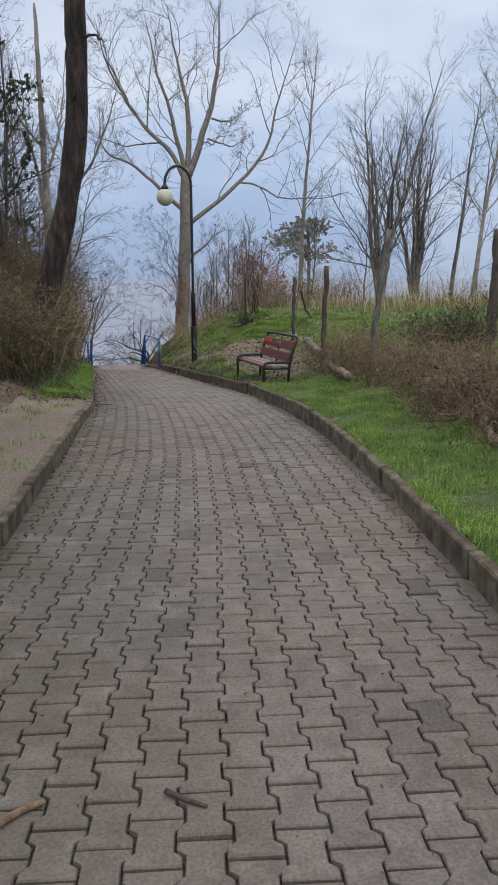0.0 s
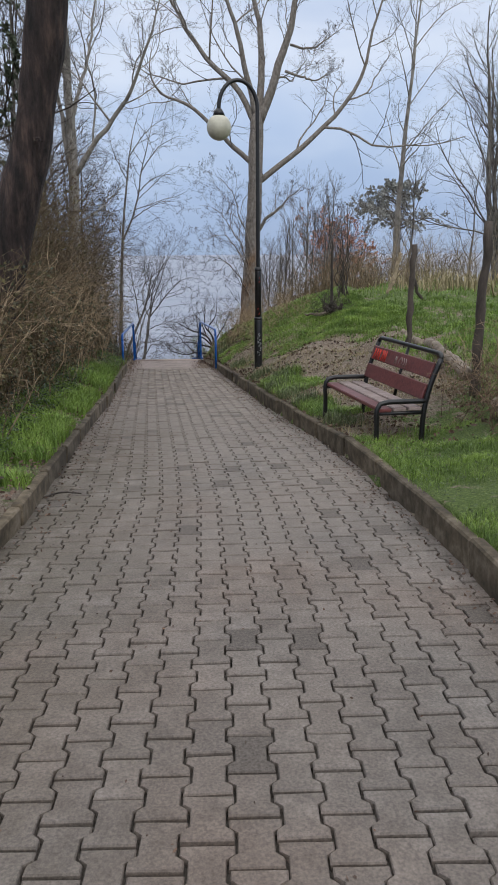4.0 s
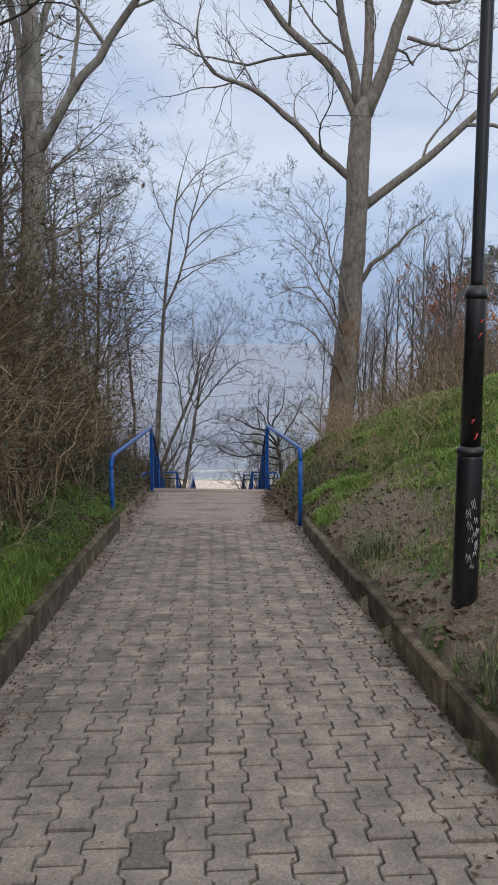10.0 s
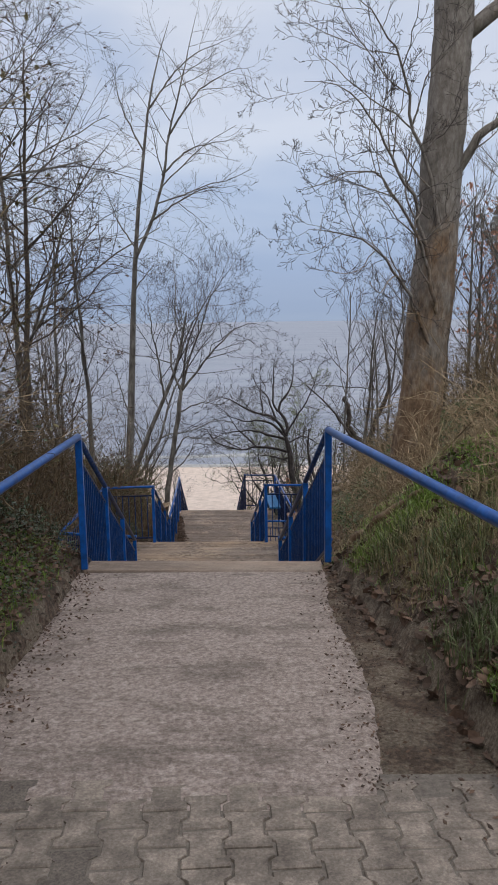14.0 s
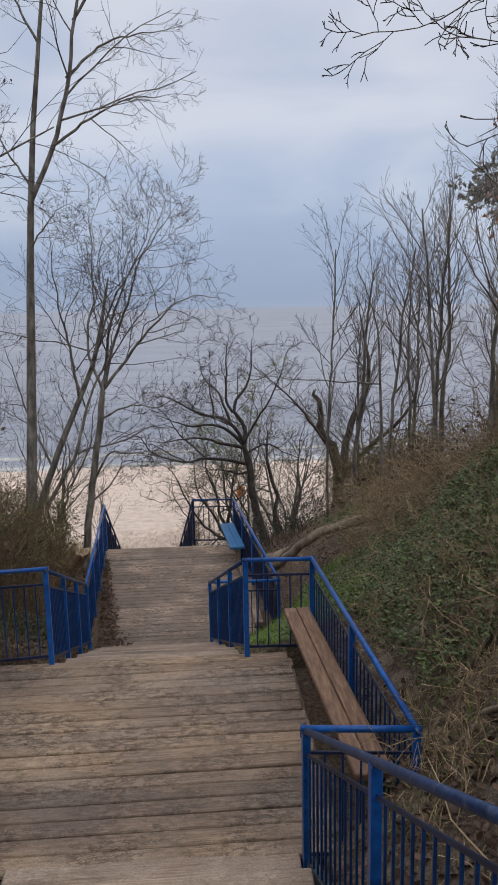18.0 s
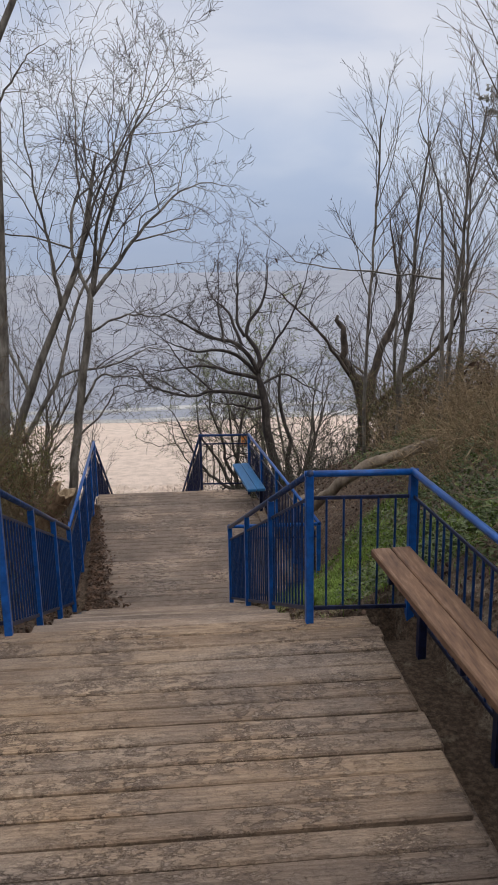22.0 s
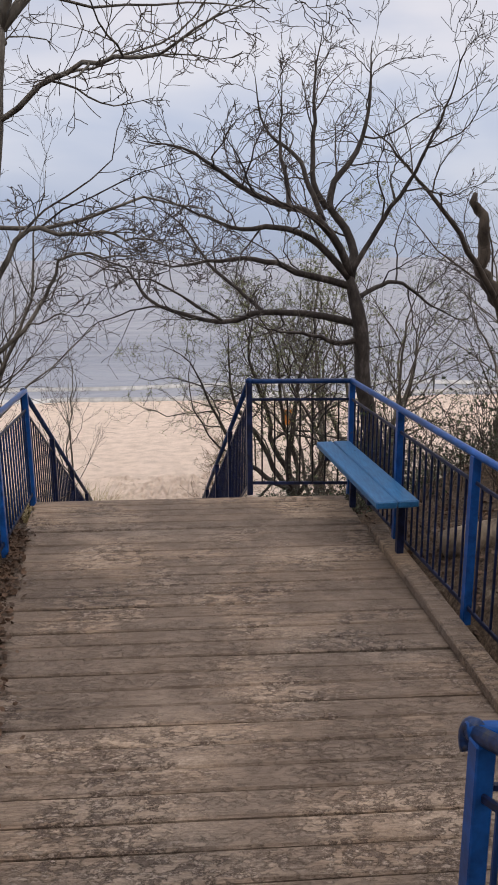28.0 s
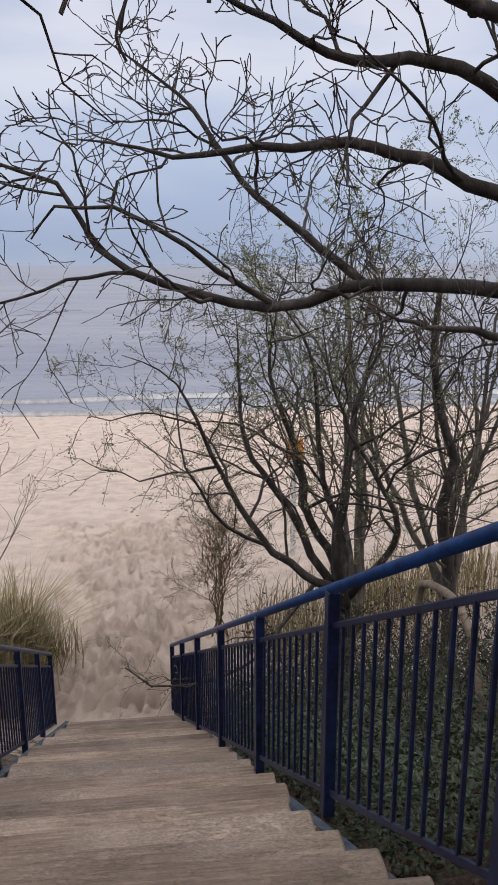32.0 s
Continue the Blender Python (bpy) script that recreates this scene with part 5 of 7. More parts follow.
# ---- growth ----
def grow(pts, rad, per, ratio, angle, lift, wiggle, n, rs, smin=0.25, rmin=0.0022, spread=1.0):
    """Side shoots of many polylines at once. Gives their points and radii."""
    B, N, _ = pts.shape
    length = np.linalg.norm(np.diff(pts, axis=1), axis=2).sum(1)
    par = np.repeat(np.arange(B), per)
    order = np.tile(np.arange(per), B)
    s = smin + (1 - smin) * ((order + rs.random(len(par))) / per) ** 0.85
    f = s * (N - 1)
    i = np.minimum(f.astype(int), N - 2)
    w = (f - i)[:, None]
    start = pts[par, i] * (1 - w) + pts[par, i + 1] * w
    r0 = (rad[par, i] * (1 - w[:, 0]) + rad[par, i + 1] * w[:, 0])
    tan = pts[par, i + 1] - pts[par, i]
    tan /= np.linalg.norm(tan, axis=1, keepdims=True) + 1e-9
    side = np.repeat(rs.normal(size=(B, 3)), per, 0) * np.where(order % 2, 1.0, -1.0)[:, None] + 0.75 * rs.normal(size=tan.shape)
    side -= (side * tan).sum(1, keepdims=True) * tan
    side /= np.linalg.norm(side, axis=1, keepdims=True) + 1e-9
    a = angle * (0.7 + 0.6 * rs.random(len(par)))[:, None]
    d = tan * np.cos(a) + side * np.sin(a) * spread
    L = length[par] * ratio * (1.15 - 0.65 * s) * (0.6 + 0.8 * rs.random(len(par)))
    out = np.empty((len(par), n, 3))
    out[:, 0] = start
    step = (L / (n - 1))[:, None]
    for k in range(1, n):
        d = d + rs.normal(size=d.shape) * wiggle
        d[:, 2] += lift
        d /= np.linalg.norm(d, axis=1, keepdims=True)
        out[:, k] = out[:, k - 1] + d * step
    taper = np.linspace(1, 0.3, n)[None]
    r = np.maximum(np.minimum(r0 * 0.6, 0.0026 + L * 0.0088)[:, None] * taper, rmin)
    return out, r

def resample(limbs, n):
    return np.stack([smooth_line(l, n) for l in limbs])

def crooked(pts, amp, rs):
    k = np.linspace(0, 1, pts.shape[1])[None, :, None]
    w = np.cumsum(rs.normal(size=pts.shape), 1) * amp
    return pts + (w - w[:, -1:] * k) * np.minimum(1, 4 * k)

def cards(points, size, rs, flat=0.0, broad=False):
    """Small folded leaves at the given points; broad ones have rounded, curled outlines."""
    n = len(points)
    d1 = rs.normal(size=(n, 3))
    d1[:, 2] *= 1 - flat
    d1 /= np.linalg.norm(d1, axis=1, keepdims=True)
    d2 = rs.normal(size=(n, 3))
    d2[:, 2] *= 1 - flat
    d2 = np.cross(np.cross(d1, d2), d1)
    d2 /= np.linalg.norm(d2, axis=1, keepdims=True) + 1e-9
    up = np.cross(d1, d2)
    s = size * (0.6 + 0.8 * rs.random((n, 1)))
    if broad:
        curl = rs.uniform(0.1, 0.45, (n, 1))
        ring = [(-1.0, 0.0, 1.0), (-0.45, 0.52, 0.5), (0.35, 0.58, 0.4), (1.0, 0.0, 0.9), (0.35, -0.58, 0.4), (-0.45, -0.52, 0.5)]
        v = np.stack([points + d1 * s * a + d2 * s * q + up * s * curl * c for a, q, c in ring] + [points], 1).reshape(-1, 3)
        o = np.arange(n)[:, None] * 7
        return v, np.concatenate([o + [[0, 1, 6]], o + [[1, 2, 6]], o + [[2, 3, 6]], o + [[3, 4, 6]], o + [[4, 5, 6]], o + [[5, 0, 6]]]).tolist()
    v = np.stack([points - d1 * s, points + d2 * s * 0.5 + up * s * 0.15, points + d1 * s, points - d2 * s * 0.5 + up * s * 0.15], 1).reshape(-1, 3)
    o = np.arange(n)[:, None] * 4
    return v, np.concatenate([o + [[0, 1, 2]], o + [[0, 2, 3]]]).tolist()

def bare_tree(name, trunk, limbs, r_base, r_top, limb_r, seed, mats, label, levels, wig=0.06, buds=None, leaves=None, k_trunk=12, flare=1.0, group="", category="tree", limb_wig=0.022, move=(0, 0, 0), fine=0.0022):
    """A leafless tree: a trunk line, main limbs, and levels of side shoots (per, ratio, angle, lift, wiggle, points, sides)."""
    rs = np.random.default_rng(seed)
    trunk, limbs = np.array(trunk) + move, [np.array(q) + move for q in limbs]
    base = trunk[0]
    tr = thing(name, tuple(base), label, category, group)
    nt = 60 if r_base > 0.15 else 18
    tp = resample([trunk], nt)
    tp = crooked(tp, wig * r_base * (18 / nt) ** 0.5, rs) - base
    tr_r = np.linspace(r_base, r_top, nt)[None] * (1 + (flare - 1) * np.exp(-np.linspace(0, 9, nt)))[None]
    if nt == 60:
        tr_r = tr_r * (1 + 0.035 * np.sin(np.linspace(0, 31, nt)) + rs.normal(0, 0.012, nt))[None]
    if limbs:
        tr_r[:, -2:] *= np.array((0.85, 0.5))
    v, f = tubes(tp, tr_r, k_trunk)
    if nt == 60:
        swell = rs.normal(0, 1, (nt, k_trunk))
        swell = (swell + np.roll(swell, 1, 0) + np.roll(swell, 2, 0) + np.roll(swell, 3, 0)) * 0.5
        v[:nt * k_trunk] += ((v[:nt * k_trunk].reshape(nt, k_trunk, 3) - tp[0][:, None]) * (0.035 * swell)[..., None]).reshape(-1, 3)
    piece("trunk", mesh_of("trunk", v, f, mats[0], True), tr)
    cur_p, cur_r = tp, tr_r
    if limbs:
        lp = crooked(resample(limbs, 20), limb_wig, rs) - base
        lr = np.array(limb_r)[:, None] * (1 - 0.93 * np.linspace(0, 1, 20) ** 1.15)[None]
        for q in range(len(limbs)):
            v, f = tubes(lp[q:q + 1], lr[q:q + 1], 8)
            piece("limb", mesh_of("limb", v, f, mats[0], True), tr)
        cur_p, cur_r = lp, lr
    V, F, ends = [], [], []
    off = 0
    for lv, (per, ratio, angle, lift, wiggle, n, k) in enumerate(levels):
        cur_p, cur_r = grow(cur_p, cur_r, per, ratio, angle, lift, wiggle, n, rs, 0.3 if lv == 0 and not limbs else 0.15, fine)
        v, f = tubes(cur_p, cur_r, k, False)
        if lv == 0:
            per_b = n * k
            fa = np.array(f[:(n - 1) * k])
            for q in range(len(cur_p)):
                piece("branch", mesh_of("branch", v[q * per_b:(q + 1) * per_b], fa, mats[0], True), tr)
        else:
            V.append(v)
            F += [[i + off for i in q] for q in f]
            off += len(v)
    if V:
        tagged(piece("twig_mass", mesh_of("twig_mass", np.concatenate(V), F, mats[1], False), tr), kind="stuff")
    tips = cur_p.reshape(-1, 3)
    for spec, nm in ((buds, "bud_mass"), (leaves, "leaf_mass")):
        if spec:
            count, size, mat = spec
            pick = tips[rs.integers(0, len(tips), count)] + rs.normal(0, 0.02, (count, 3))
            v, f = cards(pick, size, rs)
            tagged(piece(nm, mesh_of(nm, v, f, mat), tr), kind="stuff")
    return tr

GREY, DARK, PALE = (M_bark, M_twig), (M_bark_dark, M_twig), (M_bark_pale, M_twig)
FULL = ((11, 0.40, 0.75, 0.07, 0.18, 9, 5), (7, 0.45, 0.75, 0.06, 0.22, 7, 3), (5, 0.5, 0.7, 0.05, 0.24, 5, 3), (2, 0.5, 0.7, 0.03, 0.2, 3, 3))

bare_tree("big_bare_tree", ((1.70, 30.4, -3.0), (1.78, 30.4, -1.5), (1.89, 30.4, -0.5), (2.05, 30.4, 1.9), (2.14, 30.4, 3.7), (2.20, 30.4, 5.45), (2.28, 30.4, 6.55)), (
    ((2.14, 30.4, 4.9), (1.39, 30.3, 5.50), (0.93, 30.2, 5.98), (0.05, 30.1, 6.53), (-0.73, 30.0, 6.90), (-0.98, 29.9, 7.44), (-0.87, 29.8, 8.4)),
    ((2.22, 30.4, 6.0), (1.64, 30.5, 7.14), (1.01, 30.6, 7.72), (0.48, 30.7, 8.30), (-0.05, 30.8, 9.12), (-0.58, 30.9, 10.09), (-1.1, 31.0, 12.0)),
    ((2.2, 30.4, 6.3), (1.89, 30.25, 7.75), (1.53, 30.1, 8.83), (1.17, 29.95, 9.71), (0.8, 29.8, 11.8)),
    ((2.28, 30.4, 6.1), (2.79, 30.3, 7.30), (3.04, 30.25, 8.10), (3.27, 30.15, 8.89), (3.49, 30.1, 9.98), (3.6, 30.0, 12.6)),
    ((2.3, 30.4, 6.4), (2.44, 30.6, 8.17), (2.34, 30.8, 9.19), (2.07, 31.0, 10.20), (1.7, 31.2, 12.6)),
    ((2.2, 30.4, 4.3), (3.40, 30.45, 5.22), (4.39, 30.5, 6.02), (5.27, 30.6, 6.99), (5.70, 30.65, 7.85), (5.93, 30.7, 8.94), (6.33, 30.75, 9.94), (6.8, 30.8, 11.6)),
    ((3.1, 30.2, 7.6), (4.01, 30.05, 7.28), (4.86, 29.9, 7.67)), ((3.26, 30.2, 8.34), (4.02, 30.4, 8.33), (5.09, 30.6, 9.05)), ((2.14, 30.4, 2.75), (2.65, 30.28, 3.25), (3.15, 30.15, 3.72), (3.71, 30.0, 4.24)),
    ((2.08, 30.3, 0.58), (1.63, 29.95, 1.5), (1.08, 29.6, 2.0), (0.43, 29.4, 2.1)), ((2.1, 30.3, 0.9), (1.63, 29.8, 2.1), (1.08, 29.6, 2.7), (0.38, 29.3, 2.5)),
    ((2.12, 30.3, 1.3), (1.48, 29.8, 2.8), (0.88, 29.4, 3.5), (0.38, 29.3, 3.6)), ((2.15, 30.3, 1.8), (1.73, 29.9, 3.2), (1.38, 29.7, 4.1), (0.68, 29.3, 4.6))), 0.29, 0.21, (0.085, 0.10, 0.10, 0.15, 0.12, 0.095, 0.04, 0.04, 0.065, 0.028, 0.03, 0.03, 0.028), 11, (M_bark_big, M_twig),
    "tall grey bare tree with a forked trunk and upswept limbs", FULL, flare=1.25, k_trunk=26)
bare_tree("twisted_tree", ((1.2, 44.5, -6.2), (0.98, 44.5, -4.8), (0.79, 44.5, -3.85), (0.72, 44.5, -3.22), (0.60, 44.5, -2.70), (0.55, 44.5, -2.5)), (
    ((0.68, 44.5, -3.08), (0.28, 44.62, -3.01), (-0.15, 44.74, -2.97), (-0.41, 44.86, -2.98), (-0.78, 44.98, -3.10), (-1.07, 45.1, -3.09), (-1.36, 45.12, -2.99), (-1.65, 45.14, -2.88), (-1.86, 45.16, -2.68), (-1.96, 45.18, -2.44), (-2.25, 45.2, -2.33), (-2.8, 45.2, -2.2)),
    ((-0.36, 44.9, -2.98), (-0.71, 45.12, -2.66), (-1.04, 45.24, -2.38), (-1.20, 45.36, -2.11), (-1.37, 45.48, -1.90), (-1.9, 45.6, -1.5)),
    ((0.72, 44.5, -3.25), (0.42, 44.46, -3.29), (0.19, 44.42, -3.20), (-0.03, 44.38, -3.12), (-0.25, 44.34, -3.11), (-0.6, 44.3, -3.0)),
    ((0.58, 44.5, -2.66), (0.24, 44.46, -2.54), (0.02, 44.42, -2.47), (-0.20, 44.39, -2.37), (-0.46, 44.35, -2.32), (-0.79, 44.31, -2.31), (-1.13, 44.28, -2.36), (-1.38, 44.24, -2.41), (-1.8, 44.2, -2.36)),
    ((0.57, 44.5, -2.58), (0.36, 44.45, -2.36), (0.14, 44.4, -2.20), (-0.08, 44.35, -2.10), (-0.29, 44.3, -2.07), (-0.46, 44.25, -2.06), (-0.75, 44.2, -2.07), (-1.03, 44.15, -1.95), (-1.6, 44.1, -1.7)),
    ((0.56, 44.5, -2.52), (0.44, 44.42, -2.25), (0.25, 44.34, -2.01), (0.11, 44.27, -1.91), (-0.23, 44.19, -1.81), (-0.47, 44.11, -1.72), (-0.71, 44.03, -1.58), (-0.94, 43.96, -1.42), (-1.13, 43.88, -1.32), (-1.7, 43.8, -1.2)),
    ((0.24, 44.4, -1.95), (0.13, 44.5, -1.63), (0.01, 44.6, -1.33), (-0.15, 44.7, -1.13), (-0.30, 44.8, -0.98), (-0.5, 44.9, -0.3)),
    ((-0.16, 44.2, -1.85), (-0.17, 44.3, -1.66), (-0.23, 44.4, -1.40), (-0.26, 44.5, -1.22), (-0.2, 44.6, -0.4)),
    ((0.57, 44.5, -2.56), (0.63, 44.66, -2.23), (0.51, 44.71, -2.01), (0.32, 44.77, -1.76), (0.44, 44.83, -1.45), (0.63, 44.89, -1.24), (0.74, 44.94, -0.95), (0.85, 45.0, 0.0)),
    ((0.33, 44.75, -1.80), (0.17, 44.78, -1.49), (0.20, 44.85, -1.23), (0.24, 44.92, -0.81), (0.3, 45.0, 0.2)),
    ((0.62, 44.5, -2.8), (1.2, 44.8, -2.6), (1.7, 45.0, -2.9), (2.3, 45.2, -3.2)), ((0.57, 44.5, -2.52), (0.95, 44.5, -1.9), (1.35, 44.3, -1.2), (1.65, 44.0, -0.2))), 0.125, 0.075, (0.046, 0.027, 0.034, 0.044, 0.045, 0.05, 0.036, 0.03, 0.056, 0.036, 0.03, 0.034), 12, (M_bark_wet, M_twig),
    "dark crooked bare tree with long twisting limbs over the lower stairs", ((10, 0.40, 0.9, 0.05, 0.26, 10, 5), (6, 0.5, 0.85, 0.05, 0.25, 7, 3), (4, 0.5, 0.75, 0.04, 0.20, 4, 3)), wig=0.10, k_trunk=14, limb_wig=0.010, fine=0.0030)
bare_tree("slender_tree", ((-3.95, 40.8, -4.4), (-3.8, 40.8, -2.6), (-3.65, 40.8, -0.5), (-3.53, 40.8, 1.5), (-3.36, 40.8, 3.5), (-3.16, 40.8, 5.0), (-2.95, 40.8, 6.4), (-2.7, 40.8, 7.5), (-2.35, 40.8, 8.5)), (
    ((-3.44, 40.8, 2.7), (-2.89, 40.8, 3.9), (-2.62, 40.7, 4.9), (-2.4, 40.6, 5.9), (-1.95, 40.5, 7.4), (-1.6, 40.4, 8.6)), ((-2.95, 40.8, 3.7), (-2.31, 40.7, 4.05), (-1.68, 40.6, 4.35), (-0.63, 40.5, 4.5)),
    ((-2.64, 40.7, 4.8), (-2.0, 40.9, 5.4), (-1.2, 41.0, 5.7), (-0.5, 41.1, 5.8)), ((-2.45, 40.6, 5.7), (-1.7, 40.4, 6.6), (-0.9, 40.3, 7.1), (-0.2, 40.2, 7.2)), ((-3.1, 40.8, 5.4), (-3.6, 41.0, 6.4), (-3.9, 41.2, 7.6)),
    ((-2.95, 40.8, 6.4), (-2.2, 41.0, 7.4), (-1.3, 41.2, 8.0), (-0.6, 41.3, 8.3)), ((-3.5, 40.8, 1.9), (-2.9, 40.5, 2.5), (-2.5, 40.3, 2.7)), ((-3.4, 40.8, 3.0), (-4.0, 41.0, 4.0), (-4.4, 41.2, 5.0))), 0.12, 0.010, (0.05, 0.028, 0.028, 0.028, 0.024, 0.026, 0.018, 0.022), 13, GREY,
    "slender bare tree with a long side stem and spreading twigs", ((11, 0.36, 0.8, 0.0, 0.12, 8, 4), (6, 0.5, 0.75, 0.01, 0.16, 6, 3), (4, 0.5, 0.7, 0.02, 0.2, 4, 3)), limb_wig=0.015)
bare_tree("forked_beach_tree", ((-3.3, 42.9, -5.2), (-3.2, 42.9, -4.5), (-2.9, 42.9, -2.8), (-2.7, 42.9, -1.4), (-2.6, 42.9, -0.5)), (
    ((-2.6, 42.9, -0.7), (-2.1, 42.5, 0.7), (-1.8, 42.2, 1.6), (-1.2, 42.0, 2.8)), ((-2.6, 42.9, -0.7), (-1.7, 43.3, 0.4), (-0.7, 43.6, 1.1), (0.0, 43.8, 1.0)),
    ((-2.6, 42.9, -0.8), (-2.9, 43.2, 0.1), (-2.8, 43.5, 1.3), (-2.8, 43.8, 3.4)), ((-2.7, 42.9, -1.3), (-2.1, 42.6, -1.1), (-1.4, 42.2, -1.0), (-0.7, 42.0, -0.7)),
    ((-2.86, 42.9, -2.5), (-2.55, 42.9, -1.95), (-2.41, 42.9, -1.96), (-2.11, 42.9, -1.99), (-1.95, 42.9, -1.99), (-1.82, 42.9, -2.05), (-1.63, 42.9, -2.11), (-1.35, 42.9, -2.25)), ((-2.92, 42.9, -3.0), (-2.44, 42.9, -2.60), (-2.34, 42.87, -2.38), (-2.31, 42.85, -2.30), (-2.21, 42.83, -2.25), (-2.07, 42.8, -2.26), (-1.86, 42.77, -2.26), (-1.5, 42.75, -2.2)), ((-2.6, 42.9, -0.6), (-2.3, 42.8, 0.9), (-1.6, 42.9, 2.1), (-0.9, 43.0, 3.0))), 0.085, 0.06, (0.034, 0.035, 0.032, 0.022, 0.024, 0.02, 0.03), 14, GREY,
    "grey forked bare tree beside the lower deck", ((12, 0.44, 0.85, 0.05, 0.22, 9, 4), (7, 0.5, 0.85, 0.04, 0.26, 7, 3), (4, 0.5, 0.8, 0.03, 0.28, 5, 3)), wig=0.2, move=(0.2, -1.25, -0.1), fine=0.0028)
bare_tree("leaning_beach_tree", ((-4.1, 42.2, -4.4), (-4.0, 42.2, -3.5), (-3.5, 42.2, -2.1), (-3.0, 42.2, -1.0), (-2.7, 42.2, -0.3), (-2.3, 42.2, 1.4)), (
    ((-3.8, 42.2, -3.2), (-3.2, 42.6, -2.2), (-2.8, 43.0, -0.8), (-1.4, 43.4, 1.3)), ((-3.0, 42.2, -1.0), (-3.1, 41.9, 0.1), (-3.2, 41.7, 0.8), (-3.3, 41.6, 2.4)),
    ((-2.8, 42.2, -0.5), (-2.2, 41.8, 0.8), (-1.6, 41.4, 1.8), (-1.2, 41.2, 2.8)), ((-3.6, 42.2, -2.4), (-4.2, 42.4, -1.2), (-4.6, 42.6, 0.4))), 0.085, 0.03, (0.046, 0.03, 0.028, 0.028), 15, GREY,
    "leaning grey bare tree with a second stem", ((12, 0.44, 0.85, 0.05, 0.20, 9, 4), (7, 0.5, 0.85, 0.04, 0.24, 7, 3), (4, 0.5, 0.8, 0.03, 0.26, 5, 3)), move=(0.12, -0.7, 0.0), fine=0.0026)
bare_tree("grey_roadside_tree", ((-3.2, 26.4, 0.0), (-3.2, 26.4, 1.9), (-3.1, 26.4, 4.2), (-3.1, 26.4, 6.2), (-3.1, 26.4, 10.5)), (
    ((-3.05, 26.4, 4.3), (-2.4, 26.2, 5.2), (-1.7, 26.0, 6.0), (-0.6, 25.6, 8.6)), ((-3.15, 26.4, 4.6), (-3.5, 26.7, 6.6), (-3.8, 27.0, 9.5)),
    ((-3.1, 26.4, 5.4), (-2.6, 26.9, 7.0), (-2.3, 27.3, 9.6)), ((-3.1, 26.4, 6.5), (-3.9, 26.0, 7.6), (-4.6, 25.6, 9.2)), ((-3.1, 26.4, 3.2), (-2.5, 26.9, 3.7), (-1.9, 27.2, 4.3))), 0.17, 0.05, (0.066, 0.06, 0.05, 0.045, 0.03), 16, PALE,
    "grey bare tree with one long limb arching over the path", FULL, move=(0.62, -2.4, -0.35))
bare_tree("stag_headed_tree", ((3.35, 46.5, -5.6), (3.3, 46.5, -4.2), (2.95, 46.5, -2.6), (2.8, 46.5, -2.2), (2.65, 46.5, -1.5)), (
    ((3.35, 46.5, -4.0), (3.8, 46.8, -2.6), (4.3, 47.0, -1.4), (4.0, 47.1, 0.8)), ((3.25, 46.5, -4.1), (3.0, 46.2, -3.0), (1.8, 45.9, -1.4), (0.9, 45.7, -0.7)),
    ((3.3, 46.5, -4.0), (3.9, 46.0, -3.2), (4.9, 45.6, -2.0), (5.3, 45.4, -0.5))), 0.20, 0.06, (0.13, 0.06, 0.08), 17, DARK,
    "broken dark bare tree with heavy crooked stems", ((9, 0.42, 0.85, 0.05, 0.2, 7, 4), (6, 0.5, 0.75, 0.04, 0.22, 5, 3), (4, 0.5, 0.7, 0.03, 0.22, 4, 3)), wig=0.3)
pine = bare_tree("leaning_pine", ((-1.66, 13.5, 0.3), (-1.58, 13.5, 1.1), (-1.44, 13.5, 1.66), (-1.18, 13.5, 2.72), (-0.91, 13.5, 3.78), (-0.75, 13.5, 4.55), (-0.66, 13.5, 5.2), (-0.60, 13.5, 6.2), (-0.50, 13.5, 9.5)), (
    ((-0.60, 13.5, 6.2), (-0.35, 13.4, 6.28), (-0.02, 13.3, 6.22)), ((-1.02, 13.45, 3.25), (-0.85, 13.3, 3.28), (-0.72, 13.2, 3.22)), ((-0.74, 13.45, 4.55), (-0.62, 13.3, 4.6), (-0.50, 13.2, 4.56)), ((-0.66, 13.4, 5.3), (-0.52, 13.2, 5.36), (-0.45, 13.1, 5.34))), 0.225, 0.155, (0.035, 0.025, 0.03, 0.025), 18, (M_bark_pine, M_twig),
    "leaning dark pine trunk with short dead stubs beside the path", ((3, 0.4, 0.9, 0.0, 0.2, 5, 4),), flare=1.25, k_trunk=20)

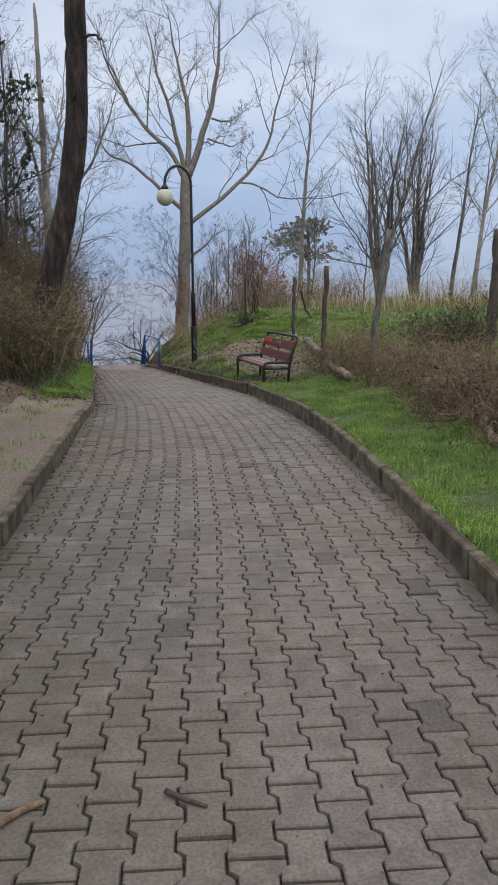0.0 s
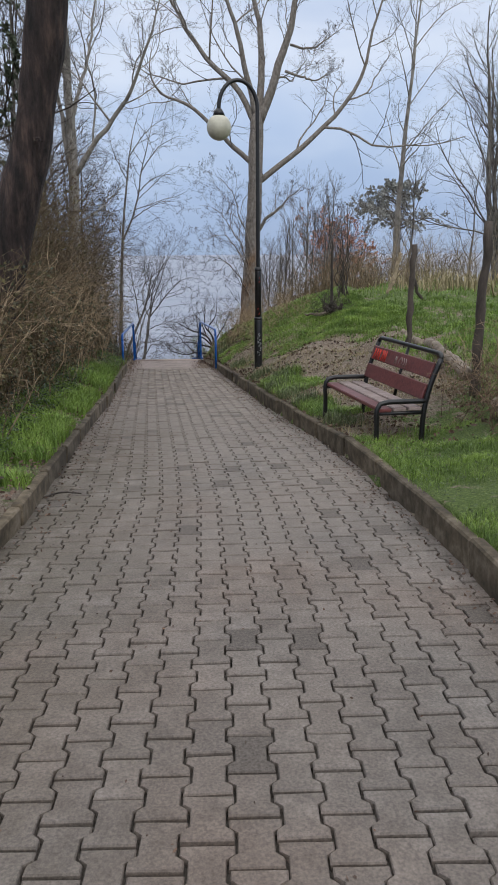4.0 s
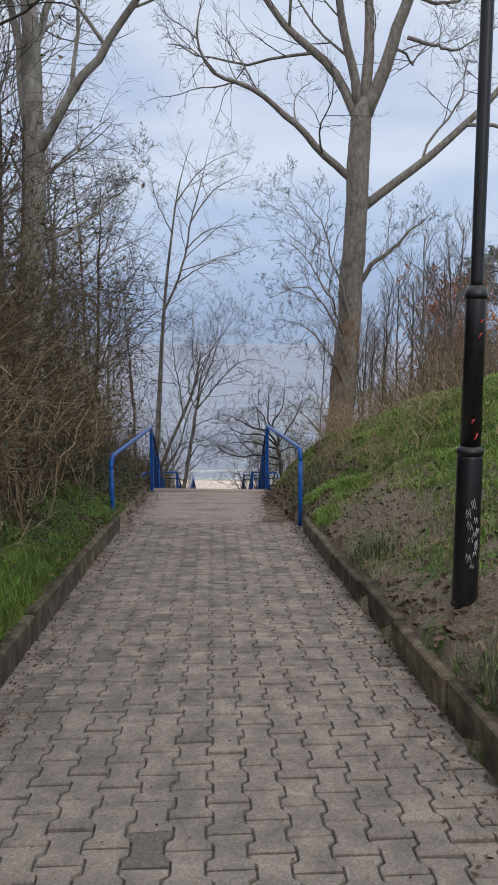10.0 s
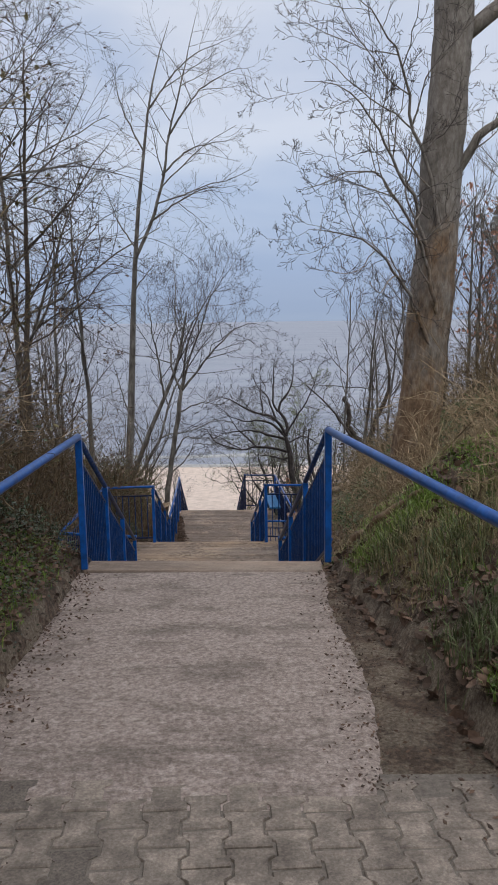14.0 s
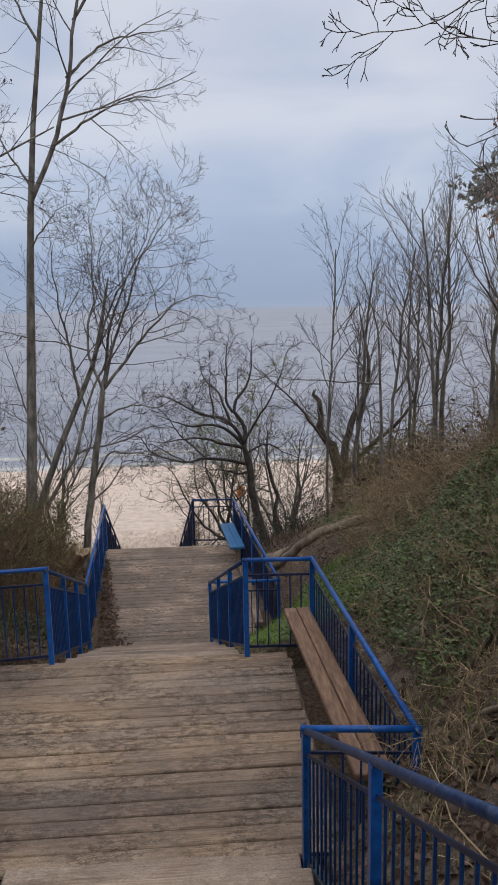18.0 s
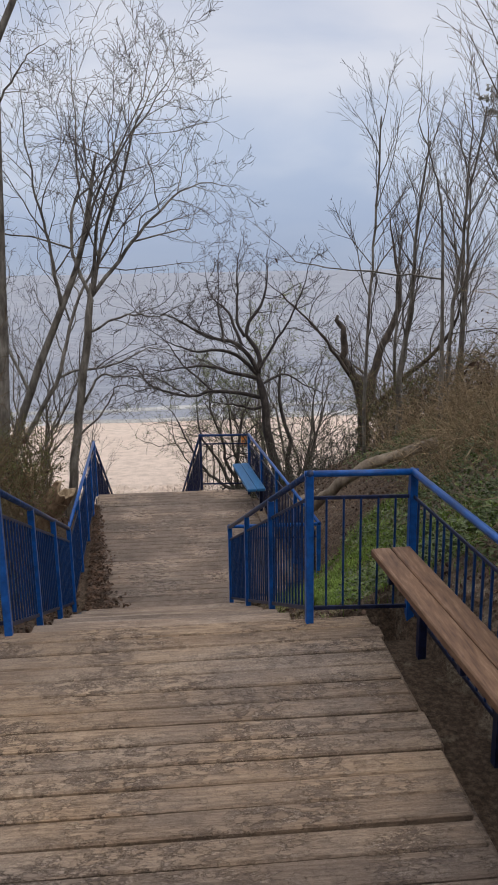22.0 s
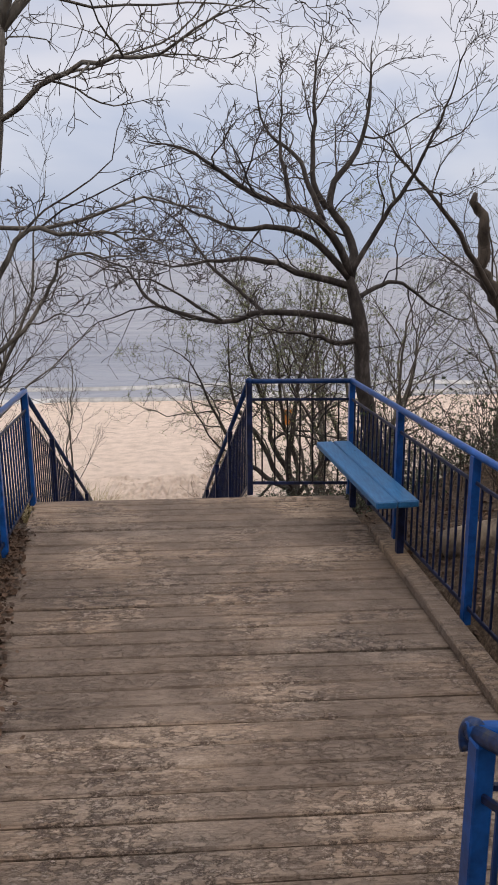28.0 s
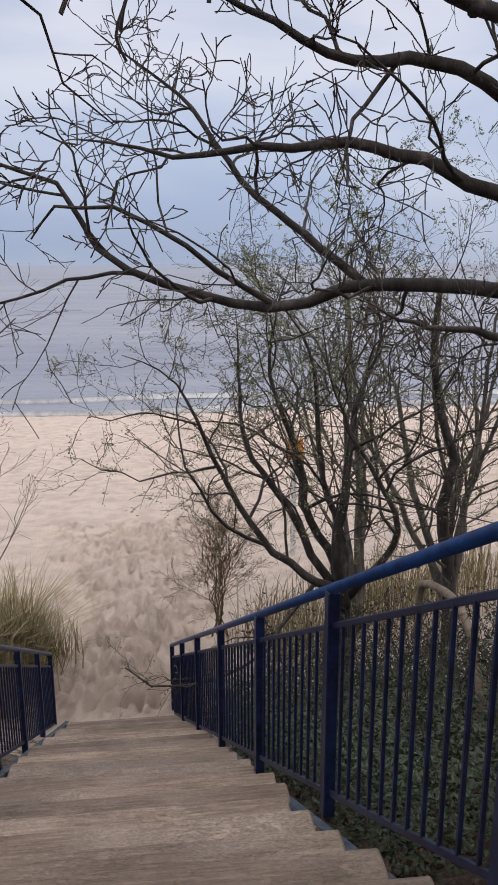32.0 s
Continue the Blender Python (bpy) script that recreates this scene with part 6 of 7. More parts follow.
# stems spreading behind the lower railing, breaking into bud
def clump(name, x, y, z, stems, high, r, seed, mats, label, buds=None, leaves=None, fan=0.5, levels=None, lean=(0, 0), group=""):
    rs = np.random.default_rng(seed)
    limbs = []
    for k in range(stems):
        a = rs.uniform(0, 2 * math.pi)
        o = fan * high * rs.uniform(0.25, 1.0)
        dx, dy = math.cos(a) * o + lean[0], math.sin(a) * o * 0.7 + lean[1]
        h = high * rs.uniform(0.7, 1.05)
        limbs.append(((x + rs.normal(0, 0.08), y + rs.normal(0, 0.08), z), (x + dx * 0.25 + rs.normal(0, 0.05), y + dy * 0.25, z + h * 0.35), (x + dx * 0.6 + rs.normal(0, 0.1), y + dy * 0.6, z + h * 0.7), (x + dx, y + dy, z + h)))
    return bare_tree(name, ((x, y, z - 0.3), (x, y, z + 0.02), (x + 0.01, y, z + 0.2)), limbs, r * 1.3, r, [r * rs.uniform(0.7, 1.1) for _ in limbs], seed, mats, label, levels or ((9, 0.40, 0.7, 0.05, 0.18, 6, 4), (6, 0.5, 0.7, 0.03, 0.2, 5, 3), (4, 0.5, 0.7, 0.02, 0.2, 3, 3)), limb_wig=0.035, buds=buds, leaves=leaves, k_trunk=8, category="tree" if high > 3 else "bush", group=group)

bare_tree("budding_shrub_tree", ((0.45, 48.2, -8.2), (0.4, 48.2, -7.0), (0.35, 48.2, -6.2), (0.33, 48.2, -6.0)), (
    ((0.33, 48.1, -6.2), (-0.07, 47.7, -5.86), (-0.62, 47.8, -5.44), (-0.91, 47.9, -4.94), (-1.19, 47.9, -4.33), (-1.39, 48.0, -3.90), (-1.86, 48.1, -3.69)),
    ((0.33, 48.2, -6.3), (0.16, 48.2, -6.02), (-0.19, 48.3, -5.27), (-0.60, 48.4, -4.61), (-0.64, 48.4, -4.04), (-0.74, 48.5, -3.30)),
    ((0.35, 48.3, -6.4), (0.33, 48.4, -6.05), (0.12, 48.5, -5.48), (-0.02, 48.6, -4.74), (-0.20, 48.6, -4.32), (-0.31, 48.7, -3.67), (-0.12, 48.8, -2.85)),
    ((0.38, 48.1, -6.4), (0.29, 48.0, -5.82), (0.39, 48.1, -5.24), (0.45, 48.2, -4.54), (0.49, 48.2, -4.09), (0.68, 48.3, -3.59), (0.63, 48.4, -3.08)),
    ((0.4, 48.3, -6.5), (0.51, 48.6, -6.07), (0.25, 48.7, -5.10), (0.14, 48.8, -4.54), (0.08, 48.8, -3.87), (-0.58, 48.9, -2.97)),
    ((0.42, 48.1, -6.3), (0.82, 47.8, -5.53), (0.59, 47.9, -5.01), (0.25, 48.0, -4.44), (0.15, 48.0, -4.05), (0.10, 48.1, -3.29))), 0.13, 0.10, (0.05, 0.05, 0.055, 0.065, 0.05, 0.04), 31, (M_bark_wet, M_twig),
    "many-stemmed shrub tree breaking into yellow-green bud", ((13, 0.46, 0.9, 0.03, 0.24, 9, 4), (7, 0.5, 0.85, 0.02, 0.28, 6, 3), (4, 0.55, 0.85, 0.01, 0.28, 4, 3)), buds=(22000, 0.011, M_bud), limb_wig=0.02)
bare_tree("crooked_beach_tree", ((1.95, 49.0, -8.0), (1.88, 49.0, -6.53), (1.76, 49.0, -5.45), (1.85, 49.0, -5.18), (1.64, 49.0, -4.5), (1.54, 49.0, -3.91), (1.58, 49.0, -3.0)), (), 0.10, 0.03, (), 38, (M_bark_wet, M_twig),
    "thin crooked bare tree above the beach", ((14, 0.36, 0.85, 0.04, 0.22, 7, 4), (7, 0.5, 0.8, 0.02, 0.24, 6, 3), (5, 0.55, 0.8, 0.01, 0.24, 4, 3)))
clump("budding_shrub_tree", 1.2, 50.6, -8.0, 5, 6.6, 0.05, 39, (M_bark, M_twig_pale), "tall many-stemmed shrub tree hazed with yellow-green buds", (9000, 0.018, M_bud), fan=0.34, levels=((7, 0.36, 0.7, 0.05, 0.18, 6, 4), (5, 0.5, 0.7, 0.03, 0.2, 5, 3), (3, 0.5, 0.7, 0.02, 0.2, 3, 3)))
clump("budding_shrub_tree", 2.4, 50.2, -7.6, 7, 5.2, 0.06, 32, GREY, "many-stemmed shrub tree breaking into yellow-green bud", (7000, 0.016, M_bud), fan=0.5)
clump("bare_shrub", -0.83, 50.37, -7.85, 9, 1.90, 0.012, 33, (M_twig_brown, M_twig_brown), "upright bare brown shrub beside the lower stairs", fan=0.10)
clump("bare_tree", 5.2, 50.0, -6.6, 6, 5.5, 0.06, 34, GREY, "grey many-stemmed bare tree near the beach", fan=0.45)
clump("bare_tree", -4.6, 47.0, -6.5, 6, 5.2, 0.05, 35, GREY, "slender many-stemmed bare tree near the beach", fan=0.4)
clump("bare_tree", -3.9, 50.4, -8.0, 2, 4.6, 0.035, 36, GREY, "thin pole-like bare tree on the sand edge", fan=0.12)
clump("bare_tree", -6.5, 44.0, -4.5, 6, 6.5, 0.07, 37, GREY, "grey many-stemmed bare tree near the beach", fan=0.4)

overhang = bare_tree("overhanging_tree", ((2.75, 39.3, float(land(2.75, 39.3)) - 0.1), (2.72, 39.3, -1.6), (2.68, 39.25, -0.6), (2.6, 39.2, 0.5)), (
    ((2.66, 39.25, -0.6), (1.5, 39.0, -0.5), (0.56, 38.8, -0.33), (0.41, 38.8, -0.22), (0.30, 38.8, -0.10), (0.10, 38.8, 0.05), (-0.09, 38.8, 0.23)), ((2.62, 39.2, 0.3), (2.3, 39.0, 1.3), (2.2, 38.9, 2.2))), 0.04, 0.014, (0.014, 0.014), 48, (M_bark, M_twig),
    "slim bare tree with a thin branch reaching over the deck", ((7, 0.30, 0.7, 0.03, 0.16, 6, 3), (3, 0.4, 0.6, 0.02, 0.16, 4, 3)), fine=0.0018)
lv_, lf_ = cards(np.array([(0.33, 38.84, -0.32)]) - np.array(overhang.location), 0.035, np.random.default_rng(4), 0.0, True)
piece("dead_leaf", mesh_of("dead_leaf", lv_, lf_, M_leaf_dead), overhang, None, "single withered leaf on the branch")

# ---- woods on both sides ----
THIN = ((14, 0.30, 0.75, 0.05, 0.14, 6, 4), (7, 0.45, 0.7, 0.04, 0.18, 5, 3), (5, 0.5, 0.7, 0.03, 0.2, 4, 3), (2, 0.5, 0.7, 0.02, 0.2, 3, 3))
def wood_tree(x, y, high, r, seed, mats, label, lean=0.0, levels=THIN, group="", leaves=None, buds=None):
    rs = np.random.default_rng(seed)
    z = float(land(x, y)) - 0.1
    l1, l2 = rs.normal(0, 0.05, 2) * high + (lean, 0)
    return bare_tree("bare_tree", ((x, y, z), (x + l1 * 0.2, y + l2 * 0.2, z + high * 0.3), (x + l1 * 0.6, y + l2 * 0.6, z + high * 0.65), (x + l1, y + l2, z + high)), (), r, 0.012, (), seed, mats, label, levels, k_trunk=9, wig=0.02 / r, group=group, leaves=leaves, buds=buds)

rs_w = np.random.default_rng(77)
LEFT = ((-3.0, 17.5, 9, 0.10), (-4.4, 19.5, 10, 0.13), (-3.6, 22.0, 8.5, 0.08), (-5.2, 23.5, 11, 0.14), (-4.3, 28.5, 9, 0.09), (-5.6, 31.0, 10, 0.11), (-4.2, 33.5, 7.5, 0.07), (-6.8, 27.0, 11, 0.13), (-7.5, 21.0, 11, 0.14), (-6.2, 36.0, 9, 0.10), (-4.6, 37.0, 7, 0.06), (-8.8, 33.0, 10, 0.12), (-9.0, 16.5, 10, 0.13), (-5.0, 13.5, 9, 0.10), (-7.2, 11.0, 10, 0.12), (-3.9, 15.2, 8, 0.07), (-2.6, 20.6, 6.5, 0.05), (-6.6, 40.5, 8, 0.09), (-5.6, 16.8, 10.5, 0.09))
for k, (x, y, h, r) in enumerate(LEFT):
    wood_tree(x, y, h, r, 100 + k, (DARK, GREY, DARK)[k % 3], ("dark slim bare tree in the wood", "grey slim bare tree in the wood", "dark slim bare tree in the wood")[k % 3], group="left wood", leaves=(260, 0.03, M_leaf_dead) if k in (4, 5, 6) else None)
wood_tree(-4.0, 30.4, 7.5, 0.08, 140, PALE, "birch with fine drooping twigs and a few dead leaves", levels=((22, 0.34, 0.9, 0.03, 0.12, 7, 4), (8, 0.5, 0.6, -0.10, 0.12, 6, 3), (5, 0.6, 0.5, -0.14, 0.12, 4, 3)), leaves=(500, 0.028, M_leaf_dead))
for x, y, h, q in ((-4.5, 34.8, 8.5, 142), (-4.2, 27.6, 8.5, 143), (-5.0, 24.6, 9.5, 144)):
    wood_tree(x, y, h, 0.075, q, (M_bark, M_twig), "birch with dense fine drooping twigs", levels=((26, 0.36, 0.95, 0.02, 0.12, 8, 4), (10, 0.5, 0.65, -0.08, 0.14, 6, 3), (6, 0.55, 0.55, -0.12, 0.14, 4, 3)), leaves=(300, 0.026, M_leaf_dead), group="left wood")
wood_tree(-3.3, 34.6, 6.0, 0.06, 141, GREY, "slim bare tree with a few dead leaves beside the stairs", leaves=(400, 0.03, M_leaf_dead))
RIGHT = ((7.65, 34.3, 12, 0.14, 0.5), (13.5, 28.4, 10, 0.11, 0.2), (14.5, 33.0, 9.5, 0.12, 0.0), (6.4, 37.0, 5.0, 0.05, 0.0), (8.6, 39.0, 5.5, 0.06, 0.0), (5.0, 35.0, 4.5, 0.045, 0.2), (12.4, 40.0, 7, 0.08, 0.0), (17.0, 36.0, 9, 0.11, 0.0))
for k, (x, y, h, r, ln) in enumerate(RIGHT):
    wood_tree(x, y, h, r, 200 + k, PALE if k in (0, 1) else GREY, "tall pale bare tree beyond the field" if k in (0, 1) else "grey bare tree beyond the field", ln, group="field-side trees", levels=THIN)
SLOPE = ((2.1, 41.3, 5.6, 0.034), (2.6, 41.1, 5.0, 0.06), (3.5, 39.0, 4.6, 0.05), (4.2, 40.5, 5.2, 0.06), (4.8, 38.0, 5.0, 0.06), (5.6, 41.0, 5.5, 0.06), (3.2, 43.2, 4.5, 0.05), (4.5, 43.5, 5.2, 0.06), (6.2, 38.6, 5.4, 0.07), (5.6, 36.0, 5.2, 0.06), (3.6, 36.4, 4.8, 0.05), (6.8, 44.0, 5.0, 0.06), (7.6, 41.5, 5.8, 0.07), (4.2, 34.2, 4.6, 0.05), (2.9, 34.9, 3.6, 0.035), (8.5, 36.0, 6.0, 0.07), (3.3, 37.6, 4.6, 0.04), (3.9, 35.6, 4.4, 0.04), (4.6, 36.6, 4.9, 0.045), (5.2, 39.4, 5.3, 0.05), (3.0, 39.9, 4.8, 0.04), (4.0, 41.9, 4.9, 0.045), (6.0, 42.4, 5.2, 0.05), (5.0, 34.0, 4.6, 0.04))
for k, (x, y, h, r) in enumerate(SLOPE):
    wood_tree(x, y, h, r, 300 + k, (M_bark, M_twig_pale) if k % 3 else GREY, "slim bare tree in the thicket on the slope", 0.2, group="slope thicket", levels=((14, 0.34, 0.55, 0.08, 0.12, 6, 4), (7, 0.5, 0.5, 0.06, 0.15, 5, 3), (4, 0.5, 0.5, 0.05, 0.16, 3, 3)))
clump("spreading_bare_tree", 10.6, 31.5, float(land(10.6, 31.5)), 7, 10.0, 0.13, 43, GREY, "grey bare tree with many upswept stems beyond the field", fan=0.36, levels=((12, 0.34, 0.6, 0.06, 0.12, 7, 4), (7, 0.45, 0.6, 0.05, 0.15, 5, 3), (5, 0.5, 0.6, 0.04, 0.16, 4, 3)))
clump("spreading_bare_tree", 13.2, 34.0, float(land(13.2, 34.0)), 6, 9.0, 0.12, 44, GREY, "grey bare tree with many upswept stems beyond the field", fan=0.36, levels=((12, 0.34, 0.6, 0.06, 0.12, 7, 4), (7, 0.45, 0.6, 0.05, 0.15, 5, 3), (5, 0.5, 0.6, 0.04, 0.16, 4, 3)))
clump("root_clump", 3.2, 20.6, float(land(3.2, 20.6)) + 0.03, 6, 0.26, 0.04, 45, DARK, "small dark uprooted root clump on the mound", fan=0.7)
clump("bare_shrub", 3.9, 23.2, float(land(3.9, 23.2)), 12, 1.9, 0.016, 46, DARK, "thin dark upright stems on the mound", fan=0.22, levels=((4, 0.3, 0.4, 0.05, 0.1, 5, 3),))
log([on(3.15, 20.5, 0.08), on(2.95, 20.55, 0.10), on(2.75, 20.8, 0.08)], 0.03, 0.02, M_deadwood, "pale root branch beside the uprooted clump", 8)
clump("copper_leaved_beech", 6.5, 38.6, float(land(6.5, 38.6)), 9, 4.6, 0.035, 41, (M_bark, M_twig_pale), "young beech still holding copper-brown leaves", leaves=(4200, 0.060, M_leaf_orange), fan=0.28)

# pine with flat sprays, far across the field; haze is put into its needle colour
rs_p = np.random.default_rng(62)
pine_limbs = []
for k in range(26):
    a, z0 = rs_p.uniform(0, 6.28), (4.1, 4.9, 5.7, 6.3)[k % 4] + rs_p.uniform(-0.12, 0.12)
    reach = (3.1, 2.9, 2.2, 1.3)[k % 4] * rs_p.uniform(0.6, 1.05)
    pine_limbs.append(((12.7, 55.5, z0 - 0.5), (12.7 + 0.5 * reach * math.cos(a), 55.5 + 0.5 * reach * math.sin(a), z0), (12.7 + reach * math.cos(a), 55.5 + reach * math.sin(a), z0 + 0.15)))
bare_tree("far_pine", ((12.6, 55.5, -8.9), (12.5, 55.5, -3.0), (12.8, 55.5, 2.0), (12.7, 55.5, 6.2)), pine_limbs, 0.24, 0.10, [0.06] * 26, 60, (M_bark, M_needle_haze), "tall pine with a flat layered crown, needles paled for haze", ((9, 0.4, 0.9, 0.01, 0.12, 5, 4), (5, 0.35, 0.8, 0.02, 0.12, 4, 3)), leaves=(9000, 0.085, M_needle_haze))
wood_tree(-3.04, 19.0, 9.0, 0.10, 61, (M_bark_pine, M_needle), "pine with dark drooping sprays in the wood", levels=((18, 0.3, 1.2, -0.02, 0.1, 6, 4), (8, 0.4, 0.7, 0.0, 0.14, 5, 3)), leaves=(7000, 0.05, M_needle))

# ---- undergrowth ----
def scatter(rs, n, xa, xb, ya, yb):
    return rs.uniform(xa, xb, n), rs.uniform(ya, yb, n)

def thicket(name, spots, tall, seed, mat, label, r=0.006, arch=0.5, shoots=3, dirx=0.0, leaf=None, cat="undergrowth"):
    """Arching stems from many spots, with side shoots, as one tangle."""
    rs = np.random.default_rng(seed)
    x, y = spots
    n = len(x)
    z = land(x, y) - 0.03
    h = tall * rs.uniform(0.45, 1.1, n)
    a = rs.uniform(0, 2 * np.pi, n)
    o = arch * h * rs.uniform(0.3, 1.3, n)
    dx, dy = np.cos(a) * o + dirx * h, np.sin(a) * o
    t = np.linspace(0, 1, 7)[None, :]
    px = x[:, None] + dx[:, None] * t**1.5
    pyy = y[:, None] + dy[:, None] * t**1.5
    pz = z[:, None] + h[:, None] * (1.55 * t - 0.6 * t**2.2)
    lim_l, lim_r = edge_l(pyy) - 0.25, edge_r(pyy) + 0.25
    px = np.where(x[:, None] < edge_l(y)[:, None], lim_l - 0.25 * np.logaddexp(0, (lim_l - px) / 0.25), lim_r + 0.25 * np.logaddexp(0, (px - lim_r) / 0.25))
    pts = np.stack([px, pyy, pz], -1) + np.cumsum(rs.normal(0, 0.055, (n, 7, 3)), 1)
    rad = np.repeat(np.linspace(r, r * 0.45, 7)[None], n, 0) * rs.uniform(0.6, 1.5, (n, 1))
    v, f = tubes(pts, rad, 3, False)
    V, F, off = [v], list(f), len(v)
    cp, cr = pts, rad
    for per, ratio in ((shoots, 0.42), (2, 0.5)):
        cp, cr = grow(cp, cr, per, ratio, 0.8, 0.0, 0.2, 4, rs, 0.2, 0.0018)
        v, f = tubes(cp, cr, 3, False)
        V.append(v)
        F += [[i + off for i in q] for q in f]
        off += len(v)
    ob = thing(name, (0, 0, 0), label, cat, kind="stuff")
    piece("stems", mesh_of("stems", np.concatenate(V), F, mat), ob)
    if leaf:
        count, size, lm_ = leaf
        tips = cp.reshape(-1, 3)
        v, f = cards(tips[rs.integers(0, len(tips), count)], size, rs)
        piece("leaves", mesh_of("leaves", v, f, lm_), ob)
    return ob

rs_u = np.random.default_rng(5)
def strip(n, ya, yb, near, far, side, power=1.0):
    y = rs_u.uniform(ya, yb, n)
    o = near + (far - near) * rs_u.random(n) ** power
    return (edge_l(y) - o, y) if side < 0 else (edge_r(y) + o, y)

thicket("hedge", strip(430, 10.9, 15.4, 0.7, 3.2, -1, 0.8), 1.15, 426, M_twig_hedge, "low olive-brown bramble hedge around the pine", 0.005, 1.0, 5, 0.05, (16000, 0.021, M_leaf_hedge))
thicket("hedge", strip(1150, 15.0, 26.5, 0.8, 3.6, -1, 0.8), 2.2, 401, M_twig_hedge, "brown leafless bramble hedge on the bank beside the path", 0.005, 1.0, 5, 0.05, (30000, 0.021, M_leaf_hedge))
# dark leaf colour low down stands in for the hedge's shaded recesses
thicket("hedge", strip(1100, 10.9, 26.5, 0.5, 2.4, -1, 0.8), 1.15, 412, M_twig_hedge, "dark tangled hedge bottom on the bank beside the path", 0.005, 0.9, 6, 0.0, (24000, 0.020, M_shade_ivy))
thicket("hedge", strip(240, 12.5, 26.5, 0.55, 2.2, -1, 0.8), 1.5, 413, M_stem_tan, "tan dry stems through the hedge beside the path", 0.0045, 0.8, 4, 0.0)
thicket("hedge", strip(360, 11.0, 15.5, 0.7, 2.2, -1), 0.95, 402, M_twig_hedge, "dense brown leafless hedge at the foot of the pine", 0.006, 0.5, 4, 0.1, (18000, 0.022, M_leaf_hedge))
thicket("hedge", strip(380, 11.2, 25.5, 0.35, 2.0, -1, 0.9), 1.3, 421, M_stem_tan, "long tan arching stems on the face of the hedge", 0.0065, 1.1, 5, 0.1)
thicket("hedge", strip(520, 18.0, 27.5, 1.2, 3.8, -1), 3.1, 422, M_twig_hedge, "tall dark bare brushwood behind the hedge", 0.006, 0.45, 6, 0.0, (5000, 0.024, M_leaf_dead))
thicket("weeds", strip(420, 3.6, 7.5, 0.95, 2.4, 1, 0.8), 0.36, 423, M_twig_weed, "heaped dark brown dead weeds beside the path", 0.006, 1.1, 5, -0.1, (2600, 0.026, M_leaf_dead))
thicket("bramble", strip(90, 14, 26, 0.9, 1.8, -1), 1.4, 403, M_stem_pale, "pale arching bramble stems along the bank", 0.006, 0.5, 2, 0.0)
thicket("thatch", strip(750, 34.0, 41.0, 1.9, 3.4, 1), 0.5, 414, M_stem_tan, "dry tan stems hanging over the crest of the bank", 0.004, 1.3, 4, -0.5)
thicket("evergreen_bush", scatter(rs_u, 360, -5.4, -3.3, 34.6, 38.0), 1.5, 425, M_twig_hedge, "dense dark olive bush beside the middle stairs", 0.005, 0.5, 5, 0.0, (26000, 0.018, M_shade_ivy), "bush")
thicket("olive_bush", scatter(rs_u, 620, -5.6, -3.25, 38.2, 41.6), 1.5, 415, M_twig_brown, "dense olive-green bush beside the lower deck", 0.005, 0.45, 5, 0.0, (36000, 0.017, M_olive), "bush")
thicket("olive_bush", scatter(rs_u, 260, 2.4, 4.6, 41.0, 44.0), 1.3, 416, M_twig_brown, "olive-green bush above the beach", 0.005, 0.45, 5, 0.0, (14000, 0.016, M_olive), "bush")
thicket("hedge", strip(1300, 26.5, 37.5, 0.55, 4.0, -1), 1.6, 404, M_twig_hedge, "brown tangled undergrowth beside the upper stairs", 0.005, 0.8, 4, 0.0, (4000, 0.028, M_leaf_dead))
thicket("undergrowth", strip(560, 37, 46, 0.7, 4.5, -1), 0.7, 405, M_twig_brown, "low brown undergrowth beside the lower deck", 0.005, 0.5, 3, 0.0, (4000, 0.024, M_leaf_hedge))
thicket("undergrowth", strip(600, 29.5, 41.5, 2.4, 6.5, 1), 0.8, 406, M_twig_brown, "brown tangled undergrowth on the slope above the deck", 0.005, 0.9, 4, -0.25, (3500, 0.03, M_leaf_dead))
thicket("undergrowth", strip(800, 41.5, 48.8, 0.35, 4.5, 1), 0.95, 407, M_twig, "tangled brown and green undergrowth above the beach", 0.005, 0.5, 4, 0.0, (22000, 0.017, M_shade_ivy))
thicket("weeds", strip(520, 6.5, 12.6, 1.15, 2.5, 1), 0.48, 408, M_twig_weed, "brown dry weeds heaped beside the path", 0.005, 0.75, 5, 0.0, (4000, 0.016, M_olive))
thicket("weeds", strip(90, 1.0, 6.5, 1.0, 2.6, 1), 0.35, 409, M_twig_brown, "brown dry weeds heaped beside the path", 0.005, 0.6, 4, 0.0, (1200, 0.03, M_leaf_dead))
thicket("weeds", strip(300, 7.0, 13.2, 1.5, 2.7, 1), 0.55, 417, M_stem_tan, "dry tan weed stalks heaped beside the path", 0.004, 0.3, 4, 0.0)
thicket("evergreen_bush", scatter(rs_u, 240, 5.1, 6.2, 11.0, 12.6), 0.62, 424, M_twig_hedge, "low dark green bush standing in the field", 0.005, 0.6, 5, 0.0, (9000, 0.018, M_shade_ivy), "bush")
thicket("thicket", scatter(rs_u, 700, 4.5, 16, 25, 40), 1.5, 410, M_stem_pale, "pale dry stems at the far side of the field", 0.008, 0.3, 3, 0.0)
thicket("thicket", scatter(rs_u, 1100, 2.9, 9, 27, 37), 1.5, 411, M_twig_brown, "brown bare undergrowth behind the mound", 0.006, 0.4, 4, 0.0)

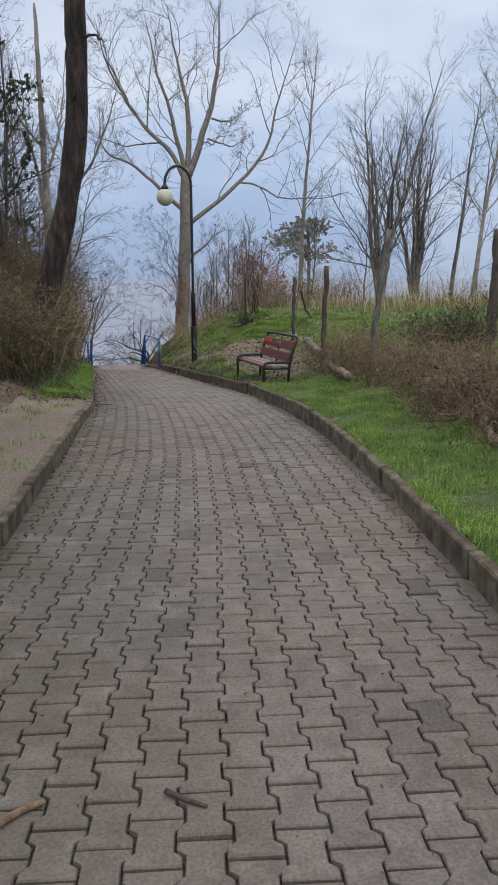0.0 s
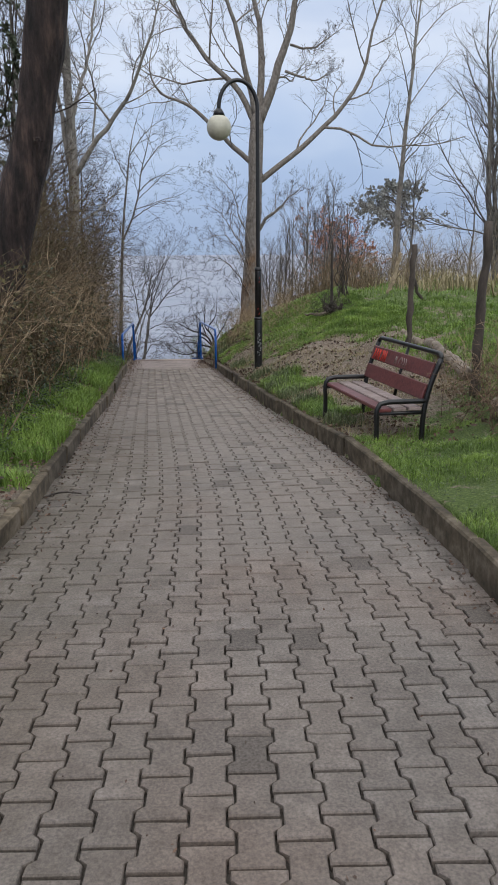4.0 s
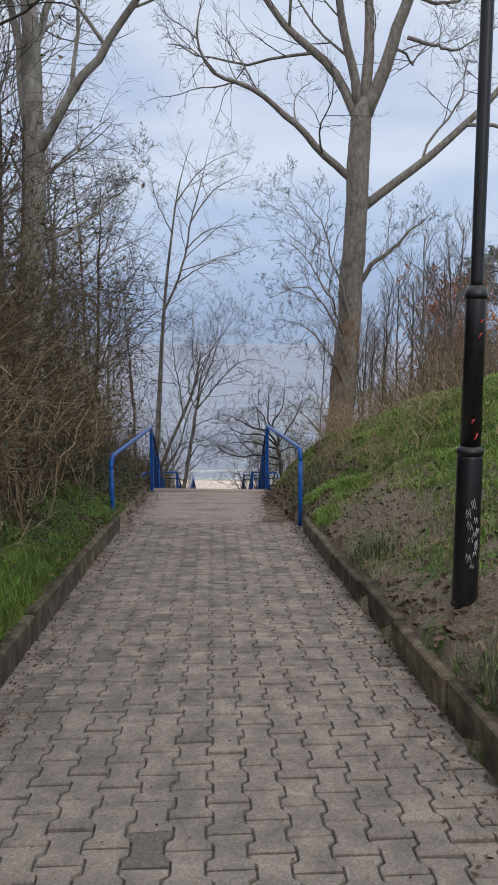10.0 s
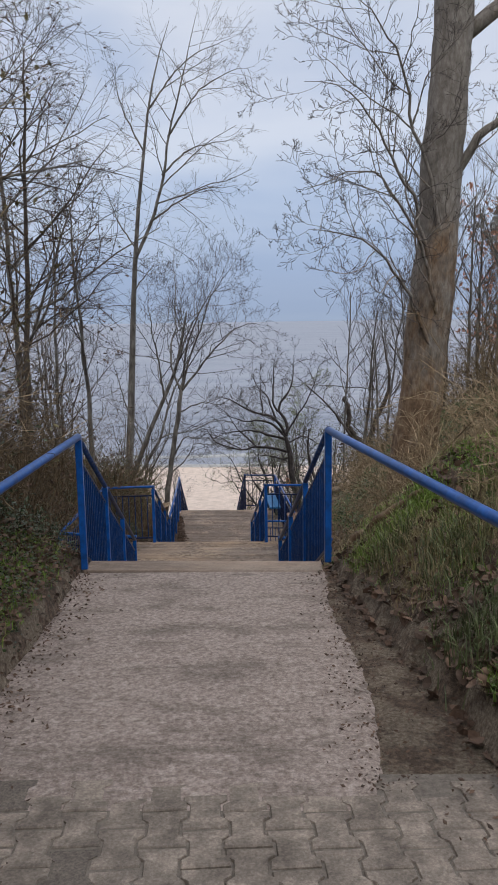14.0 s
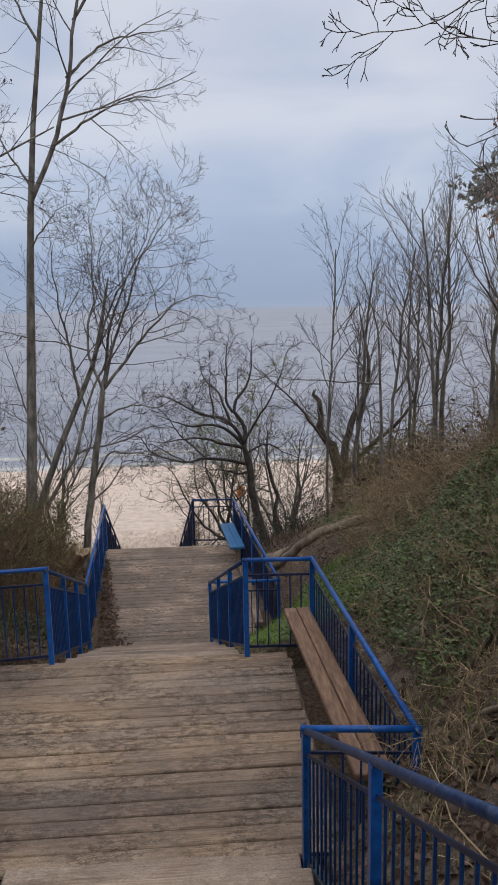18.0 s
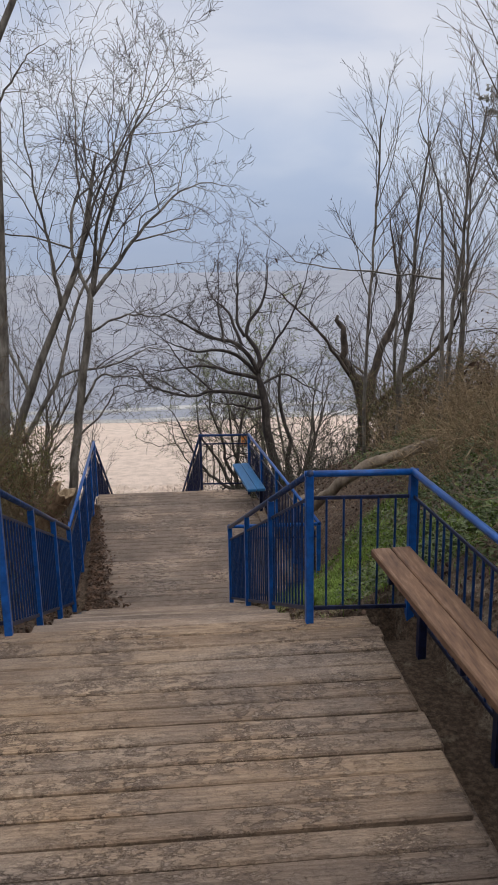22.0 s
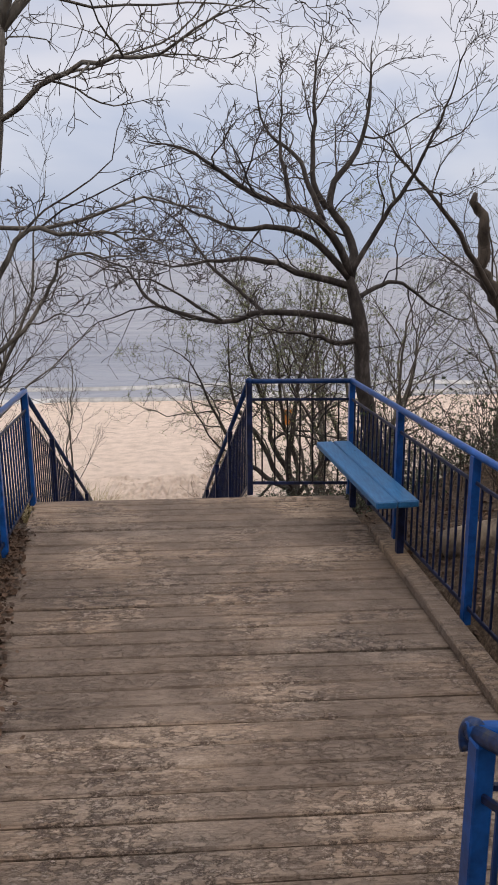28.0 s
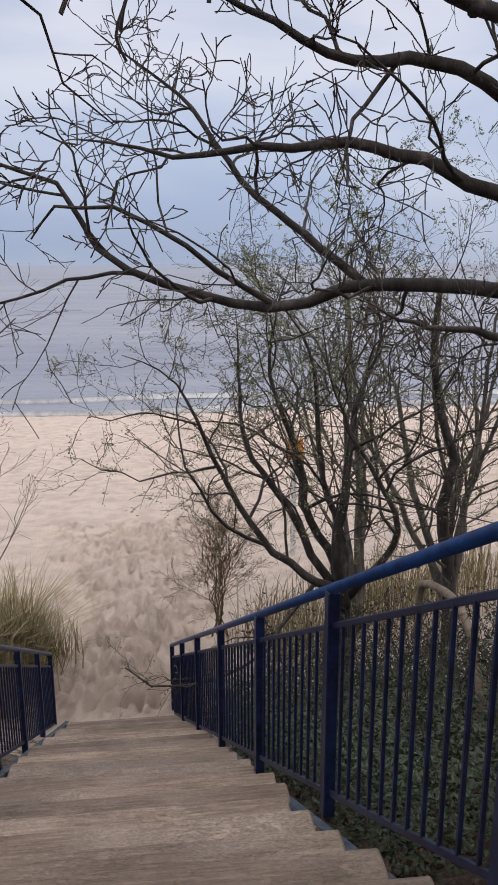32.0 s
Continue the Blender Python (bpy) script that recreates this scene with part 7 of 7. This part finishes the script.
def blades(name, x, y, tall, seed, mat, label, wide=0.006, z=None):
    """Grass blades, three bent triangles' worth each, joined."""
    rs = np.random.default_rng(seed)
    n = len(x)
    zz = land(x, y) - 0.01 if z is None else z
    a = rs.uniform(0, 2 * np.pi, n)
    h = tall * rs.uniform(0.4, 1.25, n)
    b = h * rs.uniform(0.1, 0.9, n)
    c, s = np.cos(a), np.sin(a)
    w = wide * rs.uniform(0.6, 1.4, n)
    p = np.stack([x, y, zz], -1)
    side = np.stack([-s, c, 0 * s], -1) * w[:, None]
    m1 = p + np.stack([c * b * 0.35, s * b * 0.35, h * 0.6], -1)
    tip = p + np.stack([c * b, s * b, h * (1.0 - 0.25 * b / np.maximum(h, 1e-3))], -1)
    v = np.stack([p - side, p + side, m1 + side * 0.7, m1 - side * 0.7, tip], 1).reshape(-1, 3)
    o = np.arange(n)[:, None] * 5
    f = (o + [[0, 1, 2, 3]]).tolist() + (o + [[3, 2, 4]]).tolist()
    return tagged(new(name, mesh_of(name, v, f, mat)), label, "grass", kind="stuff")

def tufts(n, per, ya, yb, near, far, side, power=1.0, spread=0.06, seed=1, lumpy=0.0):
    rs = np.random.default_rng(seed)
    y = rs.uniform(ya, yb, n)
    o = near + (far - near) * rs.random(n) ** power
    if lumpy:
        keep = np.sin(y * 2.3 + o * 1.9 + seed) + 0.6 * np.sin(y * 5.1 - o * 3.3) > lumpy
        y, o = y[keep], o[keep]
    x = edge_r(y) + o if side > 0 else edge_l(y) - o
    x, y = np.repeat(x, per) + rs.normal(0, spread, len(x) * per), np.repeat(y, per) + rs.normal(0, spread, len(y) * per)
    ok = (x > edge_r(y) + 0.05) if side > 0 else (x < edge_l(y) - 0.05)
    return x[ok], y[ok]

blades("grass", *tufts(9500, 14, 0.0, 12.0, 0.05, 2.0, 1, 1.2, 0.055, 1, -0.75), 0.062, 501, M_grass, "fresh green grass verge beside the path", 0.0021)
blades("grass", *tufts(3400, 14, 13.2, 17.6, 0.10, 0.75, 1, 1.0, 0.05, 2, -0.1), 0.09, 502, M_grass, "patchy green grass along the kerb", 0.0024)
blades("grass", *tufts(9000, 14, 18.6, 27.5, 0.75, 3.4, 1, 0.6, 0.06, 3, 0.0), 0.085, 503, M_grass, "green grass on the mound", 0.003)
blades("grass", *tufts(3000, 10, 6.0, 30.0, 2.0, 12.0, 1, 1.0, 0.12, 4), 0.10, 504, M_grass, "green field grass", 0.010)
blades("grass", *tufts(6500, 12, 7.0, 20.0, 1.9, 6.0, 1, 1.0, 0.08, 31, -0.5), 0.10, 533, M_grass, "fresh green grass of the field behind the bench", 0.0038)
blades("grass", *tufts(6500, 14, 10.4, 23.5, 0.06, 0.7, -1, 1.0, 0.05, 5, -0.9), 0.14, 505, M_grass, "long green grass along the kerb", 0.0028)
blades("grass", *tufts(200, 12, 2.0, 9.5, 0.1, 2.0, -1, 1.0, 0.05, 6, 0.4), 0.08, 506, M_grass, "sparse grass on the bare soil", 0.005)
blades("grass", *tufts(2200, 12, 33.8, 38.0, 0.4, 1.7, 1, 1.0, 0.06, 7), 0.10, 507, M_grass, "bright grass patch on the bank above the deck", 0.0035)
blades("grass", *tufts(500, 10, 23.5, 26.5, 0.1, 0.6, -1, 1.0, 0.05, 8), 0.07, 508, M_grass, "green grass beside the landing", 0.0028)
blades("dry_grass", *tufts(900, 10, 22.0, 38.0, 5.0, 16.0, 1, 1.0, 0.2, 9), 0.5, 509, M_drygrass, "dry straw-coloured grass along the field edge", 0.014)
blades("dry_grass", *tufts(180, 10, 20.0, 30.0, 0.4, 3.0, 1, 1.0, 0.06, 10), 0.12, 510, M_drygrass, "dry blades among the bank grass", 0.005)
blades("dry_grass", *tufts(3000, 12, 12.0, 38.0, 0.06, 1.7, 1, 1.0, 0.07, 11, -0.2), 0.075, 511, M_drygrass, "short dry tan grass on the bank", 0.0026)
blades("grass", *tufts(1400, 12, 18.5, 38.0, 0.08, 1.5, 1, 1.0, 0.06, 12, 0.25), 0.075, 512, M_grass, "patchy green grass on the bank", 0.0028)
blades("dry_grass", *tufts(700, 10, 10.5, 37.0, 0.06, 1.4, -1, 1.0, 0.07, 13, 0.0), 0.09, 513, M_drygrass, "short dry tan grass beside the kerb", 0.0026)
rs_r = np.random.default_rng(9)
for cx, cy in ((1.86, 15.0), (1.72, 15.9), (1.95, 14.2), (1.6, 17.6), (2.2, 12.8), (1.9, 16.6), (1.35, 20.4), (0.95, 24.3), (1.05, 25.2), (0.8, 25.9)):
    blades("weed_clump", cx + rs_r.normal(0, 0.11, 420), cy + rs_r.normal(0, 0.16, 420), 0.15, 540 + int(cy * 10), M_weed, "leafy grey-green weed clump hanging over the kerb", 0.0035)
for cx, cy, n, s, h in ((-3.42, 49.9, 900, 0.13, 1.45), (-3.9, 49.4, 1300, 0.25, 1.4), (-3.3, 50.7, 400, 0.22, 0.8), (-4.4, 49.0, 1300, 0.4, 1.5), (0.3, 50.5, 500, 0.5, 0.8), (1.8, 51.5, 600, 0.6, 0.8), (3.6, 52.0, 600, 0.8, 0.9), (-5.2, 49.5, 700, 0.8, 0.9)):
    x, y = cx + rs_r.normal(0, s, n), cy + rs_r.normal(0, s, n)
    blades("dune_grass", x, y, h, 520 + int(cy * 10), M_drygrass, "tall dry dune grass clump on the sand edge", 0.008)

def leaf_litter(name, x, y, size, seed, mat, label, up=0.02, z=None, cat="leaves"):
    rs = np.random.default_rng(seed)
    zz = (land(x, y) if z is None else z) + up * rs.random(len(x))
    v, f = cards(np.stack([x, y, zz], -1), size, rs, 0.6, size > 0.018 and len(x) < 20000)
    return tagged(new(name, mesh_of(name, v, f, mat)), label, cat, kind="stuff")

blades("grass", *tufts(1500, 12, 22.0, 23.9, 0.08, 0.75, 1, 0.9, 0.05, 21, -0.4), 0.085, 531, M_grass, "lush green grass behind the end of the kerb", 0.003)
blades("grass", *tufts(900, 14, 25.0, 26.3, 0.15, 0.6, 1, 1.0, 0.05, 22, 0.2), 0.08, 532, M_grass, "lush green grass clump beside the landing", 0.003)
blades("grass", *tufts(2200, 14, 26.8, 29.4, 0.75, 1.9, 1, 1.0, 0.06, 23, -0.4), 0.09, 534, M_grass, "bright grass patch high on the bank beside the upper stairs", 0.003)
blades("dry_grass", *tufts(1300, 12, 25.0, 28.0, 0.2, 1.0, 1, 1.0, 0.06, 24, -0.2), 0.10, 535, M_drygrass, "dry tan grass hanging down the bank", 0.0024)
thicket("bramble", strip(330, 27.5, 33.5, 0.35, 2.2, 1), 0.42, 427, M_stem_tan, "dry tan bramble stems over the ivy bank", 0.004, 1.1, 4, -0.3)
thicket("bramble", strip(220, 22.5, 28.5, 0.7, 2.2, 1), 0.45, 418, M_stem_tan, "dry tan bramble stems hanging over the mound", 0.0045, 1.0, 4, -0.4)
leaf_litter("weed_leaves", *strip(6500, 20.0, 26.6, 0.02, 0.9, -1, 1.0), 0.013, 618, M_shade_ivy, "broad nettle leaves beside the landing", 0.22, cat="weeds")
leaf_litter("weed_leaves", *strip(6000, 12.0, 27.0, 0.05, 1.9, 1, 1.2), 0.011, 619, M_ivy, "broad weed leaves on the bank beside the kerb", 0.07, cat="weeds")
leaf_litter("dead_leaves", *strip(7000, 20.0, 26.6, 0.02, 1.0, -1, 1.0), 0.019, 620, M_leaf_dead, "large brown dead leaves beside the landing", 0.10)
leaf_litter("dead_leaves", *strip(4000, 36.5, 46, 0.05, 3.0, -1, 1.0), 0.036, 621, M_leaf_dead, "large curled brown leaves beside the lower deck", 0.08)
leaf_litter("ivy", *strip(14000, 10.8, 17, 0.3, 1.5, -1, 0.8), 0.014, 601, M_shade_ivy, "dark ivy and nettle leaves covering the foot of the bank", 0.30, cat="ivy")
leaf_litter("ivy", *strip(22000, 34.3, 41, 1.25, 3.6, 1, 0.9), 0.020, 623, M_ivy, "dark green ivy on the upper bank beside the middle stairs", 0.30, cat="ivy")
leaf_litter("ivy", *strip(30000, 31.2, 34.5, 0.35, 3.6, 1, 0.9), 0.021, 602, M_ivy, "dark green ivy covering the bank above the deck", 0.30, cat="ivy")
# dark leaf colour stands in for the deep shade behind the railing
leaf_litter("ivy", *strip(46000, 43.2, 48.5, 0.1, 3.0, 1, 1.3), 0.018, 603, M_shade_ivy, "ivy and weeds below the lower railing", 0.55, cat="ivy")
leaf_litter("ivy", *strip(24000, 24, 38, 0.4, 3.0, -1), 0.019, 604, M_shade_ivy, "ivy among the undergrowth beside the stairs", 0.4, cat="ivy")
leaf_litter("weed_leaves", *strip(9000, 0.5, 11.5, 0.1, 2.6, 1, 1.0), 0.011, 612, M_ivy, "broad low weed leaves in the grass verge", 0.06, cat="weeds")
leaf_litter("weed_leaves", *strip(14000, 19.0, 38, 0.8, 3.6, 1, 1.0), 0.016, 613, M_grass, "broad low weed leaves on the mound", 0.06, cat="weeds")
leaf_litter("weed_leaves", *strip(6000, 10.4, 26.6, 0.3, 0.95, -1, 1.0), 0.013, 614, M_shade_ivy, "dark nettle and weed leaves along the kerb", 0.16, cat="weeds")
leaf_litter("dead_leaves", *strip(5000, 9.7, 26.6, 0.02, 1.2, -1, 1.0), 0.02, 615, M_leaf_dead, "brown dead leaves along the kerb", 0.08)
leaf_litter("dead_leaves", *strip(16000, 22.5, 46, 0.02, 3.0, 1, 1.2), 0.022, 605, M_leaf_dead, "brown dead leaves lying on the bank", 0.03)
leaf_litter("dead_leaves", *strip(2200, 23.3, 31, -0.05, 1.1, 1, 1.2), 0.034, 616, M_leaf_dead, "large brown dead leaves beside the landing", 0.03)
leaf_litter("dead_leaves", *strip(5000, 11.5, 24, 0.05, 2.6, 1, 1.3), 0.024, 611, M_leaf_dead, "brown dead leaves on the bare soil beside the kerb", 0.02)
leaf_litter("dead_leaves", *strip(14000, 26, 46, 0.02, 2.5, -1, 1.2), 0.022, 606, M_leaf_dead, "brown dead leaves lying beside the stairs", 0.03)
yl = 36.4 + 5.2 * rs_u.random(6500) ** 2.2
xl_ = d2l(yl) - 0.04 + np.abs(rs_u.normal(0, 0.17, 6500)) * np.interp(yl, (36.6, 38.5, 41.6), (1.3, 0.75, 0.2))
leaf_litter("dead_leaves", xl_, yl, 0.022, 607, M_leaf_dead, "brown dead leaves drifted along the deck edge", 0.03, np.where(yl < 37.5, Z_DECK2 + 0.05, Z_DECK2 + 0.008))
yk = 2 + 24.4 * rs_u.random(3800) ** 0.6
side_k = rs_u.random(3800) < 0.5
xk = np.where(side_k, edge_l(yk) + np.abs(rs_u.normal(0, 0.13, 3800)), edge_r(yk) - np.abs(rs_u.normal(0, 0.13, 3800)))
leaf_litter("dead_leaves", xk, yk, 0.012, 608, M_leaf_dead, "crumbs of dead leaf and soil along the kerbs", 0.01, floor_z(yk) + 0.004)
ye = rs_u.uniform(23.35, 26.4, 1500)
xe = np.where(rs_u.random(1500) < 0.45, np.interp(ye, (23.4, 24.2, 26.4), (-1.26, -1.40, -1.54)), np.interp(ye, (23.4, 26.4), (0.36, 0.40))) + rs_u.normal(0, 0.09, 1500)
leaf_litter("dead_leaves", xe, ye, 0.009, 617, M_leaf_dead, "crumbs of leaf and soil along the landing edges", 0.012, floor_z(ye) + 0.004)

yp, xp = rs_u.uniform(0.5, 23, 900), rs_u.random(900)
leaf_litter("path_litter", edge_l(yp) + 0.1 + xp * (edge_r(yp) - edge_l(yp) - 0.2), yp, 0.008, 622, M_leaf_dead, "scattered scraps of dead leaf on the pavers", 0.006, floor_z(yp) + 0.004)
